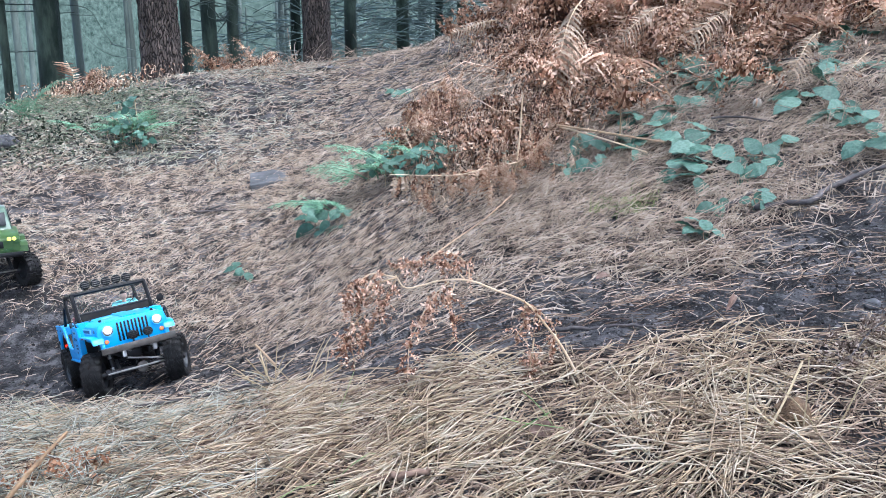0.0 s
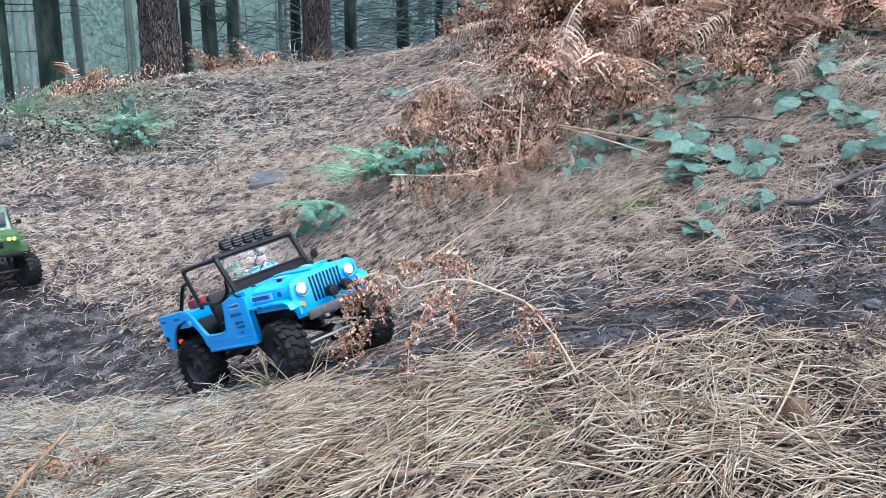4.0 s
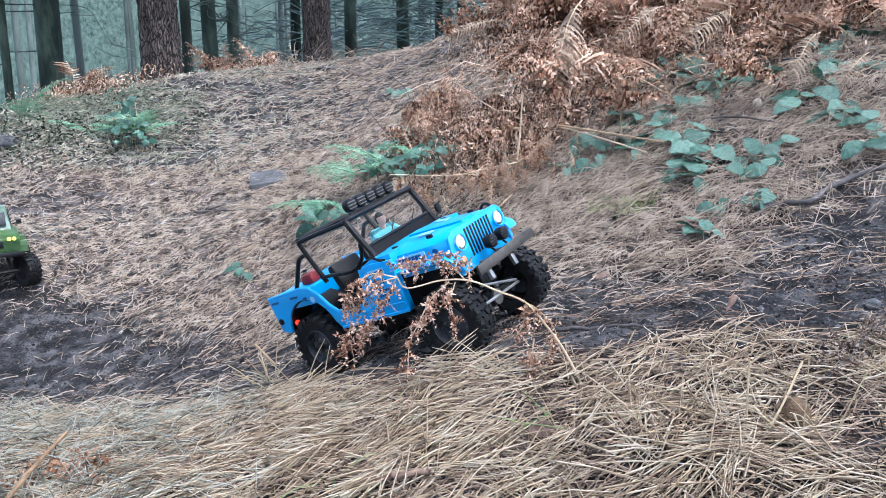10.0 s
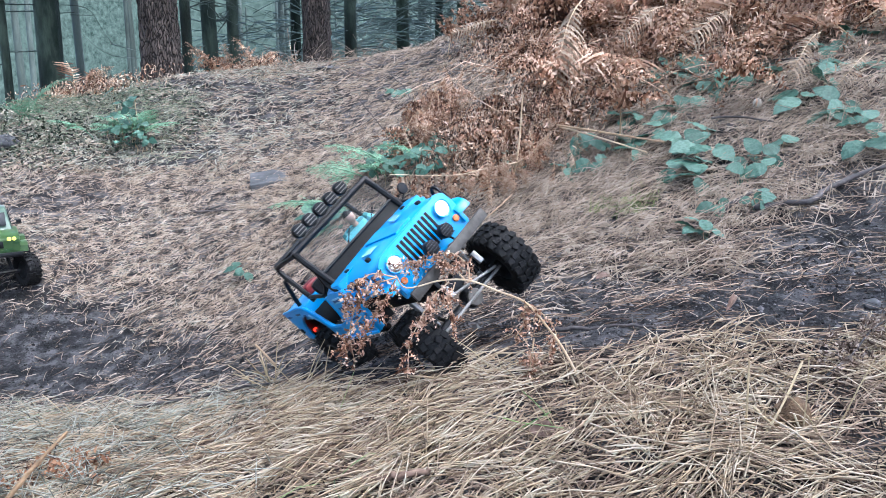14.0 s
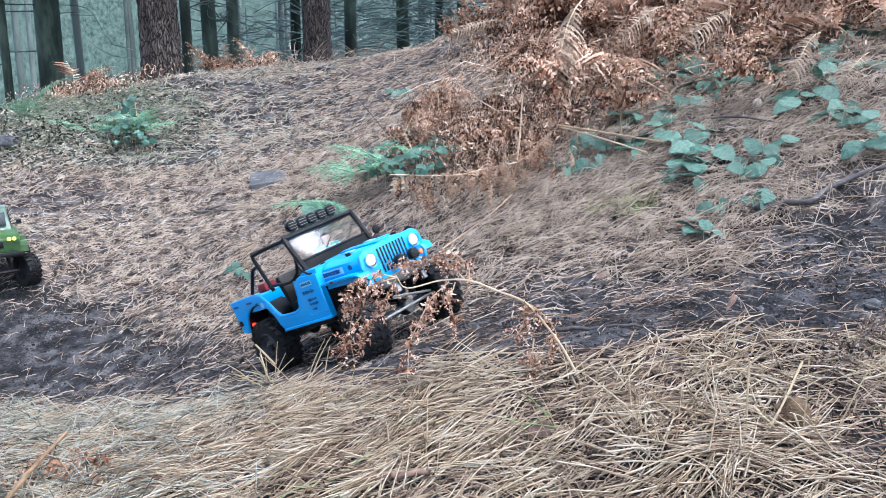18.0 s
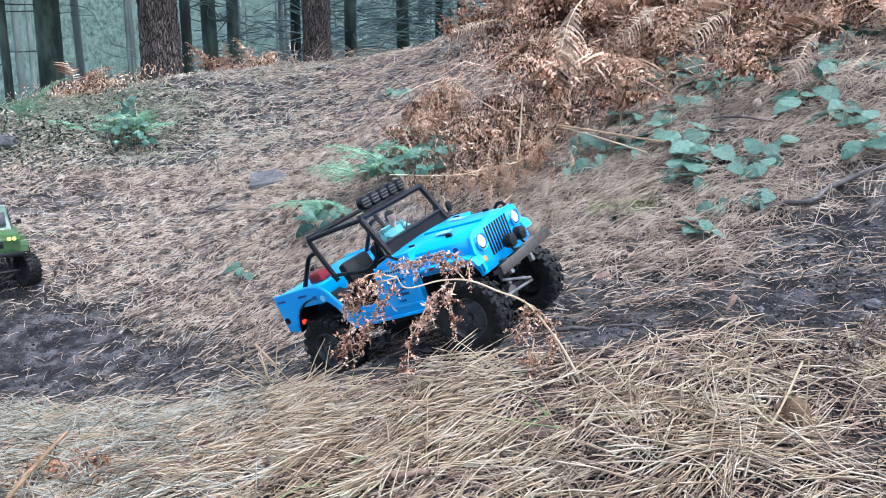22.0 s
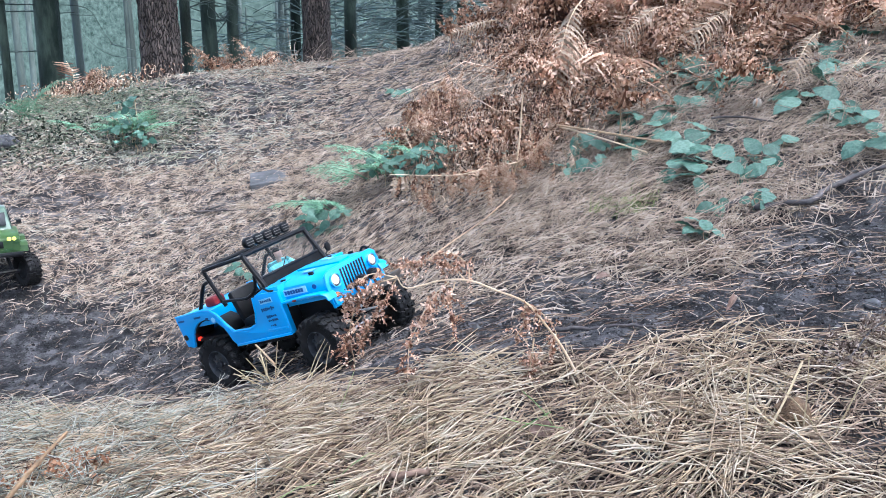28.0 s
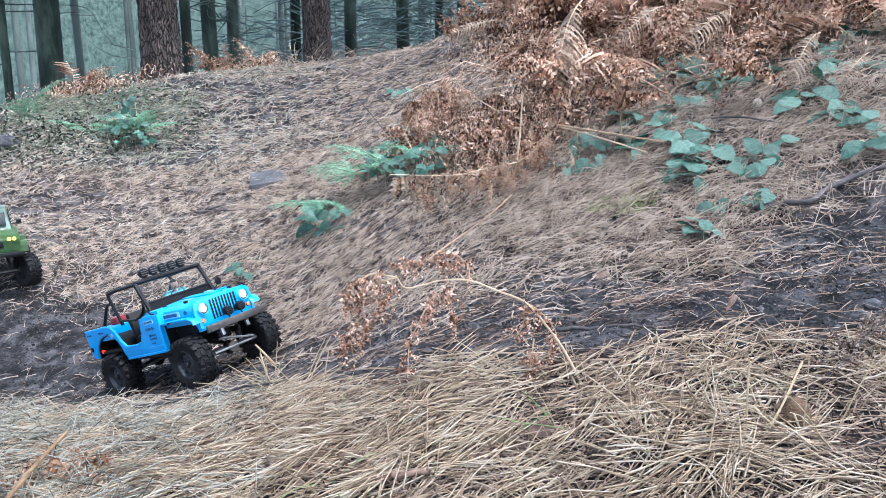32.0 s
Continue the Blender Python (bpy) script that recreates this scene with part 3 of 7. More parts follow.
        part("bracket", tube([(0.170, y, 0.114), (0.176, y, 0.106)], 0.0015, 6), M_BLACK, fl)
    # bumper
    part("front_bumper", box((0.0045, 0.146, 0.0135), (0.1875, 0, 0.1015), (0, 0, 0), 0.0012), M_BUMPER, car, "flat dull gunmetal front bumper with worn edges")
    for y in (-0.022, 0.022):
        part("bumper_mount", box((0.034, 0.007, 0.011), (0.168, y, 0.0965), (0, 0, 0), 0.001), M_ALU, car)
    part("rear_bumper", box((0.005, 0.10, 0.012), (-0.214, 0, 0.085), (0, 0, 0), 0.001), M_ALU, car)
    # windscreen
    P0, P1 = Vector((0.034, 0, 0.156)), Vector((0.0078, 0, 0.2175))
    up = (P1 - P0)
    HW = 0.0755

    def wp(y, t, f=0.0):
        return P0 + up * t + Vector((0, y, 0)) + Vector((f, 0, f * 0.4))

    fr = part("windscreen_frame", tube(bend([wp(-HW, 0), wp(-HW, 0.93), wp(-HW + 0.005, 1.0), wp(0, 1.0), wp(HW - 0.005, 1.0), wp(HW, 0.93), wp(HW, 0)], 3), 0.0046, 8), M_BLACK, car, "black windscreen frame")
    bm = bmesh.new()
    vs = [bm.verts.new(wp(y, t)) for y, t in ((-HW, 0), (HW, 0), (HW, 0.28), (-HW, 0.28))]
    f0 = bm.faces.new(vs)
    bmesh.ops.solidify(bm, geom=[f0], thickness=0.004)
    part("lower_panel", bm, M_BLACK, fr)
    bm = bmesh.new()
    vs = [bm.verts.new(wp(y, t, -0.001)) for y, t in ((-HW, 0.27), (HW, 0.27), (HW, 1.0), (-HW, 1.0))]
    bm.faces.new(vs)
    part("screen_pane", bm, M_CLEAR, fr, "clear plastic windscreen pane")
    part("inner_strip", tube([wp(-HW, 0.29), wp(HW, 0.29)], 0.0025, 6), M_BLACK, fr)
    for y in (-0.02, 0.03):
        part("wiper", tube([wp(y, 0.30, 0.003), wp(y + 0.020, 0.52, 0.003)], 0.0009, 5), M_BLACK, fr)
    part("screen_strut", tube([(0.060, -0.086, 0.151), (0.052, -0.087, 0.152), (0.030, -0.082, 0.160), (0.022, -0.078, 0.178)], 0.0024, 6), M_BLACK, fr)
    part("screen_strut", tube([(0.060, 0.086, 0.151), (0.052, 0.087, 0.152), (0.030, 0.082, 0.160), (0.022, 0.078, 0.178)], 0.0024, 6), M_BLACK, fr)
    # lamp bar on the screen
    bar = part("lamp_bar", tube([(-0.001, -0.052, 0.2215), (-0.001, 0.052, 0.2215)], 0.0022, 6), M_BLACK, car)
    for k in range(5):
        y = -0.0433 + k * 0.02165
        l = part("roof_lamp", disc(0.0100, 0.011, (-0.004, y, 0.2330), (0, 90, 0), 20, r2=0.0096, bevel=0.0014), M_BLACK, bar, "round black roof lamp with a barred cover")
        for j in range(-1, 2):
            part("guard_bar", box((0.0012, 0.0155, 0.0011), (0.0026, y, 0.2330 + j * 0.0045)), M_ALU, l)
        part("bracket", tube([(-0.004, y, 0.2245), (-0.001, y, 0.2205)], 0.0018, 6), M_BLACK, l)
    # roll cage
    cage = part("roll_hoop", tube(bend([(-0.078, -0.0765, 0.142), (-0.098, -0.0755, 0.196), (-0.104, -0.072, 0.2105), (-0.105, -0.06, 0.2135), (-0.105, 0.06, 0.2135), (-0.104, 0.072, 0.2105), (-0.098, 0.0755, 0.196), (-0.078, 0.0765, 0.142)], 3), 0.0037, 8), M_BLACK, car, "black tubular roll cage hoop")
    for s in (-1, 1):
        part("cage_side_bar", tube(bend([(-0.104, s * 0.0735, 0.2105), (-0.06, s * 0.0755, 0.2135), (0.004, s * 0.0755, 0.2155)], 2), 0.0035, 8), M_BLACK, cage)
        part("cage_brace", tube(bend([(-0.100, s * 0.0755, 0.190), (-0.112, s * 0.0765, 0.188), (-0.122, s * 0.0775, 0.178), (-0.150, s * 0.078, 0.142)], 2), 0.0035, 8), M_BLACK, cage)
        part("door_bar", tube(bend([(-0.084, s * 0.0775, 0.151), (-0.05, s * 0.080, 0.150), (-0.012, s * 0.082, 0.148), (0.010, s * 0.0775, 0.160), (0.018, s * 0.0765, 0.182)], 2), 0.0028, 8), M_BLACK, cage)
    # seats, wheel, cans
    for s in (-1, 1):
        seat = part("seat", box((0.052, 0.060, 0.016), (-0.038, s * 0.038, 0.105), (0, -4, 0), 0.004), M_BLACK, car, "black moulded bucket seat")
        part("seat_back", box((0.015, 0.060, 0.060), (-0.066, s * 0.038, 0.133), (0, -14, 0), 0.006), M_BLACK, seat)
    part("dashboard", box((0.012, 2 * W - 0.02, 0.03), (0.006, 0, 0.140), (0, -10, 0), 0.003), M_BLACK, car)
    st = part("steering_wheel", tube([(-0.012 + 0.004 * math.cos(a), 0.037 + 0.0145 * math.sin(a), 0.1575 + 0.013 * math.cos(a)) for a in [2 * math.pi * k / 20 for k in range(21)]], 0.0014, 6), M_BLACK, car)
    part("steering_column", tube([(0.006, 0.037, 0.145), (-0.012, 0.037, 0.1575)], 0.002, 6), M_BLACK, st)
    can = part("jerry_can", box((0.026, 0.030, 0.016), (-0.142, -0.046, 0.151), (0, 0, 6), 0.004, taper=(0.88, 0.92)), M_RED, car, "small red fuel can in the load bed")
    part("can_cap", disc(0.004, 0.004, (-0.150, -0.048, 0.1635), n=10), M_BLACK, can)
    # little driver figure, one plain mesh
    bm = bmesh.new()
    bmesh.ops.create_uvsphere(bm, u_segments=14, v_segments=10, radius=0.0096, matrix=Matrix.Translation((-0.036, 0.036, 0.1925)) @ Matrix.Diagonal((0.95, 0.82, 1.18, 1)))
    disc(0.0045, 0.012, (-0.037, 0.036, 0.182), n=10, bm=bm)
    box((0.022, 0.044, 0.046), (-0.044, 0.036, 0.158), (0, -6, 0), 0.006, bm=bm, taper=(0.85, 0.9))
    for s in (-1, 1):
        tube(bend([(-0.042, 0.036 + s * 0.021, 0.177), (-0.028, 0.036 + s * 0.025, 0.163), (-0.012, 0.036 + s * 0.012, 0.163)], 3), 0.0056, 8, bm=bm)
        tube([(-0.045, 0.036 + s * 0.009, 0.131), (-0.010, 0.036 + s * 0.010, 0.134), (0.0, 0.036 + s * 0.010, 0.112)], 0.0062, 8, bm=bm)
    bm.faces.ensure_lookup_table()
    for f in bm.faces:
        p = f.calc_center_median()
        if p.z < 0.1815 or abs(p.y - 0.036) > 0.0125:
            f.material_index = 2 if int(p.z * 240) % 3 == 0 else 1
        elif p.z > 0.1972 or (p.x < -0.0345 and p.z > 0.1865):
            f.material_index = 3
    d = part("driver_doll", bm, M_SKIN, car, "small painted doll in a pale teal striped shirt at the wheel")
    for m in (M_SHIRT, M_SHIRT2, M_BLACK):
        d.data.materials.append(m)
    # mirror and left wing hoop
    mir = part("wing_mirror", disc(0.0085, 0.004, (0.028, 0.098, 0.172), (0, 90, 12), 18, bevel=0.001), M_BLACK, car)
    part("mirror_arm", tube([(0.030, 0.080, 0.158), (0.029, 0.092, 0.165), (0.029, 0.097, 0.170)], 0.0015, 6), M_BLACK, mir)
    part("wing_hoop", tube(bend([(0.118, 0.077, 0.132), (0.116, 0.078, 0.148), (0.124, 0.078, 0.158), (0.134, 0.078, 0.154), (0.138, 0.078, 0.133)], 3), 0.0024, 6), M_BLACK, car, "black rubber hoop on the wing")
    # chassis
    for s in (-1, 1):
        part("chassis_rail", box((0.33, 0.006, 0.011), (-0.015, s * 0.024, 0.078), (0, 0, 0), 0.001), M_BLACK, car)
        part("side_step", box((0.12, 0.010, 0.008), (0.0, s * 0.075, 0.069), (0, 0, 0), 0.002), M_BLACK, car)
    part("skid_plate", box((0.075, 0.050, 0.012), (0.0, 0, 0.066), (0, 0, 0), 0.004, taper=(1.2, 1.2)), M_STEEL, car)
    part("gearbox", box((0.06, 0.036, 0.03), (0.01, 0, 0.083), (0, 0, 0), 0.004), M_BLACK, car)
    part("motor", disc(0.015, 0.045, (0.06, 0, 0.095), (0, 90, 0), 16, bevel=0.002), M_STEEL, car)
    part("drive_shaft", tube([(0.028, 0.004, 0.07), (0.12, 0.006, 0.056)], 0.003, 8), M_STEEL, car)
    part("drive_shaft", tube([(-0.028, 0.004, 0.07), (-0.12, 0.006, 0.056)], 0.003, 8), M_STEEL, car)
    # axles, in their own space: origin at the axle's middle
    axles = []
    for front in (True, False):
        x = 0.1255 if front else -0.1335
        ax = part("front_axle" if front else "rear_axle", tube([(0, -0.072, 0), (0, 0.072, 0)], 0.0058, 10), M_STEEL, car, "dark axle tube with a differential")
        ax.location = (x, 0, 0.0455)
        bm = bmesh.new()
        bmesh.ops.create_uvsphere(bm, u_segments=16, v_segments=10, radius=0.0145, matrix=Matrix.Translation((0, 0.006, 0)) @ Matrix.Diagonal((1, 0.85, 1, 1)))
        part("differential", bm, M_STEEL, ax)
        part("diff_cover", disc(0.0115, 0.005, (0.0135 if front else -0.0135, 0.006, 0), (0, 90, 0), 14, bevel=0.0015), M_ALU, ax)
        for s in (-1, 1):
            part("knuckle", box((0.012, 0.010, 0.020), (0, s * 0.060, 0), (0, 0, 0), 0.002), M_STEEL, ax)
            part("shock_absorber", tube([(-0.012 if front else 0.012, s * 0.047, 0.004), (-0.020 if front else 0.022, s * 0.050, 0.062)], 0.0040, 8), M_PALEALU, ax, "pale grey shock absorber")
            part("shock_spring", tube([(-0.014 if front else 0.014, s * 0.0465, 0.010), (-0.016 if front else 0.020, s * 0.0475, 0.028)], 0.0058, 8), M_BLACK, ax)
            part("suspension_link", tube([(0, s * 0.034, -0.004), (-0.095 if front else 0.095, s * 0.022, 0.014)], 0.0028, 6), M_ALU, ax)
        if front:
            part("tie_rod", tube([(0.016, -0.062, 0.001), (0.016, 0.062, 0.001)], 0.0022, 8), M_PALEALU, ax, "bare metal steering rod")
            part("drag_link", tube([(0.018, 0.056, 0.006), (0.014, -0.022, 0.026)], 0.0020, 8), M_PALEALU, ax)
            for y in (-0.030, 0.030):
                part("tow_mount", box((0.006, 0.0075, 0.017), (0.044, y, 0.041), (0, -14, 0), 0.001), M_PALEALU, ax)
            part("servo", box((0.018, 0.034, 0.018), (0.004, -0.006, 0.031), (0, 0, 0), 0.002), M_BLACK, ax)
        axles.append(ax)
    wheels = [add_wheel(car, x, s * 0.0805, 0.0455, s) for x in (0.1255, -0.1335) for s in (-1, 1)]
    return car, axles, wheels


M_SHIRT = mat("teal_shirt", [(0.11, 0.47, 0.52), (0.16, 0.55, 0.6), (0.24, 0.62, 0.67)], 0.7, 120, 0.05)
M_SHIRT2 = mat("dark_teal_stripe", [(0.03, 0.14, 0.15), (0.05, 0.2, 0.21), (0.07, 0.25, 0.26)], 0.7, 120, 0.05)
jeep, (axle_f, axle_r), jeep_wheels = add_jeep()


# ---- pines on the crest and the wood beyond ----
def trunk_mesh(r, h, seed, rings=90, around=40, plates=True, lean=(0, 0)):
    """A tapered pine trunk; plates gives the raised, furrowed bark of an old pine."""
    a = np.linspace(0, 2 * np.pi, around, endpoint=False)
    z = np.linspace(-0.25, h, rings) if not plates else np.concatenate([np.linspace(-0.25, 2.2, rings - 12), np.linspace(2.4, h, 12)])
    A, Z = np.meshgrid(a, z)
    rad = r * (1 - 0.55 * np.clip(Z, 0, h) / h) * (1 + 0.2 * np.exp(-np.clip(Z + 0.05, 0, 9) / (r * 1.1)))
    if plates:
        cell = np.zeros(A.shape)
        for i in range(A.shape[0]):
            for j in range(A.shape[1]):
                p = Vector((math.cos(A[i, j]) * 3.3 + seed, math.sin(A[i, j]) * 3.3, Z[i, j] * 6.5 + 0.6 * math.sin(A[i, j] * 3)))
                d = noise.voronoi(p)[0]
                cell[i, j] = min(1.0, (d[1] - d[0]) * 2.6)
        rad = rad * (0.94 + 0.06 * cell) + 0.006 * vnoise(A * 9, Z * 30, seed)
    else:
        rad = rad * (1 + 0.05 * vnoise(A * 4 + seed, Z * 3, seed) + 0.04 * vnoise(A * 12, Z * 9, seed + 1))
    X, Y = np.cos(A) * rad + lean[0] * np.clip(Z, 0, h) / h, np.sin(A) * rad + lean[1] * np.clip(Z, 0, h) / h
    i = np.arange(A.size).reshape(A.shape)
    q = np.stack([i[:-1, :], np.roll(i, -1, 1)[:-1, :], np.roll(i, -1, 1)[1:, :], i[1:, :]], -1).reshape(-1, 4)
    return np.stack([X, Y, Z], -1).reshape(-1, 3), q


CROWN = None


def crown_mesh():
    """Needle tufts in irregular tiers, shared by all pines."""
    rnd = random.Random(5)
    vs, fs = [], []
    for _ in range(1300):
        t = rnd.random()
        rr = (1.6 - 1.1 * t) * math.sqrt(rnd.random()) + 0.1
        an = rnd.uniform(0, 2 * math.pi)
        c = Vector((rr * math.cos(an), rr * math.sin(an), 5.5 + 4.2 * t + rnd.uniform(-0.3, 0.3)))
        for _ in range(4):
            d = Vector((rnd.gauss(0, 1), rnd.gauss(0, 1), rnd.gauss(0.2, 0.7))).normalized() * rnd.uniform(0.25, 0.5)
            s = d.orthogonal().normalized() * rnd.uniform(0.03, 0.08)
            k = len(vs)
            vs += [c - s, c + s, c + d + s * 0.6, c + d - s * 0.6]
            fs.append((k, k + 1, k + 2, k + 3))
    return np.array([tuple(v) for v in vs]), np.array(fs)


def add_pine(x, y, r, h, seed, plates=False, label="", twigs=5, crown=True, bark=None, spread=1.0):
    global CROWN
    v, q = trunk_mesh(r, h, seed, rings=210 if plates else 26, around=110 if plates else 14, plates=plates, lean=(random.Random(seed).uniform(-0.15, 0.15), 0))
    tree = tagged(new("pine_tree"), label or "slender pine with greenish lichen-covered bark in the wood; far ones hazed, unseen ones added", "tree", "pines of the wood")
    tree.location = put(x, y)
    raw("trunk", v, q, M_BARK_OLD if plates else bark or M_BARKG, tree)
    rnd = random.Random(seed * 7 + 1)
    for _ in range(twigs):
        z = rnd.uniform(0.5, 2.6)
        an = rnd.uniform(0, 2 * math.pi)
        L = rnd.uniform(0.35, 1.1)
        d = Vector((math.cos(an), math.sin(an), rnd.uniform(-0.35, 0.25)))
        p0 = Vector((math.cos(an), math.sin(an), 0)) * r * 0.7 + Vector((0, 0, z))
        pts = [p0, p0 + d * L * 0.4 + Vector((0, 0, rnd.uniform(-0.05, 0.05))), p0 + d * L * 0.75 + Vector((rnd.gauss(0, 0.06), 0, rnd.uniform(-0.12, 0.12))), p0 + d * L + Vector((rnd.gauss(0, 0.1), 0, rnd.uniform(-0.25, 0.2)))]
        bm = tube(bend(pts, 4), 0.006, 5, ends=0.0012)
        for _ in range(3):
            k = rnd.uniform(0.3, 0.9)
            b0 = p0 + d * L * k
            tube([b0, b0 + Vector((rnd.uniform(-0.25, 0.25), rnd.uniform(-0.25, 0.25), rnd.uniform(-0.18, 0.1)))], 0.004, 4, bm=bm, ends=0.0015)
        part("dead_branch", bm, M_BARKPALE, tree, "bare grey dead branch")
    if crown:
        if CROWN is None:
            c = raw("crown", *crown_mesh(), M_FERN, tree)
            CROWN = c.data
        else:
            c = new("crown", CROWN)
            c.parent = tree
        c["kind"] = "stuff"
        c.scale = (spread, spread, h / 10.0)
    return tree


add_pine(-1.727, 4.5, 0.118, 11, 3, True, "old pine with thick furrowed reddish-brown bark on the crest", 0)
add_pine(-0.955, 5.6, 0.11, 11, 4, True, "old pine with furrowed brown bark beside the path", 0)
# pines past nine metres take the bark with haze mixed into its colour
for i, (x, y, r, h) in enumerate(((-3.50, 6.5, 0.115, 10), (-2.20, 7.0, 0.075, 9), (-2.13, 7.4, 0.065, 9), (-1.62, 8.0, 0.06, 9), (-0.91, 7.2, 0.062, 9), (-0.43, 8.0, 0.075, 9), (0.6, 6.6, 0.085, 9), (-0.05, 8.3, 0.05, 8), (0.22, 8.2, 0.05, 8), (-3.70, 6.2, 0.04, 7), (-1.95, 5.6, 0.04, 8), (-4.5, 9.2, 0.06, 10), (-0.25, 10.5, 0.08, 10), (0.75, 9.8, 0.1, 10), (-2.45, 11.2, 0.06, 10), (-3.6, 11.4, 0.06, 9))):
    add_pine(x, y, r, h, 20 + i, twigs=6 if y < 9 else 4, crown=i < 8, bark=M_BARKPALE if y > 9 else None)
# unseen pines added round the site: crowns cut skylight and darken windscreen reflections
for i, (x, y) in enumerate(((-3.2, -1.5), (-1.2, -3.4), (0.8, -3.2), (6.0, 4.4), (5.0, 5.6), (-4.6, 1.0), (-5.0, 3.6), (7.2, 3.9), (0.2, -5.6), (-3.4, -4.8), (3.2, -4.6), (-6.2, -1.8), (7.6, 5.6), (2.6, 6.2), (4.0, 1.35), (3.7, -2.2))):
    add_pine(x, y, 0.11, 14 if y == 1.35 else 10, 140 + i, twigs=4)
# two more unseen pines, narrow crowns placed to block sky in the windscreen
add_pine(5.4, 1.1, 0.09, 12, 171, twigs=3, spread=0.6)
add_pine(3.0, 0.0, 0.08, 14, 172, twigs=3, spread=0.5)
rnd = random.Random(11)
for i in range(34):
    y = rnd.uniform(11.5, 26)
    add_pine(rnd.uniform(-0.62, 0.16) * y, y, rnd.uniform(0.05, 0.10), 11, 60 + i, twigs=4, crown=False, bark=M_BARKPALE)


def twig_haze(n, seed):
    """Fine dead lower branches of the far pines, past counting."""
    r = np.random.default_rng(seed)
    y = r.uniform(7.5, 20, n)
    x = r.uniform(-0.66, 0.14, n) * y
    z = height(x, y, False) + r.uniform(0.1, 1.0, n) * (0.9 + 0.14 * y)
    an, L = r.uniform(0, 2 * np.pi, n), r.uniform(0.25, 0.9, n)
    K = 4
    t = np.linspace(0, 1, K)
    px = x[:, None] + np.cos(an)[:, None] * L[:, None] * t
    py = y[:, None] + np.sin(an)[:, None] * L[:, None] * t
    pz = z[:, None] + (r.uniform(-0.3, 0.35, n) * L)[:, None] * t - (r.uniform(0.0, 0.5, n) * L)[:, None] * t * t
    w = r.uniform(0.004, 0.009, n)[:, None] * (1 - 0.7 * t)
    up = np.stack([px, py, pz + w], -1)
    lo = np.stack([px, py, pz - w], -1)
    side = np.stack([px - np.sin(an)[:, None] * w, py + np.cos(an)[:, None] * w, pz], -1)
    V = np.stack([up, lo, side], 2).reshape(-1, 3)
    b = (np.arange(n)[:, None] * K + np.arange(K - 1)[None, :]).reshape(-1) * 3
    Q = np.concatenate([np.stack([b + i, b + (i + 1) % 3, b + 3 + (i + 1) % 3, b + 3 + i], -1) for i in range(3)])
    return V, Q


# haze over the far twigs is put into their pale colour
M_HAZE = mat("hazed_twig", [(0.07, 0.095, 0.085), (0.17, 0.225, 0.205), (0.32, 0.40, 0.365)], 0.9, 20, 0.0, island=0.7)
tagged(raw("far_branches", *twig_haze(24000, 2), M_HAZE), "tangle of dead branches in the wood, coloured pale with haze", "branches", kind="stuff")

# far edge of the wood, pale with distance: glowing sheet, mist in its colour
M_FAR = bpy.data.materials.new("glowing_far_wood")
M_FAR.use_nodes = True
fn, fl = M_FAR.node_tree.nodes, M_FAR.node_tree.links
fn.remove(fn["Principled BSDF"])
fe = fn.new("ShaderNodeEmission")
ftc = fn.new("ShaderNodeTexCoord")
fmp = fn.new("ShaderNodeMapping")
fmp.inputs["Scale"].default_value = (1, 1, 0.8)
fnz = fn.new("ShaderNodeTexNoise")
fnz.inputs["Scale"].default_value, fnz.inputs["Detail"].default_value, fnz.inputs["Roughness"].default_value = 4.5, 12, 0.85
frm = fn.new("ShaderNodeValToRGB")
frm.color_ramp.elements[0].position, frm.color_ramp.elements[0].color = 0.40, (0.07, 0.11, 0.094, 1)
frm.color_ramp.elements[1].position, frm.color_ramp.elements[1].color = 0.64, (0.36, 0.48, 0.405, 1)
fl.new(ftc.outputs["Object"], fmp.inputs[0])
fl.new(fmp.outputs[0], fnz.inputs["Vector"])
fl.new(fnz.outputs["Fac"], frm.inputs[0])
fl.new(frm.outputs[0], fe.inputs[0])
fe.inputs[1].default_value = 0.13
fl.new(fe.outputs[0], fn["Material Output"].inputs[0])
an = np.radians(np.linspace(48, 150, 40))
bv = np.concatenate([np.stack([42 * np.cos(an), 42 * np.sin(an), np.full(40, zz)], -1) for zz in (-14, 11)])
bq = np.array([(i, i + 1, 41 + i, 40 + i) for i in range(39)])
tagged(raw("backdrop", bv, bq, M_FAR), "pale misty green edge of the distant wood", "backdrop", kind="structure")


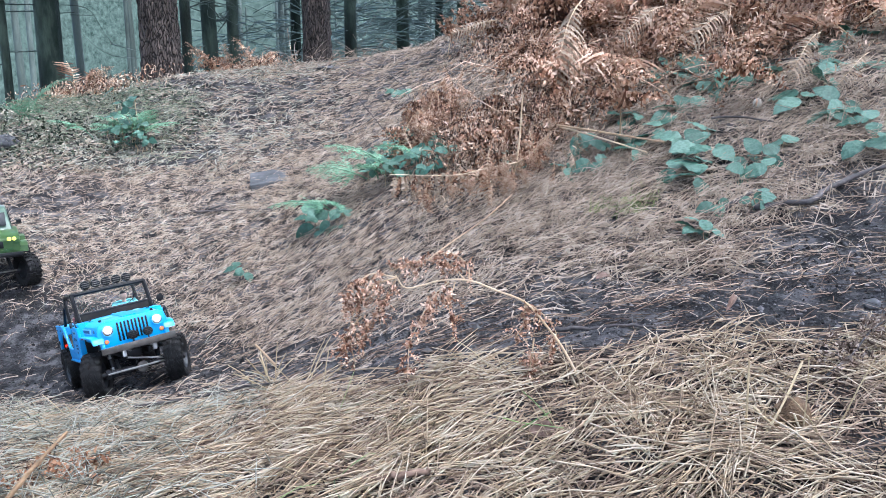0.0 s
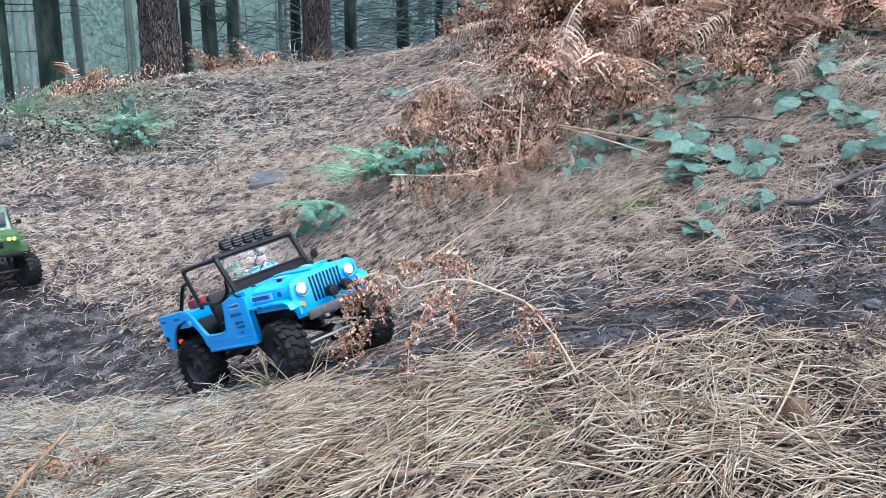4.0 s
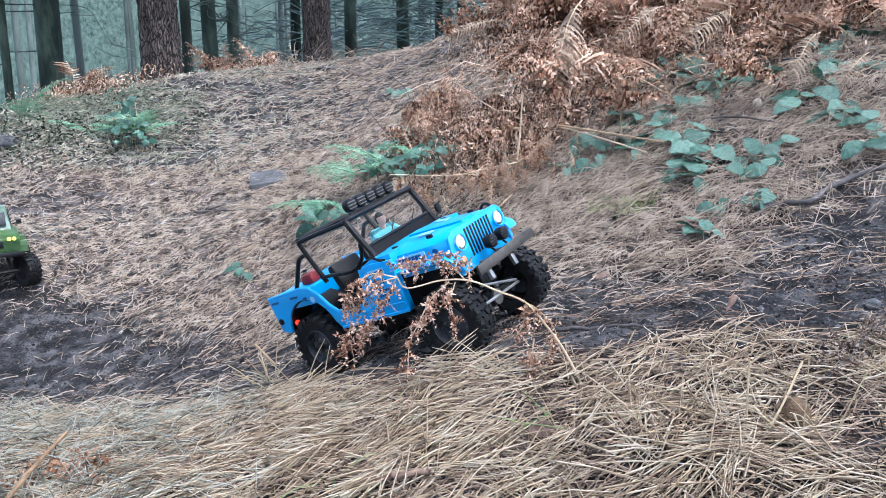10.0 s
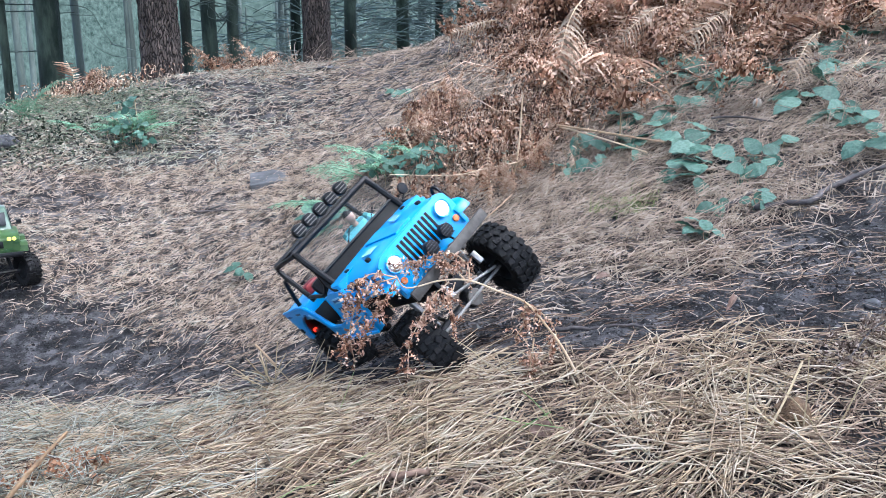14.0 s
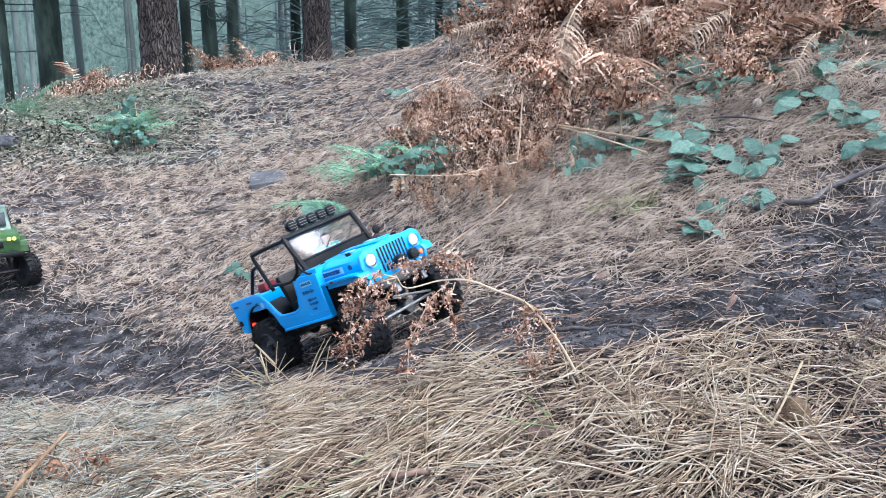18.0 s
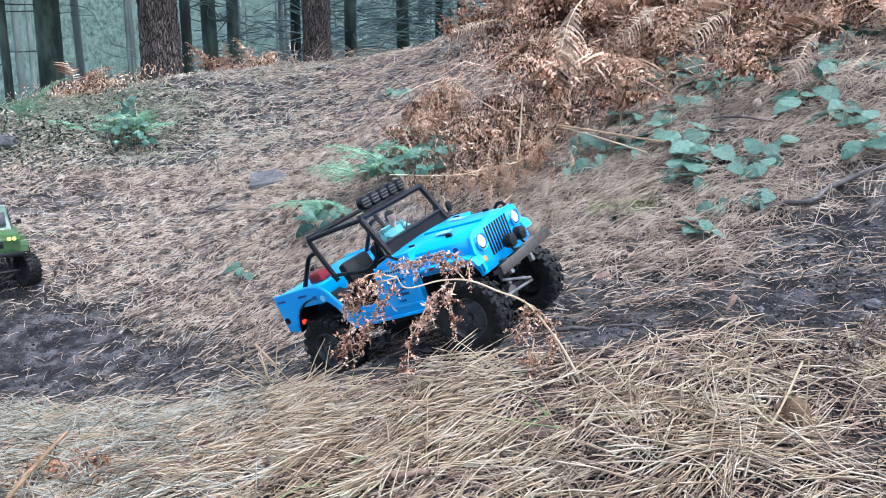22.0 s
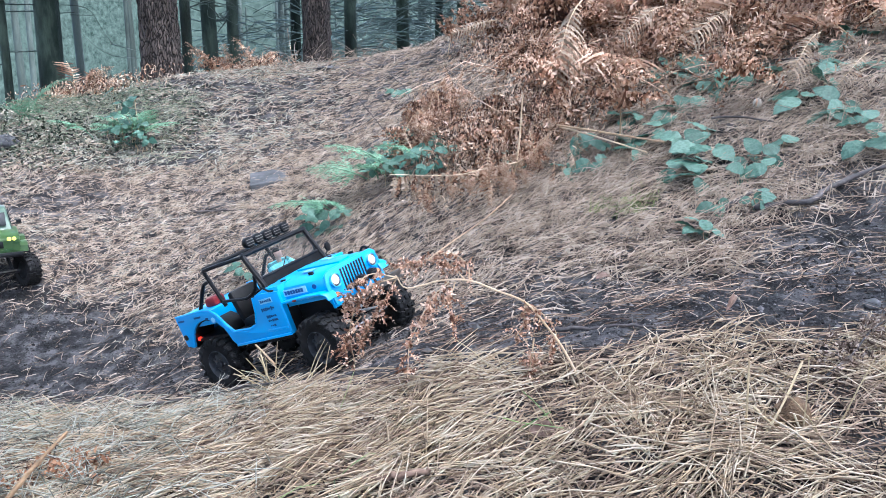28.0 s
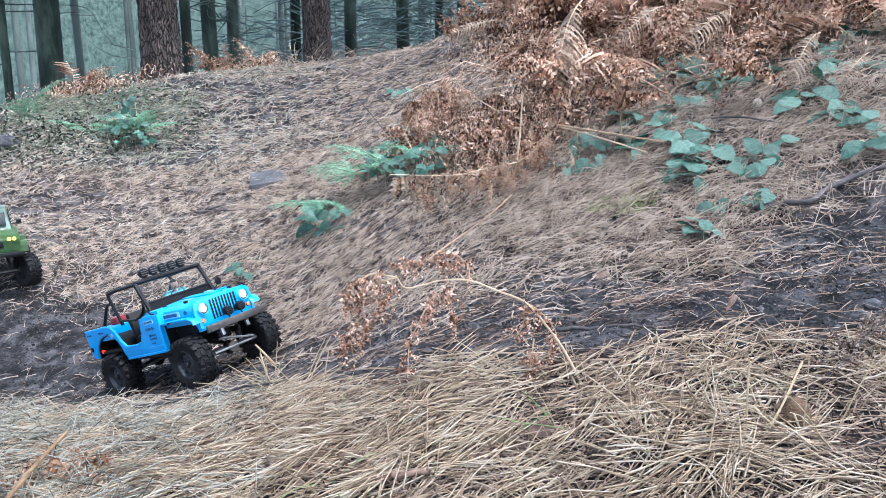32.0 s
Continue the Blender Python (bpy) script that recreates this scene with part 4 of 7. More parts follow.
# ---- straw, needles and grass on the ground ----
def strands(name, x, y, head, length, width, lift, rise, sag, material, seed, K=4, curl=0.35, taper=0.5, stiff=False):
    """Thin three-sided stalks that lie along the ground. lift: height over it; rise: how far the tip climbs; sag: how the middle bows."""
    r = np.random.default_rng(seed)
    n = len(x)
    t = np.linspace(0, 1, K)[None, :]
    bendy = r.normal(0, curl, n)[:, None]
    ang = head[:, None] + bendy * (t - 0.5)
    step = length[:, None] / (K - 1)
    dx, dy = np.cos(ang) * step, np.sin(ang) * step
    px = x[:, None] + np.cumsum(dx, 1) - dx * K / 2
    py = y[:, None] + np.cumsum(dy, 1) - dy * K / 2
    flat = height(px, py)
    mid = flat.mean(1, keepdims=True)
    slope = (flat[:, -1:] - flat[:, :1]) * (t - 0.5)
    base = np.maximum(flat, 0.5 * flat + 0.5 * (mid + slope))
    if stiff:
        line = flat[:, :1] * (1 - t) + flat[:, -1:] * t
        base = line + np.maximum(flat - line, 0).max(1, keepdims=True) * 0.7
    pz = base + lift[:, None] + rise[:, None] * t + sag[:, None] * 4 * t * (1 - t)
    w = width[:, None] * (1 - taper * t)
    sx, sy = -np.sin(ang) * w / 2, np.cos(ang) * w / 2
    V = np.stack([np.stack([px + sx, py + sy, pz - w * 0.3], -1), np.stack([px - sx, py - sy, pz - w * 0.3], -1), np.stack([px, py, pz + w * 0.5], -1)], 2).reshape(-1, 3)
    b = (np.arange(n)[:, None] * K + np.arange(K - 1)[None, :]).reshape(-1) * 3
    sides = (0, 1, 2) if lift.max() > 0.021 else (1, 2)  # low stalks need no underside
    Q = np.concatenate([np.stack([b + i, b + (i + 1) % 3, b + 3 + (i + 1) % 3, b + 3 + i], -1) for i in sides])
    return raw(name, V, Q, material, smooth=True)


def scatter(n, x0, x1, y0, y1, seed, keep):
    r = np.random.default_rng(seed)
    x, y = r.uniform(x0, x1, n), r.uniform(y0, y1, n)
    k = r.random(n) < keep(x, y)
    return x[k], y[k], r


def front(x, y):
    """1 on the straw bank before the track, 0 on the track and beyond."""
    edge = np.interp(x, [-1.3, -0.8, -0.5, -0.28, -0.05, 0.15, 0.35, 0.6, 0.9], [1.46, 1.26, 1.10, 0.98, 0.85, 0.84, 0.81, 0.86, 0.9])
    return np.clip((edge - y + 0.03 * vnoise(x * 12, y * 12, 8)) / 0.07, 0, 1)


def lay(name, n, box4, seed, keep, heading, spread, length, width, lift, rise, material, label, K=4, sag=0.006, curl=0.35):
    x, y, r = scatter(n, *box4, seed, keep)
    m = len(x)
    head = r.normal(heading, spread, m) if not callable(heading) else heading(x, y) + r.normal(0, spread, m)
    flip = r.random(m) < 0.5
    head = np.where(flip, head + np.pi, head)
    ob = strands(name, x, y, head, r.uniform(*length, m), r.uniform(*width, m), r.uniform(*lift, m), r.normal(0, rise, m), r.uniform(-0.3, 1, m) * sag, material, seed + 1, K, curl)
    return tagged(ob, label, "straw", kind="stuff")


def bundles(name, n, each, box4, seed, keep, heading, spread, tight, length, width, lift, rise, material, label, K=3, sag=0.003, curl=0.06, gap=0.010):
    """Straw that lies in small sheaves: each sheaf has one direction, its stalks nearly the same."""
    cx, cy, r = scatter(n, *box4, seed, keep)
    m = len(cx)
    head = (heading(cx, cy) if callable(heading) else heading) + r.normal(0, spread, m)
    cl = r.uniform(*lift, m)
    tilt = r.normal(0, rise, m)
    i = np.repeat(np.arange(m), r.integers(max(1, each // 2), each + each // 2 + 1, m))
    k = len(i)
    off, along = r.normal(0, gap, k), r.normal(0, gap * 1.6, k)
    x = cx[i] - np.sin(head[i]) * off + np.cos(head[i]) * along
    y = cy[i] + np.cos(head[i]) * off + np.sin(head[i]) * along
    ang = head[i] + r.normal(0, tight, k)
    ang = np.where(r.random(k) < 0.5, ang + np.pi, ang)
    ob = strands(name, x, y, ang, r.uniform(*length, k), r.uniform(*width, k), np.clip(cl[i] + r.normal(0, 0.004, k), 0, 1), tilt[i] + r.normal(0, rise * 0.4, k), r.uniform(-0.3, 1, k) * sag, material, seed + 1, K, curl, stiff=True)
    return tagged(ob, label, "straw", kind="stuff")


F_BOX = (-1.5, 1.15, 0.3, 1.6)


def lie(x, y):
    """Main lie of the straw on the near bank."""
    return np.interp(x, [-0.6, -0.2, 0.1, 0.5], [0.1, 0.3, 0.22, 0.05]) + 0.35 * vnoise(x * 6, y * 6, 12)


M_MIDSTRAW = mat("brown_straw", [(0.075, 0.049, 0.034), (0.18, 0.129, 0.091), (0.262, 0.197, 0.144), (0.34, 0.269, 0.2)], 0.75, 130, 0.1, island=0.7, spec=0.2, fine=4, patch=1.5)
# underlayer of brown straw, shade between the stalks put into its colour
lay("dark_straw", 40000, F_BOX, 31, front, lie, 0.9, (0.02, 0.09), (0.0008, 0.002), (0.0, 0.008), 0.004, M_DARKSTRAW, "brown straw under the dry stalks, darkened for the shade in gaps", sag=0.003, curl=0.2, K=3)
bundles("straw_mat", 10000, 9, F_BOX, 32, lambda x, y: front(x, y) * np.clip(0.62 + 1.0 * vnoise(x * 16, y * 16, 18) + 0.4 * vnoise(x * 40, y * 40, 28), 0.22, 1), lie, 0.6, 0.16, (0.025, 0.085), (0.0010, 0.0022), (0.003, 0.015), 0.008, M_STRAW, "flattened sheaves of pale dry straw on the bank")
bundles("under_straw", 5600, 8, F_BOX, 36, front, lie, 0.8, 0.35, (0.02, 0.07), (0.0009, 0.0019), (0.0, 0.008), 0.004, M_MIDSTRAW, "brownish older straw beneath the pale stalks", sag=0.003, curl=0.15)
bundles("loose_straw", 2000, 3, F_BOX, 33, front, lie, 0.9, 0.3, (0.025, 0.08), (0.0008, 0.0018), (0.010, 0.022), 0.013, M_STRAW, "loose straw stalks lying criss-cross on the bank", sag=0.008, curl=0.14)
bundles("grey_straw_tangle", 3600, 4, (-1.5, -0.1, 0.4, 1.6), 35, lambda x, y: front(x, y) * np.clip((-0.16 - x) / 0.2, 0, 1), 0.3, 1.0, 0.35, (0.02, 0.08), (0.0008, 0.0017), (0.008, 0.028), 0.014, M_GREYSTRAW, "tangle of greyish dry grass stems", sag=0.01, curl=0.16)
lay("green_blades", 380, F_BOX, 37, lambda x, y: front(x, y) * (vnoise(x * 4, y * 4, 20) > 0.05), 0.4, 0.9, (0.04, 0.10), (0.0009, 0.0018), (0.008, 0.025), 0.02, M_GRASS, "a few fresh green grass blades among straw", sag=0.01)


def back(x, y):
    return (1 - front(x, y)) * (1 - np.where(y < 2.5, 0.93, 0.6) * bare(x, y))


def flow(x, y):
    """Straw on the steeper bank lies down the slope; elsewhere at random."""
    return np.where(x > 0.2, 0.62 + 0.5 * vnoise(x * 5, y * 5, 14), 9.0 * vnoise(x * 3, y * 3, 15))


def patchy(x, y):
    return back(x, y) * np.clip(0.72 + 0.6 * vnoise(x * 8, y * 8, 19) + 0.6 * vnoise(x * 23, y * 23, 29), 0.08, 1)


lay("needle_litter", 60000, (-2.6, 1.2, 1.0, 3.0), 41, back, flow, 2.5, (0.012, 0.05), (0.0016, 0.0034), (0.0, 0.006), 0.003, M_NEEDLE, "layer of dark brown needles and broken straw", K=3, curl=0.1, sag=0.002)
bundles("chopped_straw", 31000, 3, (-2.6, 1.2, 1.0, 3.0), 42, lambda x, y: patchy(x, y) * np.interp(x, [-1.4, -0.4], [0.3, 1]), flow, 1.2, 0.6, (0.015, 0.058), (0.0011, 0.0025), (0.001, 0.012), 0.006, M_LITTER, "short broken straw and needles over the slope", gap=0.016, curl=0.4, K=4)
lay("far_needles", 22000, (-4.2, 1.6, 2.9, 6.6), 43, back, flow, 2.5, (0.03, 0.08), (0.0025, 0.005), (0.0, 0.01), 0.006, M_NEEDLE, "layer of dark brown needles on the slope", K=3, curl=0.1)
bundles("far_straw", 19000, 3, (-4.2, 1.6, 2.9, 6.6), 44, lambda x, y: patchy(x, y) * np.interp(x, [-1.8, -0.5], [0.4, 1]), flow, 1.3, 0.7, (0.025, 0.07), (0.0022, 0.0048), (0.0, 0.018), 0.010, M_LITTER, "broken straw and needles towards the crest", gap=0.03, curl=0.1)
bundles("bank_straw", 4200, 5, (0.1, 1.8, 0.95, 2.1), 45, patchy, flow, 0.7, 0.35, (0.035, 0.11), (0.0009, 0.002), (0.004, 0.02), 0.01, M_LITTER, "long dry grass stems lying down the bank", K=4, sag=0.008, gap=0.014)
lay("bank_litter", 12000, (0.1, 3.4, 1.0, 3.6), 46, back, flow, 1.2, (0.03, 0.09), (0.0012, 0.003), (0.0, 0.012), 0.006, M_NEEDLE, "brown needles and stems covering the bank", K=3)
bundles("bleached_straw", 7000, 2, (-2.6, -0.5, 1.5, 3.2), 48, lambda x, y: (1 - front(x, y)) * np.clip(1.1 - bare(x, y) * 1.02, 0, 1) * np.clip((-0.45 - x) / 0.5, 0, 1) * np.clip(0.5 + 1.2 * vnoise(x * 6, y * 6, 52), 0, 1), flow, 2.0, 0.8, (0.010, 0.04), (0.0008, 0.0019), (0.0, 0.010), 0.004, M_GREYSTRAW, "bleached grey bits of straw over the soil", gap=0.02, sag=0.002)
bundles("far_bleached_straw", 12000, 3, (-4.2, -0.4, 2.9, 5.6), 58, lambda x, y: patchy(x, y) * np.clip((-0.4 - x) / 0.8, 0, 1), flow, 1.3, 0.7, (0.025, 0.07), (0.002, 0.0045), (0.002, 0.02), 0.010, M_GREYSTRAW, "bleached greyish straw towards the crest", gap=0.03, curl=0.1)
lay("track_straw", 16000, (-2.0, 1.3, 0.8, 2.5), 47, lambda x, y: (1 - front(x, y)) * bare(x, y) * np.clip(0.25 + 0.45 * np.clip(x * 3, 0, 1) - 0.5 * np.clip(-0.3 - x, 0, 0.5) * 2 + 1.3 * vnoise(x * 7, y * 7, 30), 0, 1), 0.3, 1.6, (0.006, 0.032), (0.0006, 0.0015), (0.0, 0.003), 0.002, M_NEEDLE, "scattered needles trodden into the track", K=3, sag=0.002, curl=0.1)
lay("soil_fibres", 26000, (-2.0, 1.2, 0.8, 2.5), 67, lambda x, y: (1 - front(x, y)) * bare(x, y) * np.clip(0.5 + 0.9 * vnoise(x * 9, y * 9, 33), 0, 1), 0.3, 1.6, (0.005, 0.022), (0.0005, 0.0012), (0.0, 0.004), 0.003, M_DARKSTRAW, "dark broken fibres worked into the soil", K=3, sag=0.002, curl=0.3)
lay("trodden_straw", 6500, (-0.5, 1.15, 0.8, 1.6), 57, lambda x, y: (1 - front(x, y)) * bare(x, y) * np.clip(0.45 + 1.1 * vnoise(x * 11, y * 16, 31), 0, 1), 0.15, 0.5, (0.015, 0.06), (0.0007, 0.0016), (0.0, 0.004), 0.002, M_DARKSTRAW, "thin straw trodden flat along the track", K=3, sag=0.002, curl=0.15)
lay("crest_scrub", 4200, (-4.5, 1.8, 4.0, 7.2), 49, lambda x, y: np.clip(vnoise(x * 1.3, y * 1.3, 40) + 0.5, 0, 1) * (x < 0.1 - 0.3 * (y < 5)), 0.0, 1.5, (0.10, 0.28), (0.003, 0.006), (0.0, 0.06), 0.09, M_LITTER, "rough dry tufts along the crest", K=4, sag=0.03)
lay("grey_scrub", 7500, (-2.9, -1.0, 2.7, 4.0), 51, lambda x, y: np.clip(vnoise(x * 2.2, y * 2.2, 44) + 0.45, 0, 1) * np.clip((-1.05 - x) / 0.3, 0, 1), 0.0, 1.5, (0.05, 0.13), (0.0015, 0.0032), (0.0, 0.03), 0.03, mat("grey_green_grass", [(0.03, 0.045, 0.025), (0.09, 0.115, 0.068), (0.23, 0.245, 0.172)], 0.7, 40, 0.0, island=0.8), "grey-green dry grass tufts", K=4, sag=0.01)

# crumbs and clods of soil on the track
M_DRYCRUMB = mat("dry_soil_crumb", [(0.03, 0.028, 0.03), (0.075, 0.071, 0.074), (0.14, 0.132, 0.134)], 0.95, 200, 0.3, island=0.9)
M_CRUMB = mat("soil_crumb", [(0.0056, 0.00525, 0.0056), (0.021, 0.0203, 0.021), (0.07, 0.0665, 0.0665)], 0.95, 200, 0.3, island=0.9)
oct_v = np.array([(1, 0, 0), (0, 1, 0), (-1, 0, 0), (0, -1, 0), (0, 0, 1), (0, 0, -1)], float)
oct_f = np.array([(0, 1, 4), (1, 2, 4), (2, 3, 4), (3, 0, 4), (1, 0, 5), (2, 1, 5), (3, 2, 5), (0, 3, 5)])
for name, count, shape, scale, least, seed, label in (("soil_crumbs", 130000, 1.5, 0.0008, 0.0006, 77, "loose crumbs of dark peaty soil"), ("soil_clods", 52000, 1.6, 0.0010, 0.0010, 78, "rough clods of dark soil along the track"), ("dry_crumbs", 150000, 1.4, 0.0007, 0.0006, 79, "paler dry crumbs of soil on the trodden track")):
    r = np.random.default_rng(seed)
    cx, cy = r.uniform(-1.9, 1.2, count), r.uniform(0.75, 2.4, count)
    dry = seed == 79
    k = r.random(count) < (np.clip((cx + 0.25) * 2.5, 0, 1) if dry else 1) * bare(cx, cy) * (1 - front(cx, cy)) * np.clip(0.55 + 0.9 * vnoise(cx * 11, cy * 11, seed), 0.05, 1)
    cx, cy = cx[k], cy[k]
    m = len(cx)
    size = r.gamma(shape, scale, m) + least
    V = oct_v[None] * size[:, None, None] * r.uniform(0.5, 1.4, (m, 6, 1)) * np.array([1, 1, 0.7])
    V = V + np.stack([cx, cy, height(cx, cy) + size * 0.1], -1)[:, None, :]
    tagged(raw(name, V.reshape(-1, 3), (oct_f[None] + 6 * np.arange(m)[:, None, None]).reshape(-1, 3), M_DRYCRUMB if dry else M_CRUMB, smooth=False), label, "soil", kind="stuff")
lay("moss_patch", 1500, (0.3, 0.52, 1.3, 1.6), 91, lambda x, y: (np.hypot((x - 0.385) / 0.05, (y - 1.42) / 0.04) < 1) | (np.hypot((x - 0.33) / 0.03, (y - 1.45) / 0.03) < 1), 0.0, 2.0, (0.008, 0.02), (0.0008, 0.0016), (0.006, 0.016), 0.012, mat("moss", [(0.06, 0.09, 0.02), (0.13, 0.17, 0.045), (0.22, 0.26, 0.09)], 0.8, 60, 0.0, island=0.7), "small cushion of bright green moss", K=3)
# the shade of the bank's hollow is put in as dark strands
lay("hollow_shade_strands", 5000, (-0.15, 0.45, 1.75, 2.35), 93, lambda x, y: np.clip(1.25 - np.hypot((x - 0.13) / 0.2, (y - 2.05) / 0.18), 0, 1), 1.5, 0.6, (0.03, 0.12), (0.0015, 0.004), (0.005, 0.07), 0.05, M_DARKSTRAW, "dark bracken strands standing for shade in the hollow of the bank", K=4, sag=0.01)


# ---- bracken ----
M_RUST = mat("rusty_bracken", [(0.06, 0.026, 0.014), (0.19, 0.09, 0.046), (0.33, 0.18, 0.10)], 0.8, 90, 0.2, island=0.8, thin=0.2)
def leaflet_rows(path, rnd, length, count, curl, droop=0.0, wide=0.42):
    """Small curled leaflets in pairs along a path; returns verts and quads."""
    vs, fs = [], []
    pts = bend(path, 6)
    total = len(pts) - 1
    for k in range(count):
        f = (k + 0.5) / count * total
        i = min(int(f), total - 1)
        p = pts[i].lerp(pts[i + 1], f - i)
        d = (pts[i + 1] - pts[i]).normalized()
        side0 = d.cross(Vector((0, 0, 1)))
        side0 = side0.normalized() if side0.length > 0.2 else d.orthogonal().normalized()
        up = side0.cross(d).normalized()
        L0 = length * (1 - 0.55 * (k / count)) * rnd.uniform(0.7, 1.25)
        for s in (-1, 1):
            if rnd.random() < 0.08:
                continue
            tw = rnd.gauss(0, curl)
            side = (side0 * s * math.cos(tw) + up * math.sin(tw) + d * rnd.uniform(0.15, 0.5) + Vector((0, 0, -droop))).normalized()
            nrm = (up + side * rnd.gauss(0, curl) + d * rnd.gauss(0, curl * 0.6)).normalized()
            wv = side.cross(nrm).normalized() * L0 * wide * 0.5
            c = L0 * rnd.gauss(0.0, curl) * 0.6
            a, b, e = p, p + side * L0 * 0.5 + nrm * c, p + side * L0 + nrm * c * 0.3
            n = len(vs)
            vs += [a - wv * 0.7, a + wv * 0.7, b + wv - nrm * abs(c) * 0.4, b - wv + nrm * abs(c) * 0.2, e + wv * 0.25, e - wv * 0.25]
            fs += [(n, n + 1, n + 2, n + 3), (n + 3, n + 2, n + 4, n + 5)]
    return vs, fs


def frond(seed, L, curl, arch=0.5, wide=0.42):
    """A frond that grows from the origin along +x: its ribs and its leaflets."""
    rnd = random.Random(seed)
    spine = [Vector((L * t, 0.05 * L * math.sin(t * 3 + seed), L * (arch * t * 1.3 - arch * 1.25 * t * t))) for t in np.linspace(0, 1, 8)]
    ribs = tube(bend(spine, 2), 0.0026, 6, ends=0.0008)
    vs, fs = [], []
    n = 13
    for k in range(n):
        t = 0.25 + 0.75 * k / n
        i = min(int(t * 7), 6)
        p = spine[i].lerp(spine[i + 1], t * 7 - i)
        d = (spine[i + 1] - spine[i]).normalized()
        for s in (-1, 1):
            pl = L * 0.40 * (1 - (t - 0.25) / 0.75) ** 0.85 * rnd.uniform(0.75, 1.1) + 0.012
            side = (Vector((0, s, 0)) + d * 0.45 + Vector((0, 0, rnd.gauss(-0.1, curl * 0.6)))).normalized()
            path = [p, p + side * pl * 0.5 + Vector((0, 0, -curl * 0.15 * pl + rnd.gauss(0, 0.1) * pl * curl)), p + side * pl + Vector((0, 0, -curl * 0.75 * pl * rnd.uniform(0.3, 1.2)))]
            a, b = leaflet_rows(path, rnd, pl * 0.13 + 0.0045, max(5, int(pl / 0.0075)), curl, wide=wide)
            o = len(vs)
            vs += a
            fs += [tuple(i + o for i in q) for q in b]
    return ribs, vs, fs


def feather(seed, L, curl, arch=0.4, pairs=16):
    """A withered frond whose side leaflets have shrunk to narrow, curled strips."""
    rnd = random.Random(seed)
    spine = [Vector((L * t, 0.06 * L * math.sin(t * 3 + seed), L * (arch * t * 1.3 - arch * 1.25 * t * t))) for t in np.linspace(0, 1, 8)]
    ribs = tube(bend(spine, 2), 0.0024, 6, ends=0.0008)
    vs, fs = [], []
    for k in range(pairs):
        t = 0.12 + 0.86 * k / pairs
        i = min(int(t * 7), 6)
        p = spine[i].lerp(spine[i + 1], t * 7 - i)
        d = (spine[i + 1] - spine[i]).normalized()
        for s in (-1, 1):
            pl = L * 0.27 * math.sin(math.pi * (0.22 + 0.74 * (1 - (t - 0.12) / 0.88))) ** 0.8 * rnd.uniform(0.8, 1.1)
            n = 9
            w = L * 0.021 * rnd.uniform(0.8, 1.2)
            twist = rnd.gauss(0, curl)
            for j in range(n + 1):
                a = j / n
                c = p + Vector((0, s, 0)) * pl * a * (1 - 0.12 * a) + d * pl * (0.28 * a + 0.3 * a * a) + Vector((0, 0, -curl * pl * a * a * 0.8 + twist * 0.15 * pl * a))
                e = (d + Vector((0, 0, twist + curl * a))).normalized() * w * (1 - a ** 2 * 0.9) * (1.0 if j % 2 else 0.45)
                vs += [c - e, c + e]
                if j:
                    b = len(vs) - 4
                    fs.append((b, b + 1, b + 3, b + 2))
    return ribs, vs, fs


def frond_kind(seed, L, curl, arch, leaf, stem, label, cat="fern", strips=False):
    ribs, vs, fs = feather(seed, L, curl, arch) if strips else frond(seed, L, curl, arch, 0.58 if curl > 0.4 else 0.42)
    ob = link("bracken_frond", ribs, stem)
    raw("foliage", [tuple(v) for v in vs], fs, leaf, ob)["kind"] = "stuff"
    return tagged(ob, label, cat)


dead_kinds = [frond_kind(100 + i, 0.34 + 0.03 * i, (0.42, 0.95, 0.66, 0.7, 1.2)[i], (0.55, 0.35, 0.75, 0.5, 0.2)[i], M_BRACKEN, M_STEM, "withered rust-brown bracken frond drooping over the bank", strips=i == 3) for i in range(5)]
for i, ob in enumerate(dead_kinds):
    ob["group"] = "dead bracken on the bank"
rnd = random.Random(21)
spots = []
for n, cx, cy, sx, sy in ((10, 0.29, 2.02, 0.07, 0.09), (26, 0.52, 2.4, 0.14, 0.2), (46, 0.95, 2.5, 0.26, 0.3), (44, 1.45, 2.5, 0.3, 0.3), (14, 1.25, 1.95, 0.25, 0.12), (18, 0.95, 3.2, 0.2, 0.3), (24, 0.5, 3.4, 0.16, 0.3), (14, 0.35, 4.1, 0.15, 0.3), (16, 0.62, 2.3, 0.12, 0.1), (12, 1.05, 2.0, 0.15, 0.1), (14, -2.4, 4.6, 0.2, 0.15), (9, -1.42, 4.95, 0.18, 0.08), (5, -2.1, 4.3, 0.2, 0.1)):
    spots += [(rnd.gauss(cx, sx), rnd.gauss(cy, sy)) for _ in range(n)]
for k, (x, y) in enumerate(spots):
    m = Matrix.Translation(put(x, y, rnd.uniform(0.0, 0.10))) @ pose(0, 0, 0, rnd.gauss(0, 25), rnd.uniform(-75, 30), rnd.uniform(0, 360)) @ Matrix.Scale(rnd.uniform(0.6, 1.0) * (0.62 if k % 5 == 3 else 0.85) if x > 0.4 else rnd.uniform(0.5, 0.85), 4)
    src = dead_kinds[k % 5]
    ob = src if k < 5 else copy_thing(src, m)
    loc, rot, sc = m.decompose()
    ob.rotation_mode = "QUATERNION"
    ob.location, ob.rotation_quaternion, ob.scale = loc, rot, sc

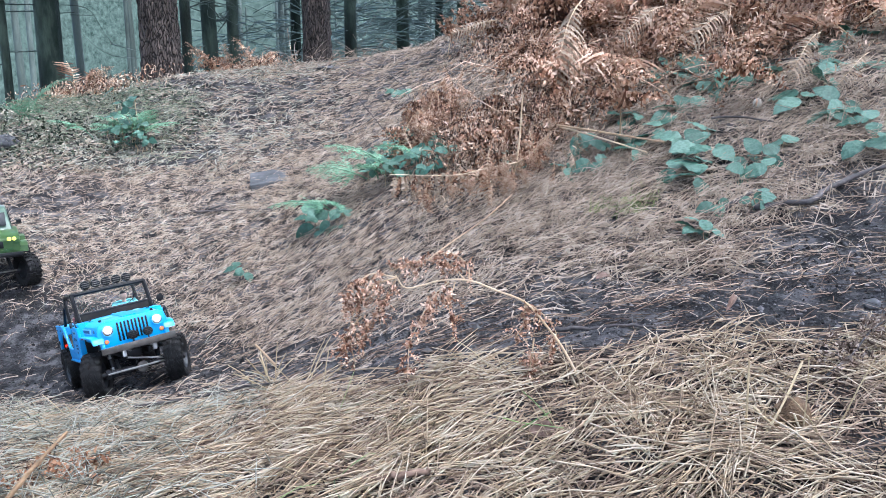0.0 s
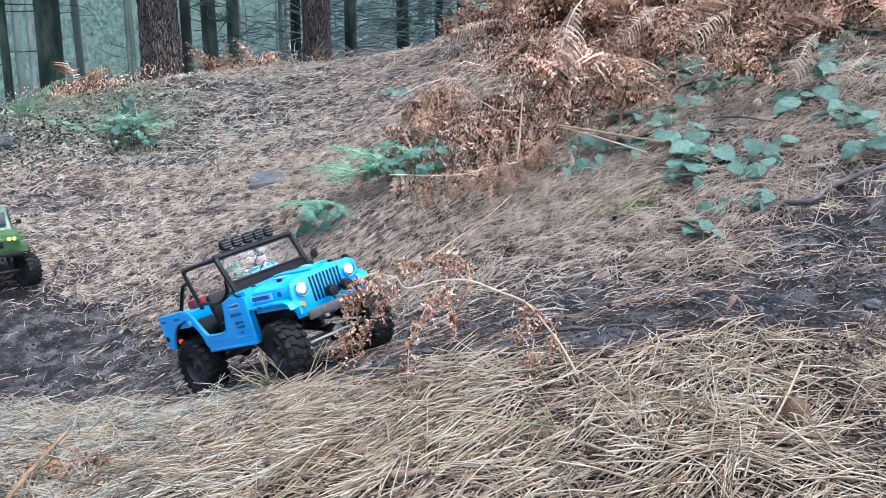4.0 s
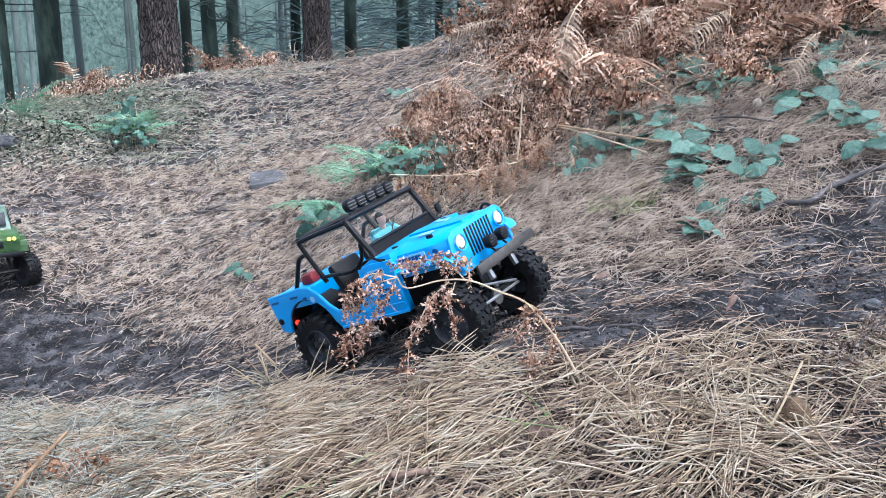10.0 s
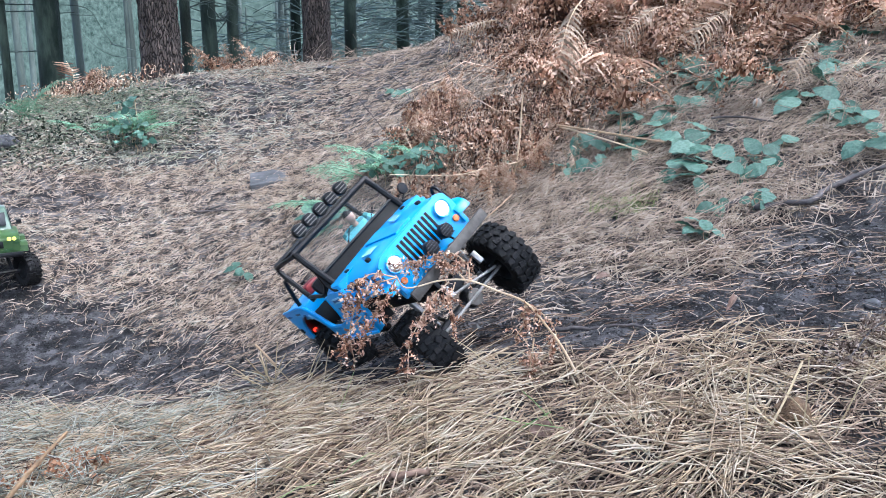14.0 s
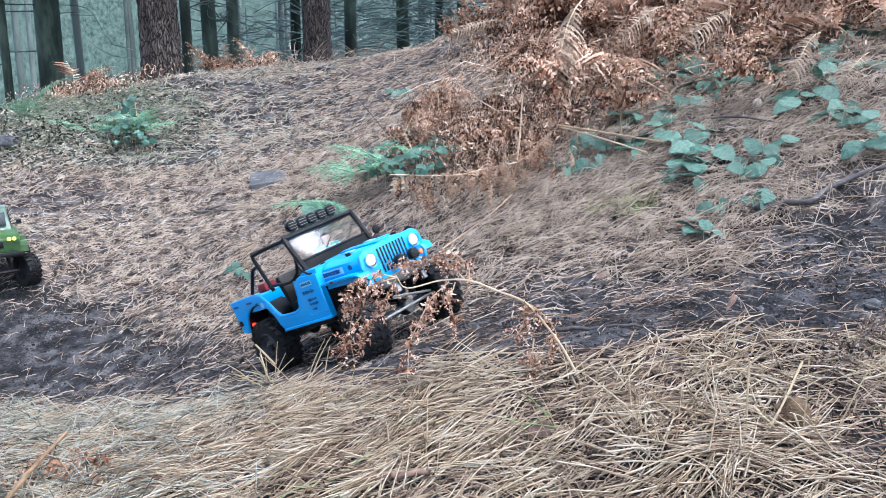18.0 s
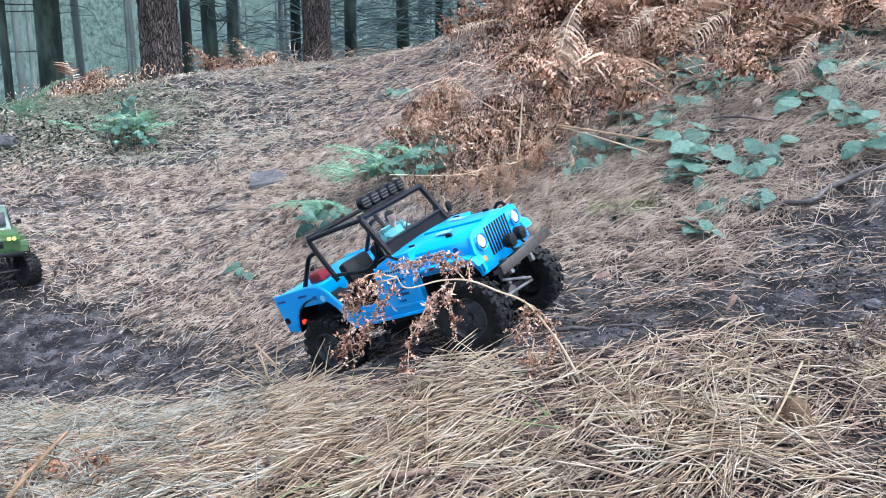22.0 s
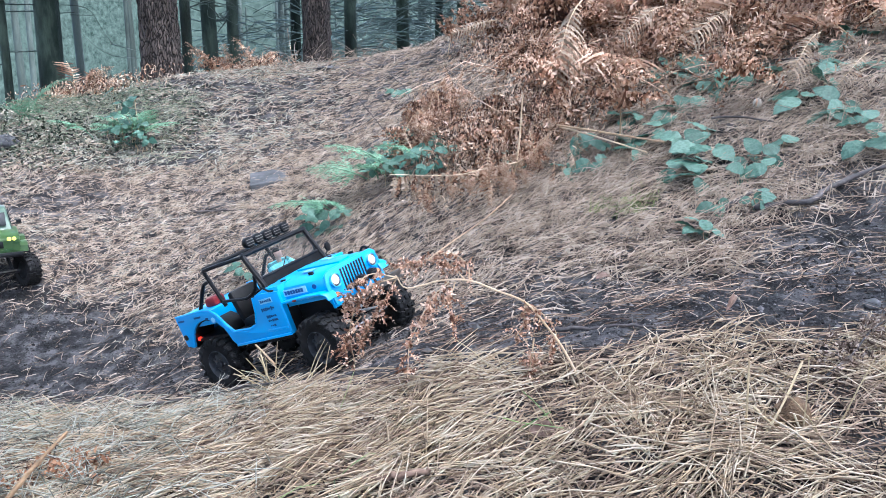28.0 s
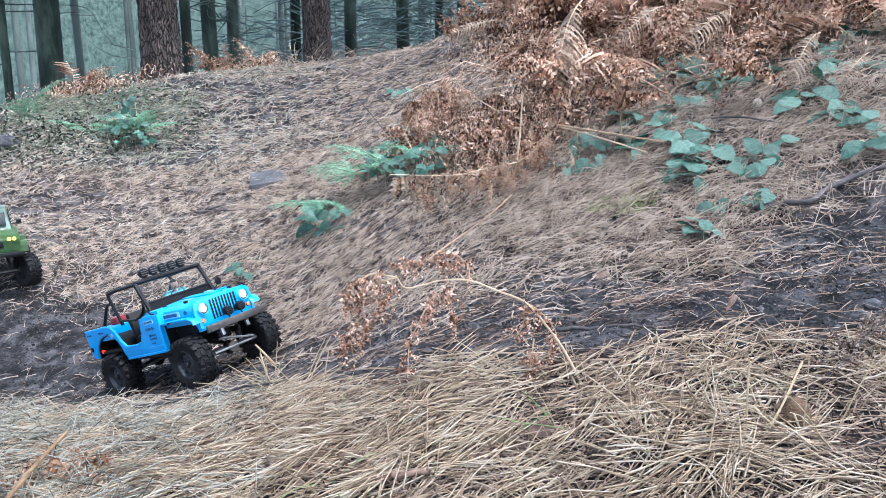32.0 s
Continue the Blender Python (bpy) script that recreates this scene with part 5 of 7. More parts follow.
# crumbled bracken between the fronds
r = np.random.default_rng(8)
n = 64000
zone = [(-2.2, 4.25, 0.28, 0.12, 0.11), (-1.45, 4.8, 0.2, 0.06, 0.08), (0.12, 2.05, 0.09, 0.12, 0.12), (0.75, 2.25, 0.25, 0.2, 0.15), (1.2, 2.1, 0.3, 0.25, 0.14), (0.26, 2.0, 0.09, 0.1, 0.13), (0.55, 2.4, 0.18, 0.22, 0.15), (1.0, 2.5, 0.35, 0.3, 0.17), (1.5, 2.45, 0.4, 0.4, 0.17), (0.95, 3.2, 0.25, 0.4, 0.13), (0.45, 3.4, 0.2, 0.4, 0.1)]
pick = r.integers(0, len(zone), n)
Z = np.array(zone)[pick]
bx, by = r.normal(Z[:, 0], Z[:, 2] * 0.8), r.normal(Z[:, 1], Z[:, 3] * 0.8)
bz = height(bx, by) + r.random(n) ** 1.6 * Z[:, 4] + 0.004
a, b = r.normal(0, 1, (n, 3)) * (0.65, 0.65, 1.0), r.normal(0, 1, (n, 3))
a /= np.linalg.norm(a, axis=1)[:, None]
b -= a * (a * b).sum(1)[:, None]
b /= np.linalg.norm(b, axis=1)[:, None]
L = (r.uniform(0.003, 0.0095, n) * np.interp(by, [2.2, 4], [1, 1.6]))[:, None]
c = np.stack([bx, by, bz], -1)
nn = np.cross(a, b) * L * r.uniform(0.1, 0.7, n)[:, None]
V = np.stack([c - a * L - b * L * 0.18, c - b * L * 0.26 + nn, c + b * L * 0.26 + nn, c - a * L + b * L * 0.18, c + a * L - b * L * 0.1, c + a * L + b * L * 0.1], 1).reshape(-1, 3)
i = np.arange(n)[:, None] * 6
tagged(raw("bracken_litter", V, np.concatenate([i + np.array([0, 1, 2, 3]), i + np.array([1, 4, 5, 2])]), M_CRUMPLE), "crumbled rust-brown bracken leaves and stalks", "bracken", kind="stuff")
lay("bracken_stalks", 800, (-0.1, 2.3, 1.85, 3.4), 61, lambda x, y: np.clip(1.3 - np.hypot((x - 0.9) / 1.3, (y - 2.45) / 0.7), 0, 1), 0.3, 1.5, (0.10, 0.35), (0.0015, 0.004), (0.0, 0.13), 0.09, M_BRACKEN, "broken dead bracken stalks", K=4, sag=0.03)

# a few fronds bleached pale, with their shape left
pale_kinds = [frond_kind(300 + i, 0.36, 0.5, 0.4, M_STRAWLEAF, M_STEM, "bleached cream-coloured dead fern frond among bracken", strips=True) for i in range(2)]
rnd = random.Random(40)
for k, (p, q) in enumerate((
    ((0.416, 2.100, 0.934), (0.300, 2.020, 0.674)),
    ((0.202, 2.500, 0.919), (0.021, 2.500, 0.875)),
    ((0.880, 1.700, 0.789), (0.759, 1.620, 0.696)),
    ((0.766, 1.950, 0.875), (0.605, 1.850, 0.786)),
    ((0.603, 2.000, 0.889), (0.458, 1.950, 0.803)),
    ((0.943, 1.620, 0.739), (0.853, 1.580, 0.670)),
)):
    p, q = Vector(p), Vector(q)
    ax = (q - p).normalized()
    nz = (Vector((0, 0, 1)) - p * 0.35 + Vector((rnd.gauss(0, 0.2), 0, 0)))
    nz = (nz - ax * nz.dot(ax)).normalized()
    m = Matrix.Translation(p) @ Matrix((ax, nz.cross(ax), nz)).transposed().to_4x4() @ Matrix.Scale((q - p).length / 0.36, 4)
    ob = pale_kinds[k % 2] if k < 2 else copy_thing(pale_kinds[k % 2], m)
    loc, rot, sc = m.decompose()
    ob.rotation_mode = "QUATERNION"
    ob.location, ob.rotation_quaternion, ob.scale = loc, rot, sc
    ob["group"] = "bleached fronds"

# fronds that hang like a curtain over the face of the bank
M_RUSTY = mat("rusty_hanging_bracken", [(0.07, 0.03, 0.016), (0.25, 0.128, 0.072), (0.38, 0.235, 0.15), (0.47, 0.34, 0.24)], 0.8, 90, 0.2, island=0.6, obj=0.5, thin=0.25)
rusty_kinds = [frond_kind(500 + i, 0.36, 0.6, 0.3, M_RUSTY, M_STEM, "rusty dead bracken frond hanging down the bank", strips=i == 0) for i in range(2)]
for i, ob in enumerate(rusty_kinds):
    ob["group"] = "hanging bracken"
    ob.matrix_basis = Matrix.Translation(put(0.12 + 0.1 * i, 1.78, 0.11)) @ pose(0, 0, 0, 0, 80, -95 + 25 * i) @ Matrix.Scale(0.4, 4)
rnd = random.Random(71)
curtain = []
for n, x0, x1, y0, y1, up, size in ((18, -0.10, 0.08, 2.25, 2.45, 0.20, 0.55), (14, -0.12, 0.06, 2.4, 2.6, 0.20, 0.6), (40, -0.06, 0.32, 1.64, 1.82, 0.11, 0.40), (14, 0.12, 0.36, 1.85, 2.1, 0.17, 0.5), (18, 0.3, 0.62, 2.1, 2.5, 0.18, 0.55)):
    curtain += [(rnd.uniform(x0, x1), rnd.uniform(y0, y1), up * rnd.uniform(0.6, 1.15), size * rnd.uniform(0.75, 1.2)) for _ in range(n)]
for k, (x, y, up, s) in enumerate(curtain):
    m = Matrix.Translation(put(x, y, up)) @ pose(0, 0, 0, 0, rnd.uniform(60, 100), rnd.gauss(-90, 40)) @ pose(0, 0, 0, rnd.gauss(0, 35), 0, 0) @ Matrix.Scale(s, 4)
    ob = copy_thing(rusty_kinds[k % 2] if k >= 32 and k < 76 or k % 3 == 0 else dead_kinds[k % 5], m)
    ob["label"] = "dead brown bracken frond hanging down the bank"
    ob["group"] = "hanging bracken"

# ferns still green
green_kinds = [frond_kind(200 + i, 0.24 + 0.05 * i, 0.22, 0.45, M_FERN, M_FERN, "green fern frond with fine leaflets on the bank") for i in range(2)]
for ob in green_kinds:
    ob["group"] = "green ferns"
rnd = random.Random(9)
gs_spots = [(-1.42 + rnd.gauss(0, 0.07), 3.25 + rnd.gauss(0, 0.06), rnd.uniform(0.6, 1.0), 60) for _ in range(10)] + [(-0.30, 2.12, 0.75, 12), (-0.33, 2.15, 0.7, 18), (-0.2, 2.28, 0.8, 25), (-0.14, 2.2, 0.9, 20), (-0.05, 2.2, 0.8, 35), (-0.25, 2.35, 0.7, 30), (-2.1, 3.7, 1.0, 50), (-2.0, 3.4, 0.9, 50)]
for k, (x, y, s, tilt) in enumerate(gs_spots):
    src = green_kinds[k % 2]
    m = Matrix.Translation(put(x, y, 0.02)) @ pose(0, 0, 0, rnd.gauss(0, 14), -rnd.uniform(0.3, 1) * tilt, rnd.uniform(0, 360) if k < 10 or k > 15 else rnd.uniform(150, 250)) @ Matrix.Scale(s, 4)
    ob = src if k < 2 else copy_thing(src, m)
    loc, rot, sc = m.decompose()
    ob.rotation_mode = "QUATERNION"
    ob.location, ob.rotation_quaternion, ob.scale = loc, rot, sc

# the bent dead frond that hangs over the track's near edge
STALKS = {
    "stem": [(0.163, 0.735, 0.290), (0.136, 0.755, 0.343), (0.115, 0.770, 0.371), (0.093, 0.780, 0.394), (0.062, 0.785, 0.406), (0.030, 0.790, 0.417), (-0.003, 0.790, 0.417), (-0.041, 0.790, 0.408), (-0.054, 0.790, 0.423)],
    "outer": [(-0.051, 0.790, 0.421), (-0.083, 0.785, 0.411), (-0.099, 0.780, 0.388), (-0.106, 0.775, 0.359), (-0.100, 0.770, 0.327)],
    "inner": [(-0.054, 0.790, 0.418), (-0.068, 0.785, 0.393), (-0.083, 0.780, 0.368), (-0.093, 0.775, 0.346)],
    "long": [(0.007, 0.790, 0.416), (-0.014, 0.785, 0.396), (-0.027, 0.780, 0.371), (-0.038, 0.775, 0.346), (-0.040, 0.765, 0.310)],
    "short": [(0.014, 0.790, 0.415), (0.007, 0.780, 0.391), (0.012, 0.775, 0.366)],
    "upper": [(0.026, 0.790, 0.417), (0.004, 0.800, 0.436), (-0.029, 0.805, 0.437), (-0.061, 0.800, 0.425)],
    "crest": [(0.030, 0.790, 0.417), (0.028, 0.795, 0.434), (0.010, 0.800, 0.447), (-0.012, 0.800, 0.444)],
    "knee": [(0.095, 0.780, 0.393), (0.112, 0.775, 0.382), (0.127, 0.765, 0.362), (0.121, 0.760, 0.344)],
    "knee_low": [(0.094, 0.780, 0.392), (0.090, 0.770, 0.371), (0.081, 0.765, 0.357)],
    "foot": [(0.102, 0.765, 0.356), (0.097, 0.755, 0.326), (0.087, 0.745, 0.297)],
    "tip": [(-0.054, 0.790, 0.421), (-0.080, 0.790, 0.425), (-0.096, 0.785, 0.416), (-0.111, 0.780, 0.394)],
    "tip_low": [(-0.093, 0.780, 0.378), (-0.112, 0.775, 0.352), (-0.108, 0.770, 0.337)],
}
M_CURL = mat("curled_bracken", [(0.117, 0.052, 0.0286), (0.325, 0.169, 0.1014), (0.533, 0.3315, 0.2184), (0.715, 0.52, 0.39)], 0.7, 90, 0.2, island=0.9, thin=0.25)
rnd = random.Random(4)
bent = tagged(link("bracken_plant", tube(bend(STALKS["stem"], 4), 0.0016, 7, ends=0.0008), M_STEM), "bent dead bracken stem with curled brown leaflets over the track", "bracken")
for key, path in STALKS.items():
    if key == "stem":
        continue
    limb = part("side_stalk", tube(bend(path, 4), 0.0009, 5, ends=0.0004), M_STEM, bent)
    pts = bend(path, 3)
    vs, fs = [], []
    run = sum((b - a).length for a, b in zip(pts, pts[1:]))
    for _ in range(max(7, int(run / 0.0040))):
        f = rnd.uniform(0.08, 1) * (len(pts) - 1)
        i = min(int(f), len(pts) - 2)
        p = pts[i].lerp(pts[i + 1], f - i)
        d = Vector((rnd.gauss(0, 1), rnd.gauss(0, 0.6), rnd.gauss(-0.3, 0.7))).normalized()
        L = rnd.uniform(0.010, 0.022)
        a, b = leaflet_rows([p, p + d * L * 0.6 + Vector((0, 0, -L * 0.1)), p + d * L + Vector((0, 0, -L * 0.5))], rnd, 0.0047, 9, 1.1, 0.2, 0.62)
        o = len(vs)
        vs += a
        fs += [tuple(q + o for q in face) for face in b]
    raw("foliage", [tuple(v) for v in vs], fs, M_CURL, limb)["kind"] = "stuff"


def dry_stem(path, r0, r1, label, material=None):
    return tagged(link("dry_stem", tube(bend(path, 4), r0 * 0.7, 7, ends=r1 * 0.7), material or M_STEM), label, "stem")


dry_stem([(0.192, 1.75, 0.655), (0.186, 1.735, 0.57), (0.178, 1.72, 0.50), (0.17, 1.75, 0.45)], 0.0026, 0.004, "upright snapped pale bracken stalk")
dry_stem([(0.178, 1.72, 0.493), (0.10, 1.715, 0.478), (0.022, 1.72, 0.462), (-0.131, 1.75, 0.462)], 0.003, 0.0012, "arching pale bracken stalk with withered leaflets")
dry_stem([(0.178, 1.72, 0.493), (0.215, 1.74, 0.515), (0.27, 1.76, 0.57)], 0.002, 0.001, "thin dry bracken stalk")
dry_stem([(0.268, 1.70, 0.582), (0.36, 1.61, 0.567), (0.462, 1.50, 0.549)], 0.0038, 0.0028, "orange-tan broken stalk lying over the bank")
dry_stem([(0.275, 1.70, 0.578), (0.35, 1.62, 0.556), (0.433, 1.52, 0.527)], 0.003, 0.0024, "orange-tan broken stalk lying over the bank")
dry_stem([(0.155, 1.60, 0.428), (0.09, 1.46, 0.396), (0.006, 1.30, 0.365), (-0.05, 1.25, 0.33)], 0.0026, 0.0014, "thin tan stalk leaning down to the track")
dry_stem([(-0.403, 0.600, 0.252), (-0.416, 0.660, 0.249), (-0.427, 0.720, 0.245), (-0.430, 0.760, 0.246)], 0.0038, 0.0026, "brown bracken stalk leaning out of the straw", mat("brown_stalk", [(0.09, 0.055, 0.028), (0.19, 0.12, 0.062), (0.29, 0.195, 0.11)], 0.7, 80, 0.2))
low = tagged(new("fallen_bracken"), "crumpled red-brown bracken leaflets lying in straw", "bracken")
rnd = random.Random(6)
for k in range(20):
    p = Vector((rnd.uniform(-0.46, -0.36), rnd.uniform(0.68, 0.74), 0.0))
    p = put(p.x, p.y, 0.02)
    vs, fs = leaflet_rows([p, p + Vector((rnd.gauss(0, 0.015), rnd.gauss(0, 0.01), 0.012)), p + Vector((rnd.gauss(0, 0.03), rnd.gauss(0, 0.02), 0.004))], rnd, 0.0065, 9, 0.8, 0.1, 0.6)
    raw("pinna", [tuple(v) for v in vs], fs, M_RUST, low)["kind"] = "stuff"
hang = tagged(new("hanging_bracken"), "withered pale bracken leaflets hanging from an arching stalk", "bracken")
rnd = random.Random(14)
for k in range(30):
    t = k / 29
    x = 0.165 - 0.28 * t
    p = Vector((x, 1.715 + 0.03 * t, 0.488 - 0.032 * t))
    path = [p, p + Vector((rnd.gauss(-0.006, 0.006), rnd.gauss(-0.01, 0.01), -0.035 * rnd.uniform(0.7, 1.3))), p + Vector((rnd.gauss(-0.012, 0.01), rnd.gauss(-0.01, 0.012), -0.105 * rnd.uniform(0.5, 1.25) * (1.15 - 0.6 * t)))]
    vs, fs = leaflet_rows(path, rnd, 0.0125, 11, 0.35, 0.3, 0.5)
    raw("pinna", [tuple(v) for v in vs], fs, M_STRAWLEAF if t > 0.25 and k % 2 else M_RUSTY, hang)["kind"] = "stuff"
hang.location = (0, 0, 0)


# ---- brambles ----
def leaf_mesh(seed):
    """One toothed oval leaflet, folded along its rib; 1 long, growing along +x."""
    n = 15
    vs, fs = [], []
    for i in range(n):
        t = i / (n - 1)
        w = 0.35 * max(0.0, math.sin(math.pi * t ** 0.78)) ** 0.75 * (1 + (0.05 if i % 2 else -0.05)) + 0.003
        z = 0.06 * math.sin(t * 3) - 0.22 * t * t
        for k, s in enumerate((-1, -0.5, 0, 0.5, 1)):
            vs.append((t, s * w, z + 0.13 * abs(s) + 0.025 * math.sin(t * 22 + seed) * abs(s) - 0.10 * s * s + 0.03 * seed * s * math.sin(3 * t)))
    for i in range(n - 1):
        for k in range(4):
            a = i * 5 + k
            fs.append((a, a + 1, a + 6, a + 5))
    me = raw("leaflet", vs, fs, M_BRAMBLE)
    data = me.data
    bpy.data.objects.remove(me)
    return data


LEAVES = [leaf_mesh(i) for i in range(3)]
bramble_rnd = random.Random(33)


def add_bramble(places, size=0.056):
    """A bramble: each place, set to fit the camera's view, carries a leaf of three leaflets on a thin stalk."""
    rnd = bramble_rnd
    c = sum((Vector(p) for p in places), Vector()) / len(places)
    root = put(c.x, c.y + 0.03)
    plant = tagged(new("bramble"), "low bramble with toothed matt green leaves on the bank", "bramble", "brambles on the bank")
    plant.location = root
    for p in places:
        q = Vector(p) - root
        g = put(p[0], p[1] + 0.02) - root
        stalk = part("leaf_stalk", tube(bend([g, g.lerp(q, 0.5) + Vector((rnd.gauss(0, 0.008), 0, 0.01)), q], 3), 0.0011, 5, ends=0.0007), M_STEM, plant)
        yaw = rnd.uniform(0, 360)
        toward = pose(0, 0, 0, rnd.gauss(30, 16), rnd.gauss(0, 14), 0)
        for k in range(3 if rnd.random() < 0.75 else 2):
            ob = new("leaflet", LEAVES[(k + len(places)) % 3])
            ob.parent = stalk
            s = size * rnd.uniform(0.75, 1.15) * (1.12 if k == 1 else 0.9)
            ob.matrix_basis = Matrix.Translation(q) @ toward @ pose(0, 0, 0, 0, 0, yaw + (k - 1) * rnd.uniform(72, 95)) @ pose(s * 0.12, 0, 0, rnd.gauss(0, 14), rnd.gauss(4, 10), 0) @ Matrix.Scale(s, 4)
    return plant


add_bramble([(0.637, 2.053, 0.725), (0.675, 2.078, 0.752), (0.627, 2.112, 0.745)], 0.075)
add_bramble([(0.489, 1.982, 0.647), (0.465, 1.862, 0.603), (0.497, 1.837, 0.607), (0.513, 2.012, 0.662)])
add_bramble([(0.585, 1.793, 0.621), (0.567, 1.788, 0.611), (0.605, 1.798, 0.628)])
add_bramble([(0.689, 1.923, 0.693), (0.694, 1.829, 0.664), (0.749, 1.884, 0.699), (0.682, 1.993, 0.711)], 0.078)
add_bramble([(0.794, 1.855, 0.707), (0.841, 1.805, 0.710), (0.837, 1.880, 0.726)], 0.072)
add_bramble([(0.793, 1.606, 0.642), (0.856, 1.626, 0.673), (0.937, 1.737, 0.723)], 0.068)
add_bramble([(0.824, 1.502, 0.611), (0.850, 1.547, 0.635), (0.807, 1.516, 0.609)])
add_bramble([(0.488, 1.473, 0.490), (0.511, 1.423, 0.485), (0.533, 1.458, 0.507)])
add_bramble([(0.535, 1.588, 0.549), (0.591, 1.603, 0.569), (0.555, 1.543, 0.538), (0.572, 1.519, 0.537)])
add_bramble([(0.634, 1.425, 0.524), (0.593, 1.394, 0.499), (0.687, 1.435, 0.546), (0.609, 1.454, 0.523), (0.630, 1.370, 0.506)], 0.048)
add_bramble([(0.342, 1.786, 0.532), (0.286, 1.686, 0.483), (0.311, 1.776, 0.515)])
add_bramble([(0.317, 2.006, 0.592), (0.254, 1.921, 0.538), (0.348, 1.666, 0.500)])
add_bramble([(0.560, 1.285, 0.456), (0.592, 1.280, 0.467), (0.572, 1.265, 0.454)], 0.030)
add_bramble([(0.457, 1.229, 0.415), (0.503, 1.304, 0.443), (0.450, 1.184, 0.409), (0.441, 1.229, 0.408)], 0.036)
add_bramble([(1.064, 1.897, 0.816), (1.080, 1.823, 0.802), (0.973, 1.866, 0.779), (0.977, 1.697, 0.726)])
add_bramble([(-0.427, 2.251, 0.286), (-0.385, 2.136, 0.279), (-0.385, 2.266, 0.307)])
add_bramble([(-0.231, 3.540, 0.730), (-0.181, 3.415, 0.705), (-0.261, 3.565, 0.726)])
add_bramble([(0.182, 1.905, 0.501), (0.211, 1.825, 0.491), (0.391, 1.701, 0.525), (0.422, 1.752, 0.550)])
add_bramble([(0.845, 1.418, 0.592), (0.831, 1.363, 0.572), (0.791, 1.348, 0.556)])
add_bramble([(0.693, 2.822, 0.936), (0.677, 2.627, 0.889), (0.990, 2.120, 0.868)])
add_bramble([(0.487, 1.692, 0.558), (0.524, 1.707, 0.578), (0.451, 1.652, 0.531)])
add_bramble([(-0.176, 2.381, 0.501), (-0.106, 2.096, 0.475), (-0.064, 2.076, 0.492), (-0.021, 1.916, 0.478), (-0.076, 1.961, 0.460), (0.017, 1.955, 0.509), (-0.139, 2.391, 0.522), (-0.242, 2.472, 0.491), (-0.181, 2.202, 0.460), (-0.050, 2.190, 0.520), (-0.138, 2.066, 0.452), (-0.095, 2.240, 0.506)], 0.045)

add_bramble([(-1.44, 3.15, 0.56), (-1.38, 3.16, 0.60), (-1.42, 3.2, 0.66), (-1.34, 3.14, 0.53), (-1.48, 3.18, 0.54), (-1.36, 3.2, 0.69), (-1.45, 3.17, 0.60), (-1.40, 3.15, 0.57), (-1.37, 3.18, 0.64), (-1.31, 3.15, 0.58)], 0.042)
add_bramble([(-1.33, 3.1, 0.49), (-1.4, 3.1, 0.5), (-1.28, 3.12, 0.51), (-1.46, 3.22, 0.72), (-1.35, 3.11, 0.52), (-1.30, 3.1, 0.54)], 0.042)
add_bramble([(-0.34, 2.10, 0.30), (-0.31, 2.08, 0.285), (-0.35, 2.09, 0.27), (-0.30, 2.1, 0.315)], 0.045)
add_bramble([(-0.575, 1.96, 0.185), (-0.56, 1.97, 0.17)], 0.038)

# leafy clump at the foot of the hanging bracken
rnd = random.Random(83)
for group in range(6):
    spots = []
    for _ in range(11):
        u, v = (group + rnd.random()) / 6, rnd.random()
        x = (-0.27 + 0.10 * v) * (1 - u) + (0.0 + 0.02 * v) * u
        y = (2.36 + 0.36 * v) * (1 - u) + (1.98 + 0.34 * v) * u
        spots.append(tuple(put(x, y, rnd.uniform(0.015, 0.055))))
    add_bramble(spots, 0.036)
# low mixed undergrowth by the crest
r = np.random.default_rng(19)
n = 8000
ux, uy = r.normal(-1.75, 0.32, n), r.normal(3.42, 0.24, n)
k = (ux < -1.16 - 0.5 * np.clip(3.4 - uy, 0, 1)) & (vnoise(ux * 5, uy * 5, 61) > -0.1)
ux, uy = ux[k], uy[k]
n = len(ux)
uz = height(ux, uy) + r.random(n) ** 1.5 * 0.075
a, b = r.normal(0, 1, (n, 3)) * (1, 1, 0.6), r.normal(0, 1, (n, 3)) * (1, 1, 0.5)
a /= np.linalg.norm(a, axis=1)[:, None]
b -= a * (a * b).sum(1)[:, None]
b /= np.linalg.norm(b, axis=1)[:, None]
L = r.uniform(0.004, 0.013, n)[:, None]
c, nn = np.stack([ux, uy, uz], -1), np.cross(a, b) * L * 0.2
V = np.stack([c - a * L - b * L * 0.15, c - b * L * 0.5 + nn, c + b * L * 0.5 + nn, c - a * L + b * L * 0.15, c + a * L - b * L * 0.1, c + a * L + b * L * 0.1], 1).reshape(-1, 3)
i = np.arange(n)[:, None] * 6
M_UNDER = mat("mixed_undergrowth", [(0.012, 0.016, 0.011), (0.04, 0.055, 0.034), (0.10, 0.118, 0.082), (0.19, 0.18, 0.135), (0.30, 0.265, 0.21)], 0.7, 40, 0.2, island=1.0, thin=0.2)
tagged(raw("undergrowth", V, np.concatenate([i + np.array([0, 1, 2, 3]), i + np.array([1, 4, 5, 2])]), M_UNDER), "low grey-green leaves and withered bits near the crest", "undergrowth", kind="stuff")


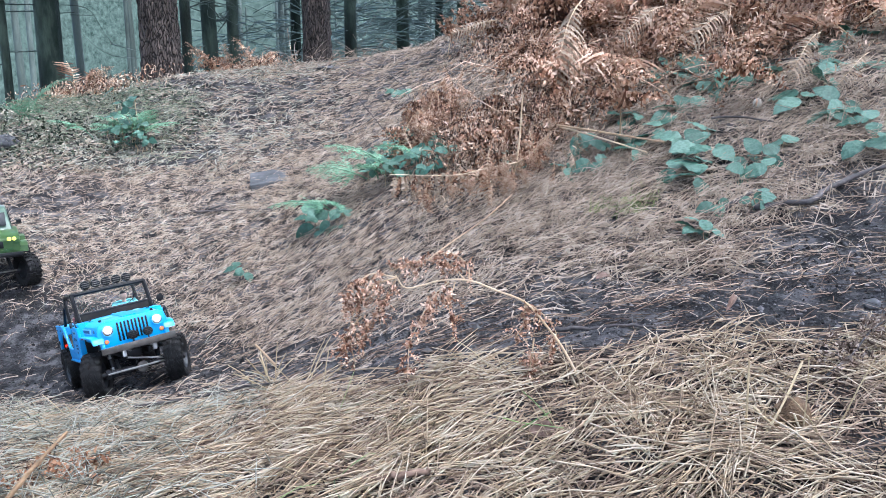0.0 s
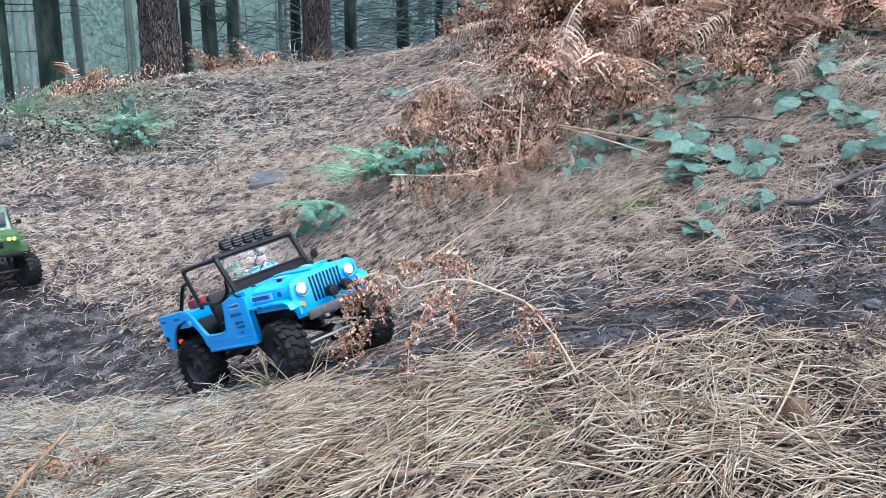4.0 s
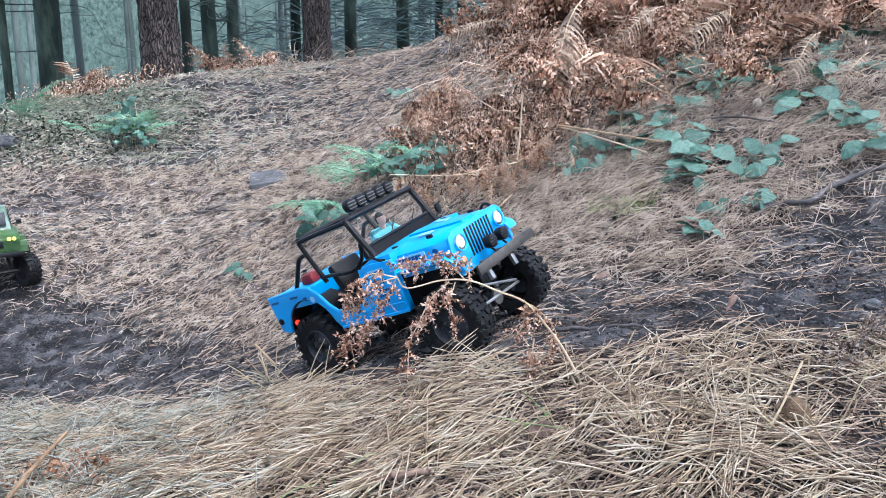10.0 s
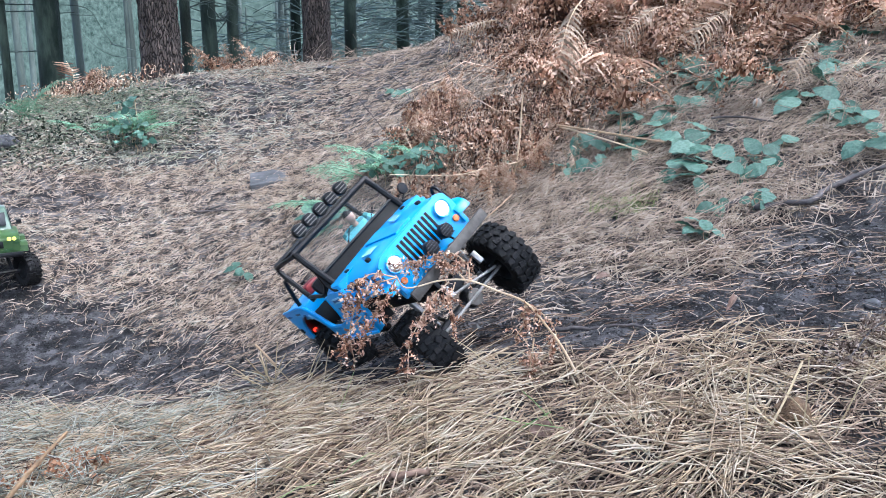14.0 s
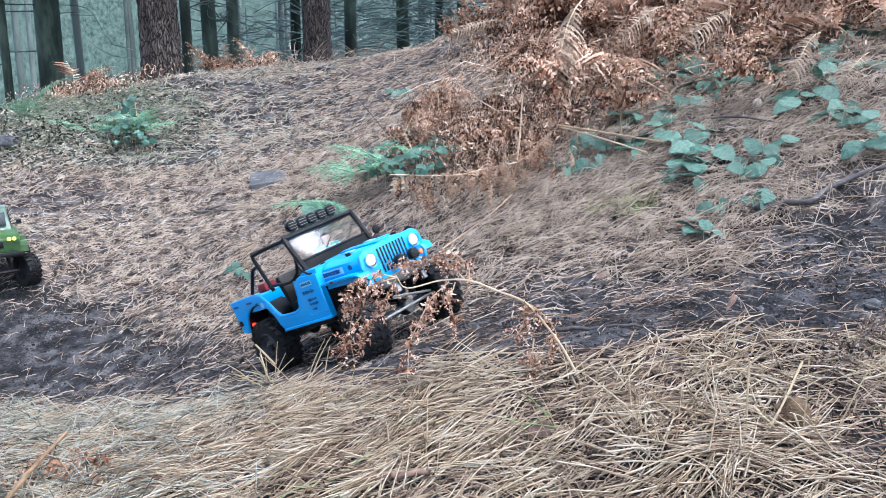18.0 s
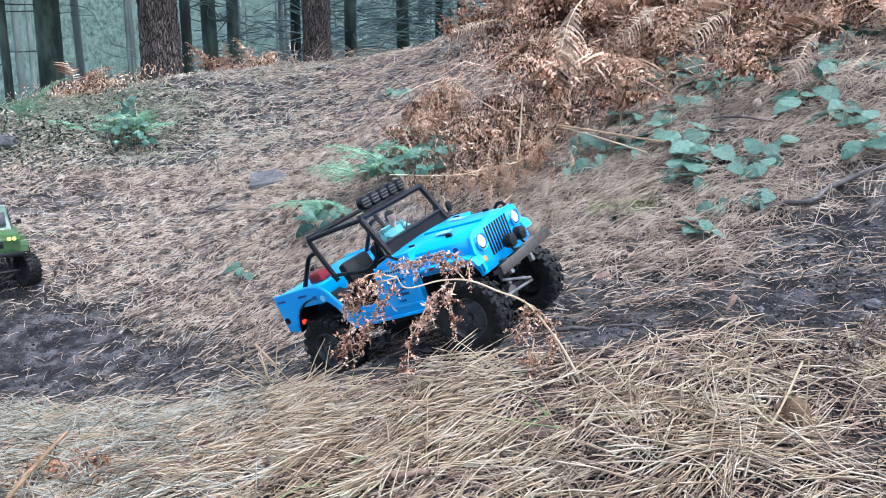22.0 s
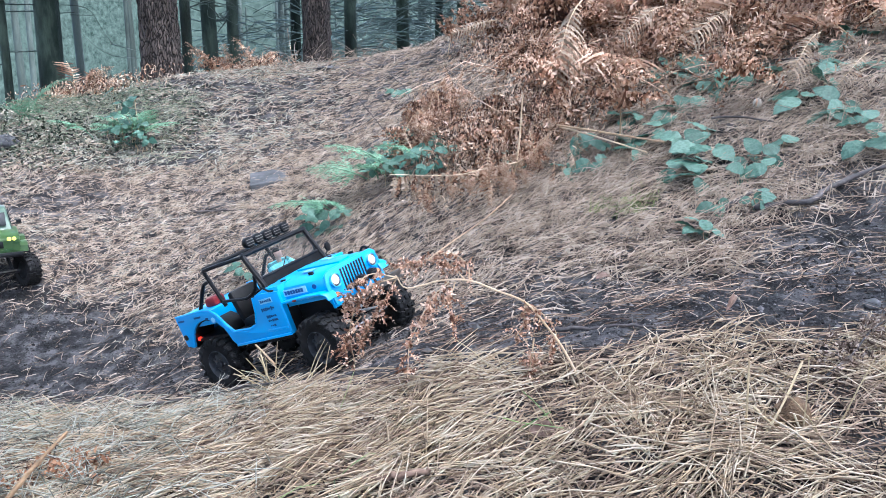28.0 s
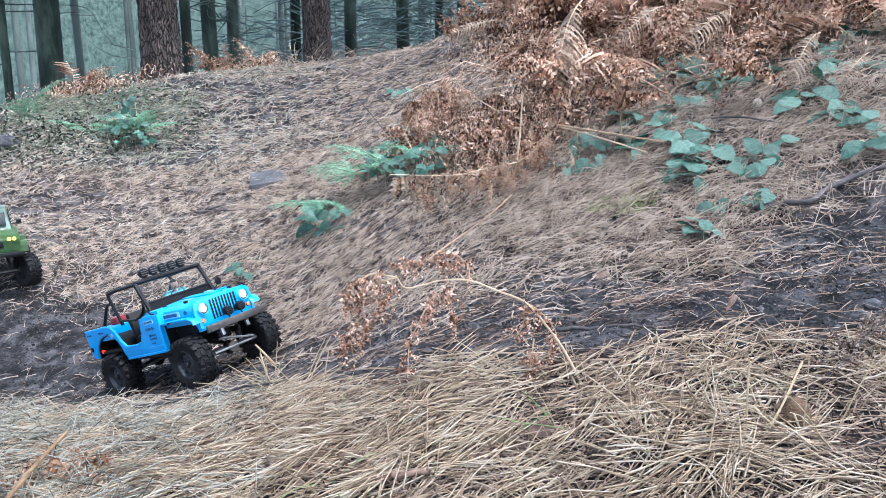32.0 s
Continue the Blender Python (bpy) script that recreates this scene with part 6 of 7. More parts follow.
# ---- the green toy truck waiting beside the track ----
def add_truck():
    car = tagged(new("toy_truck"), "green toy off-road truck with lit yellow lamps, parked on needles", "toy car")
    body = part("cab_body", slab([(-0.21, 0.10), (-0.21, 0.165), (0.03, 0.168), (0.05, 0.172), (0.175, 0.160), (0.186, 0.150), (0.186, 0.105), (0.172, 0.100), (0.165, 0.128), (0.10, 0.128), (0.088, 0.098), (-0.09, 0.098), (-0.10, 0.128), (-0.165, 0.128), (-0.175, 0.10)], -0.080, 0.080, bevel=0.004), M_GREEN, car, "mottled green body with darker patches")
    for k in range(7):
        part("camouflage_patch", box((0.018 + 0.006 * (k % 3), 0.001, 0.006), (-0.15 + 0.05 * k, 0.0808, 0.138 + 0.012 * (k % 2)), (0, 12 * (k % 3) - 10, 0)), M_DECALG, body)
        part("camouflage_patch", box((0.0015, 0.016 + 0.008 * (k % 3), 0.006), (0.1868, -0.07 + 0.023 * k, 0.140 - 0.010 * (k % 3)), (12 * (k % 3) - 10, 0, 0)), M_DECALG, body)
    roof_bm = slab([(-0.20, 0.165), (-0.19, 0.232), (-0.17, 0.240), (-0.01, 0.240), (0.012, 0.234), (0.052, 0.170)], -0.066, 0.066, bevel=0.006)
    for v in roof_bm.verts:
        v.co.y *= 1 - 2.2 * max(0.0, v.co.z - 0.17)
    roof = part("cab_roof", roof_bm, M_GREYG, car, "pale green roof and pillars")
    fw = box((0.003, 0.104, 0.046), (0.0360, 0, 0.2030), (0, -32, 0), 0.001)
    part("windscreen", fw, M_DARKGLASS, roof, "dark windscreen")
    for s in (-1, 1):
        part("side_window", box((0.075, 0.003, 0.042), (-0.045, s * 0.0617, 0.205), (s * 8, 0, 0), 0.002), M_DARKGLASS, roof)
        part("side_window", box((0.070, 0.003, 0.042), (-0.135, s * 0.0617, 0.205), (s * 8, 0, 0), 0.002), M_DARKGLASS, roof)
        m = part("door_mirror", box((0.006, 0.014, 0.012), (0.022, s * 0.086, 0.192), (0, 0, 0), 0.002), M_BLACK, car)
        part("mirror_arm", tube([(0.024, s * 0.066, 0.186), (0.022, s * 0.084, 0.190)], 0.0016, 6), M_BLACK, m)
        for dy in (0.0, 0.0125):
            part("lamp", disc(0.0056, 0.004, (0.1875, s * (0.066 - dy), 0.152), (0, 90, 0), 16, bevel=0.001), M_YLAMP, car, "round lit yellow lamp")
        part("wing", slab([(0.086, 0.108), (0.098, 0.134), (0.17, 0.134), (0.187, 0.112), (0.184, 0.130), (0.172, 0.139), (0.095, 0.139)], s * 0.078, s * 0.098, bevel=0.001), M_GREEN, car)
        part("wing", slab([(-0.18, 0.108), (-0.168, 0.134), (-0.10, 0.134), (-0.086, 0.108), (-0.092, 0.138), (-0.10, 0.139), (-0.172, 0.139)], s * 0.078, s * 0.098, bevel=0.001), M_GREEN, car)
        part("chassis_rail", box((0.36, 0.007, 0.014), (-0.01, s * 0.026, 0.088), (0, 0, 0), 0.001), M_BLACK, car)
    part("grille", box((0.003, 0.075, 0.020), (0.1865, 0, 0.137), (0, 0, 0), 0.001), M_BLACK, car)
    part("front_bumper", box((0.012, 0.165, 0.014), (0.196, 0, 0.107), (0, 0, 0), 0.003), M_BLACK, car)
    part("tow_shackle", tube([(0.204, 0.03 + 0.007 * math.sin(a), 0.094 - 0.008 * math.cos(a)) for a in [math.pi * k / 8 - math.pi / 2 - 1.2 for k in range(15)]], 0.0017, 6), M_ALU, car)
    for x in (0.132, -0.132):
        ax = part("axle", tube([(x, -0.072, 0.052), (x, 0.072, 0.052)], 0.006, 8), M_STEEL, car)
        part("steering_rod", tube([(x + 0.018, -0.062, 0.050), (x + 0.018, 0.062, 0.056)], 0.0026, 6), M_ALU, ax)
        for s in (-1, 1):
            w = add_wheel(car, x, s * 0.088, 0.052, s)
            w.rotation_euler = (0, 0.4 * s + x, 0.45 if x > 0 else 0)
            part("shock_absorber", tube([(x - 0.01, s * 0.05, 0.056), (x - 0.02, s * 0.04, 0.105)], 0.0045, 8), M_BLACK, car)
    return car


M_DARKGLASS = mat("dark_glass", [(0.004, 0.006, 0.009), (0.007, 0.010, 0.014), (0.012, 0.016, 0.02)], 0.45, 60, 0.0, spec=0.2)
M_DECALG = mat("dark_green_patch", [(0.01, 0.035, 0.008), (0.016, 0.05, 0.012), (0.022, 0.065, 0.016)], 0.5, 60, 0.02)
truck = add_truck()
turn = pose(0, 0, 0, 2, -4, -58)
wheel_at = turn @ Vector((0.132, 0.083, 0.0))
spot = put(-1.242, 2.07)
truck.matrix_basis = Matrix.Translation(spot - wheel_at + Vector((0, 0, 0.003))) @ turn


# ---- stones, sticks, leaves ----
def add_stone(x, y, size, label, seed, sink=0.3, mat_=None):
    bm = bmesh.new()
    bmesh.ops.create_icosphere(bm, subdivisions=3, radius=1)
    for v in bm.verts:
        k = 1 + 0.22 * noise.noise(v.co * 1.3 + Vector((seed, 0, 0))) + 0.08 * noise.noise(v.co * 4 + Vector((0, seed, 0)))
        v.co = Vector((v.co.x * size[0], v.co.y * size[1], v.co.z * size[2])) * k
    ob = tagged(link("stone", bm, mat_ or M_STONE), label, "stone")
    ob.location = put(x, y, size[2] * (1 - 2 * sink))
    ob.rotation_euler = (0, 0, seed)
    return ob


bm = slab([(-0.085, -0.03), (-0.088, 0.008), (-0.02, 0.022), (0.055, 0.018), (0.088, 0.004), (0.07, -0.03)], -0.055, 0.055, bevel=0.006)
for v in bm.verts:
    v.co.y *= 1 - 0.35 * (v.co.x > 0.03)
    v.co += Vector((0, 0, 0.004 * noise.noise(v.co * 40) + 0.16 * v.co.y))
flat = tagged(link("stone_slab", bm, M_STONE), "flat angular grey stone bedded in the straw", "stone")
flat.location = put(-0.635, 2.76, -0.010)
flat.rotation_euler = (0.12, 0, 0.25)
flat.scale = (1.25, 1.35, 1.1)
add_stone(-0.69, 4.53, (0.13, 0.09, 0.02), "flat grey stone bedded in the path", 2, 0.4)
add_stone(0.728, 1.68, (0.011, 0.01, 0.014), "small pale pebble on the bank", 4, 0.0, mat("pale_pebble", [(0.26, 0.23, 0.19), (0.34, 0.31, 0.26), (0.42, 0.39, 0.34)], 0.8, 60, 0.2))
add_stone(-2.05, 3.15, (0.06, 0.05, 0.03), "blue-grey stone by the ferns", 6, 0.2)


def add_stick(path, r0, r1, label, material):
    rnd = random.Random(int(abs(path[0][0]) * 1000))
    pts = bend(path, 5)
    pts = [p + Vector((rnd.gauss(0, 0.0012), rnd.gauss(0, 0.0012), rnd.gauss(0, 0.0012))) for p in pts]
    bm = tube(pts, r0, 12, ends=r1)
    for v in bm.verts:
        v.co += v.normal * r0 * 0.18 * noise.noise(v.co * 160) if v.normal.length else Vector()
    return tagged(link("stick", bm, material), label, "stick")


M_DARKSTICK = mat("dark_stick", [(0.03, 0.026, 0.026), (0.065, 0.058, 0.056), (0.12, 0.105, 0.10)], 0.85, 120, 0.4)


def over(rows, dz):
    return [put(x, y, dz) for x, y in rows]


add_stick(over([(0.559, 1.265), (0.597, 1.250), (0.636, 1.230), (0.695, 1.270), (0.740, 1.280), (0.786, 1.265)], 0.014), 0.0056, 0.0042, "dark dead branch lying along the bank", M_DARKSTICK)
add_stick(over([(0.500, 1.285), (0.540, 1.305), (0.582, 1.335), (0.605, 1.335)], 0.012), 0.0055, 0.0025, "short dark broken branch on the bank", M_DARKSTICK)
add_stick(over([(-0.075, 0.612), (-0.05, 0.606), (-0.03, 0.602), (-0.012, 0.603)], 0.014), 0.0040, 0.0026, "short brown stick in the straw", mat("brown_stick", [(0.08, 0.05, 0.035), (0.16, 0.105, 0.075), (0.25, 0.17, 0.125)], 0.85, 120, 0.4))
add_stick(over([(-0.47, 1.02), (-0.40, 1.0), (-0.33, 0.985), (-0.22, 0.97)], 0.022), 0.003, 0.0015, "thin dark twig across the straw", M_DARKSTICK)
add_stick(over([(0.14, 0.905), (0.19, 0.895), (0.235, 0.875), (0.27, 0.87)], 0.004), 0.0035, 0.0015, "dark bent twig on the track", M_DARKSTICK)
dry_stem([(-0.292, 1.060, 0.252), (-0.272, 1.040, 0.243), (-0.251, 1.015, 0.235)], 0.0024, 0.0026, "broken tan stalk sticking out of straw", M_STEM)
add_stick(over([(0.33, 0.88), (0.345, 0.885), (0.36, 0.892)], 0.004), 0.0022, 0.0012, "small dark twig on the track", M_DARKSTICK)
add_stick(over([(-0.9, 2.55), (-0.75, 2.5), (-0.6, 2.42)], 0.012), 0.004, 0.002, "thin dark twig on the needles", M_DARKSTICK)
for k, (x, y, dx, dz) in enumerate(((-0.19, 0.92, 0.03, 0.075), (-0.175, 0.93, 0.06, 0.045), (-0.20, 0.94, -0.05, 0.05), (-0.16, 0.90, 0.01, 0.06), (-0.21, 0.9, -0.07, 0.035), (0.06, 0.80, -0.05, 0.04), (0.335, 0.62, 0.002, 0.085), (0.37, 0.63, 0.035, 0.08), (0.36, 0.62, -0.05, 0.06), (-0.50, 0.95, -0.04, 0.05), (-0.55, 1.0, -0.05, 0.05))):
    p = put(x, y, 0.0)
    dry_stem([p, p + Vector((dx * 0.5, 0, dz * 0.6)), p + Vector((dx, 0.005, dz))], 0.0012, 0.0006, "single dry grass stalk standing up from the straw", M_STRAWSTEM)

# curled dead leaves and the papery ball in the straw
def add_leaf(x, y, L, turn, label, material, dz=0.012):
    vs, fs = [], []
    n = 11
    for i in range(n):
        t = i / (n - 1)
        w = 0.26 * math.sin(math.pi * t ** 0.8) ** 0.9 + 0.006 + (0.02 if i % 2 else 0)
        for s in (-1, -0.5, 0, 0.5, 1):
            vs.append(((t - 0.5) * L, s * w * L, (0.5 * s * s * w + 0.14 * math.sin(t * 3)) * L))
    for i in range(n - 1):
        for k in range(4):
            a = i * 5 + k
            fs.append((a, a + 1, a + 6, a + 5))
    ob = tagged(raw("dead_leaf", vs, fs, material), label, "leaf")
    md = ob.modifiers.new("thick", "SOLIDIFY")
    md.thickness = 0.0006
    ob.location = put(x, y, dz)
    ob.rotation_euler = [radians(a) for a in turn]
    return ob


M_DEADLEAF = mat("dead_leaf", [(0.10, 0.06, 0.045), (0.2, 0.135, 0.105), (0.3, 0.22, 0.175)], 0.75, 120, 0.3, thin=0.15)
add_leaf(0.378, 0.905, 0.03, (25, -25, 50), "curled brown dead leaf on the track", M_DEADLEAF).scale = (1.15, 0.5, 1.4)
add_leaf(0.60, 0.80, 0.045, (20, 10, 100), "curled dark brown dead leaf in straw", M_DEADLEAF, 0.03)
add_leaf(0.26, 1.12, 0.03, (15, 0, 20), "small pale dead leaf on the bank", M_DEADLEAF)
add_leaf(0.10, 0.66, 0.03, (60, 0, 10), "dark dead leaf tucked in straw", M_DEADLEAF, 0.008)
M_PAPER = mat("papery_husk", [(0.05, 0.028, 0.016), (0.15, 0.095, 0.052), (0.27, 0.19, 0.11)], 0.8, 110, 1.0, dist=0.006)
bm = bmesh.new()
lobes = 26
rings = []
for i in range(9):
    t = i / 8
    w, z = math.sin(t * 1.75) ** 0.8, math.cos(t * 1.75)
    ring = []
    for k in range(lobes):
        g = 2 * math.pi * k / lobes
        f = 1 + (0.10 * math.sin(5 * g + 1.1 * t) + 0.05 * math.sin(11 * g)) * t + 0.10 * noise.noise(Vector((math.cos(g), math.sin(g), t * 2)))
        ring.append(bm.verts.new((0.0165 * w * f * math.cos(g), 0.0150 * w * f * math.sin(g), 0.0185 * z + 0.002 * t * math.sin(5 * g))))
    rings.append(ring)
for p, q in zip(rings[1:], rings[2:]):
    for k in range(lobes):
        bm.faces.new((p[k], q[k], q[(k + 1) % lobes], p[(k + 1) % lobes]))
bm.faces.new(rings[1])
for v in rings[0]:
    bm.verts.remove(v)
bmesh.ops.recalc_face_normals(bm, faces=bm.faces)
ball = tagged(link("puffball", bm, M_PAPER), "torn tan papery puffball sunk in the straw", "fungus")
ball.modifiers.new("thick", "SOLIDIFY").thickness = 0.0011
ball.location = (0.3364, 0.645, 0.3175)
ball.rotation_euler = (0.45, 0.35, 0.2)
part("stalk", tube(bend([(-0.004, 0, -0.001), (-0.010, -0.004, -0.012), (-0.015, -0.004, -0.026)], 4), 0.0075, 9, ends=0.0095), M_PAPER, ball)
# dark disc that stands for the shade inside the torn cap
part("cavity_fill", disc(0.0135, 0.004, (0, 0, -0.002), n=18, r2=0.010), mat("cavity_shade", [(0.012, 0.008, 0.006), (0.03, 0.02, 0.013), (0.06, 0.042, 0.028)], 0.95, 120, 0.6), ball)
for path in (((0.2958, 0.655, 0.3693), (0.2905, 0.640, 0.3282), (0.2851, 0.625, 0.285)), ((0.3499, 0.660, 0.3663), (0.3166, 0.628, 0.3313), (0.2843, 0.612, 0.290)), ((0.3004, 0.650, 0.3251), (0.3257, 0.615, 0.2990), (0.3526, 0.593, 0.264)), ((0.3294, 0.628, 0.3267), (0.3355, 0.618, 0.3065), (0.3441, 0.608, 0.282))):
    dry_stem(path, 0.0016, 0.0014, "single dry grass stalk leaning over the straw", M_STRAWSTEM)["group"] = "straw stalks"


# a fan of stiff straw at the edge of the track
rnd = random.Random(55)
for k in range(17):
    p = put(-0.250 + rnd.gauss(0, 0.022), 1.020 + rnd.gauss(0, 0.015), 0.0)
    d = Vector((rnd.gauss(-0.15, 0.6), rnd.gauss(0, 0.3), rnd.uniform(0.25, 1.0))).normalized() * rnd.uniform(0.04, 0.085)
    dry_stem([p, p + d * 0.55 + Vector((0, 0, 0.004)), p + d], 0.0014, 0.0008, "stiff dry straw stalk standing at the edge of the track", M_STRAWSTEM)["group"] = "straw stalks"
# canes of the brambles
for path in (((-0.310, 2.70, 0.665), (-0.255, 2.65, 0.600), (-0.186, 2.60, 0.525)), ((-0.247, 3.3, 0.80), (-0.163, 3.2, 0.72), (-0.13, 3.1, 0.64)), ((0.60, 1.62, 0.60), (0.66, 1.58, 0.60), (0.75, 1.57, 0.585)), ((0.84, 1.86, 0.745), (0.92, 1.8, 0.74), (1.02, 1.78, 0.715))):
    add_stick([Vector(q) for q in path], 0.0022, 0.0014, "thin dark bramble cane", M_DARKSTICK)
# a grey withered plant in the straw
M_GREYLEAF = mat("grey_dead_leaf", [(0.03, 0.019, 0.013), (0.10, 0.067, 0.050), (0.20, 0.148, 0.115), (0.32, 0.26, 0.215)], 0.8, 90, 0.3, island=0.9, thin=0.15)
rnd = random.Random(47)
wither = tagged(link("withered_plant", tube(bend([put(0.40, 0.705, 0.012), put(0.44, 0.73, 0.022), put(0.475, 0.76, 0.03), put(0.52, 0.79, 0.035)], 4), 0.0016, 6, ends=0.0007), M_DARKSTICK), "withered plant with curled grey-brown leaves lying on straw", "plant")
for k in range(46):
    t = rnd.random()
    p = put(0.40 + 0.12 * t + rnd.gauss(0, 0.008), 0.705 + 0.085 * t + rnd.gauss(0, 0.010), 0.014 + rnd.uniform(0, 0.022))
    d = Vector((rnd.gauss(0, 1), rnd.gauss(-0.2, 0.6), rnd.gauss(0.1, 0.5))).normalized() * rnd.uniform(0.008, 0.02)
    vs, fs = leaflet_rows([p, p + d * 0.6 + Vector((0, 0, 0.003)), p + d], rnd, 0.0062, 6, 1.2, 0.1, 0.45)
    raw("leaf_spray", [tuple(v) for v in vs], fs, M_GREYLEAF, wither)["kind"] = "stuff"
M_SOILSTONE = mat("soil_stained_stone", [(0.03, 0.03, 0.034), (0.06, 0.061, 0.066), (0.11, 0.112, 0.118)], 0.95, 110, 0.9, dist=0.004)
add_stone(0.5586, 0.895, (0.014, 0.010, 0.007), "small pale grey stone at the straw's edge", 7, 0.1)
add_stone(-1.95, 3.2, (0.07, 0.05, 0.035), "dark blue-grey stone among undergrowth", 8, 0.2, M_SOILSTONE)
add_stone(-2.05, 3.12, (0.05, 0.05, 0.03), "dark grey stone among undergrowth", 9, 0.2, M_SOILSTONE)


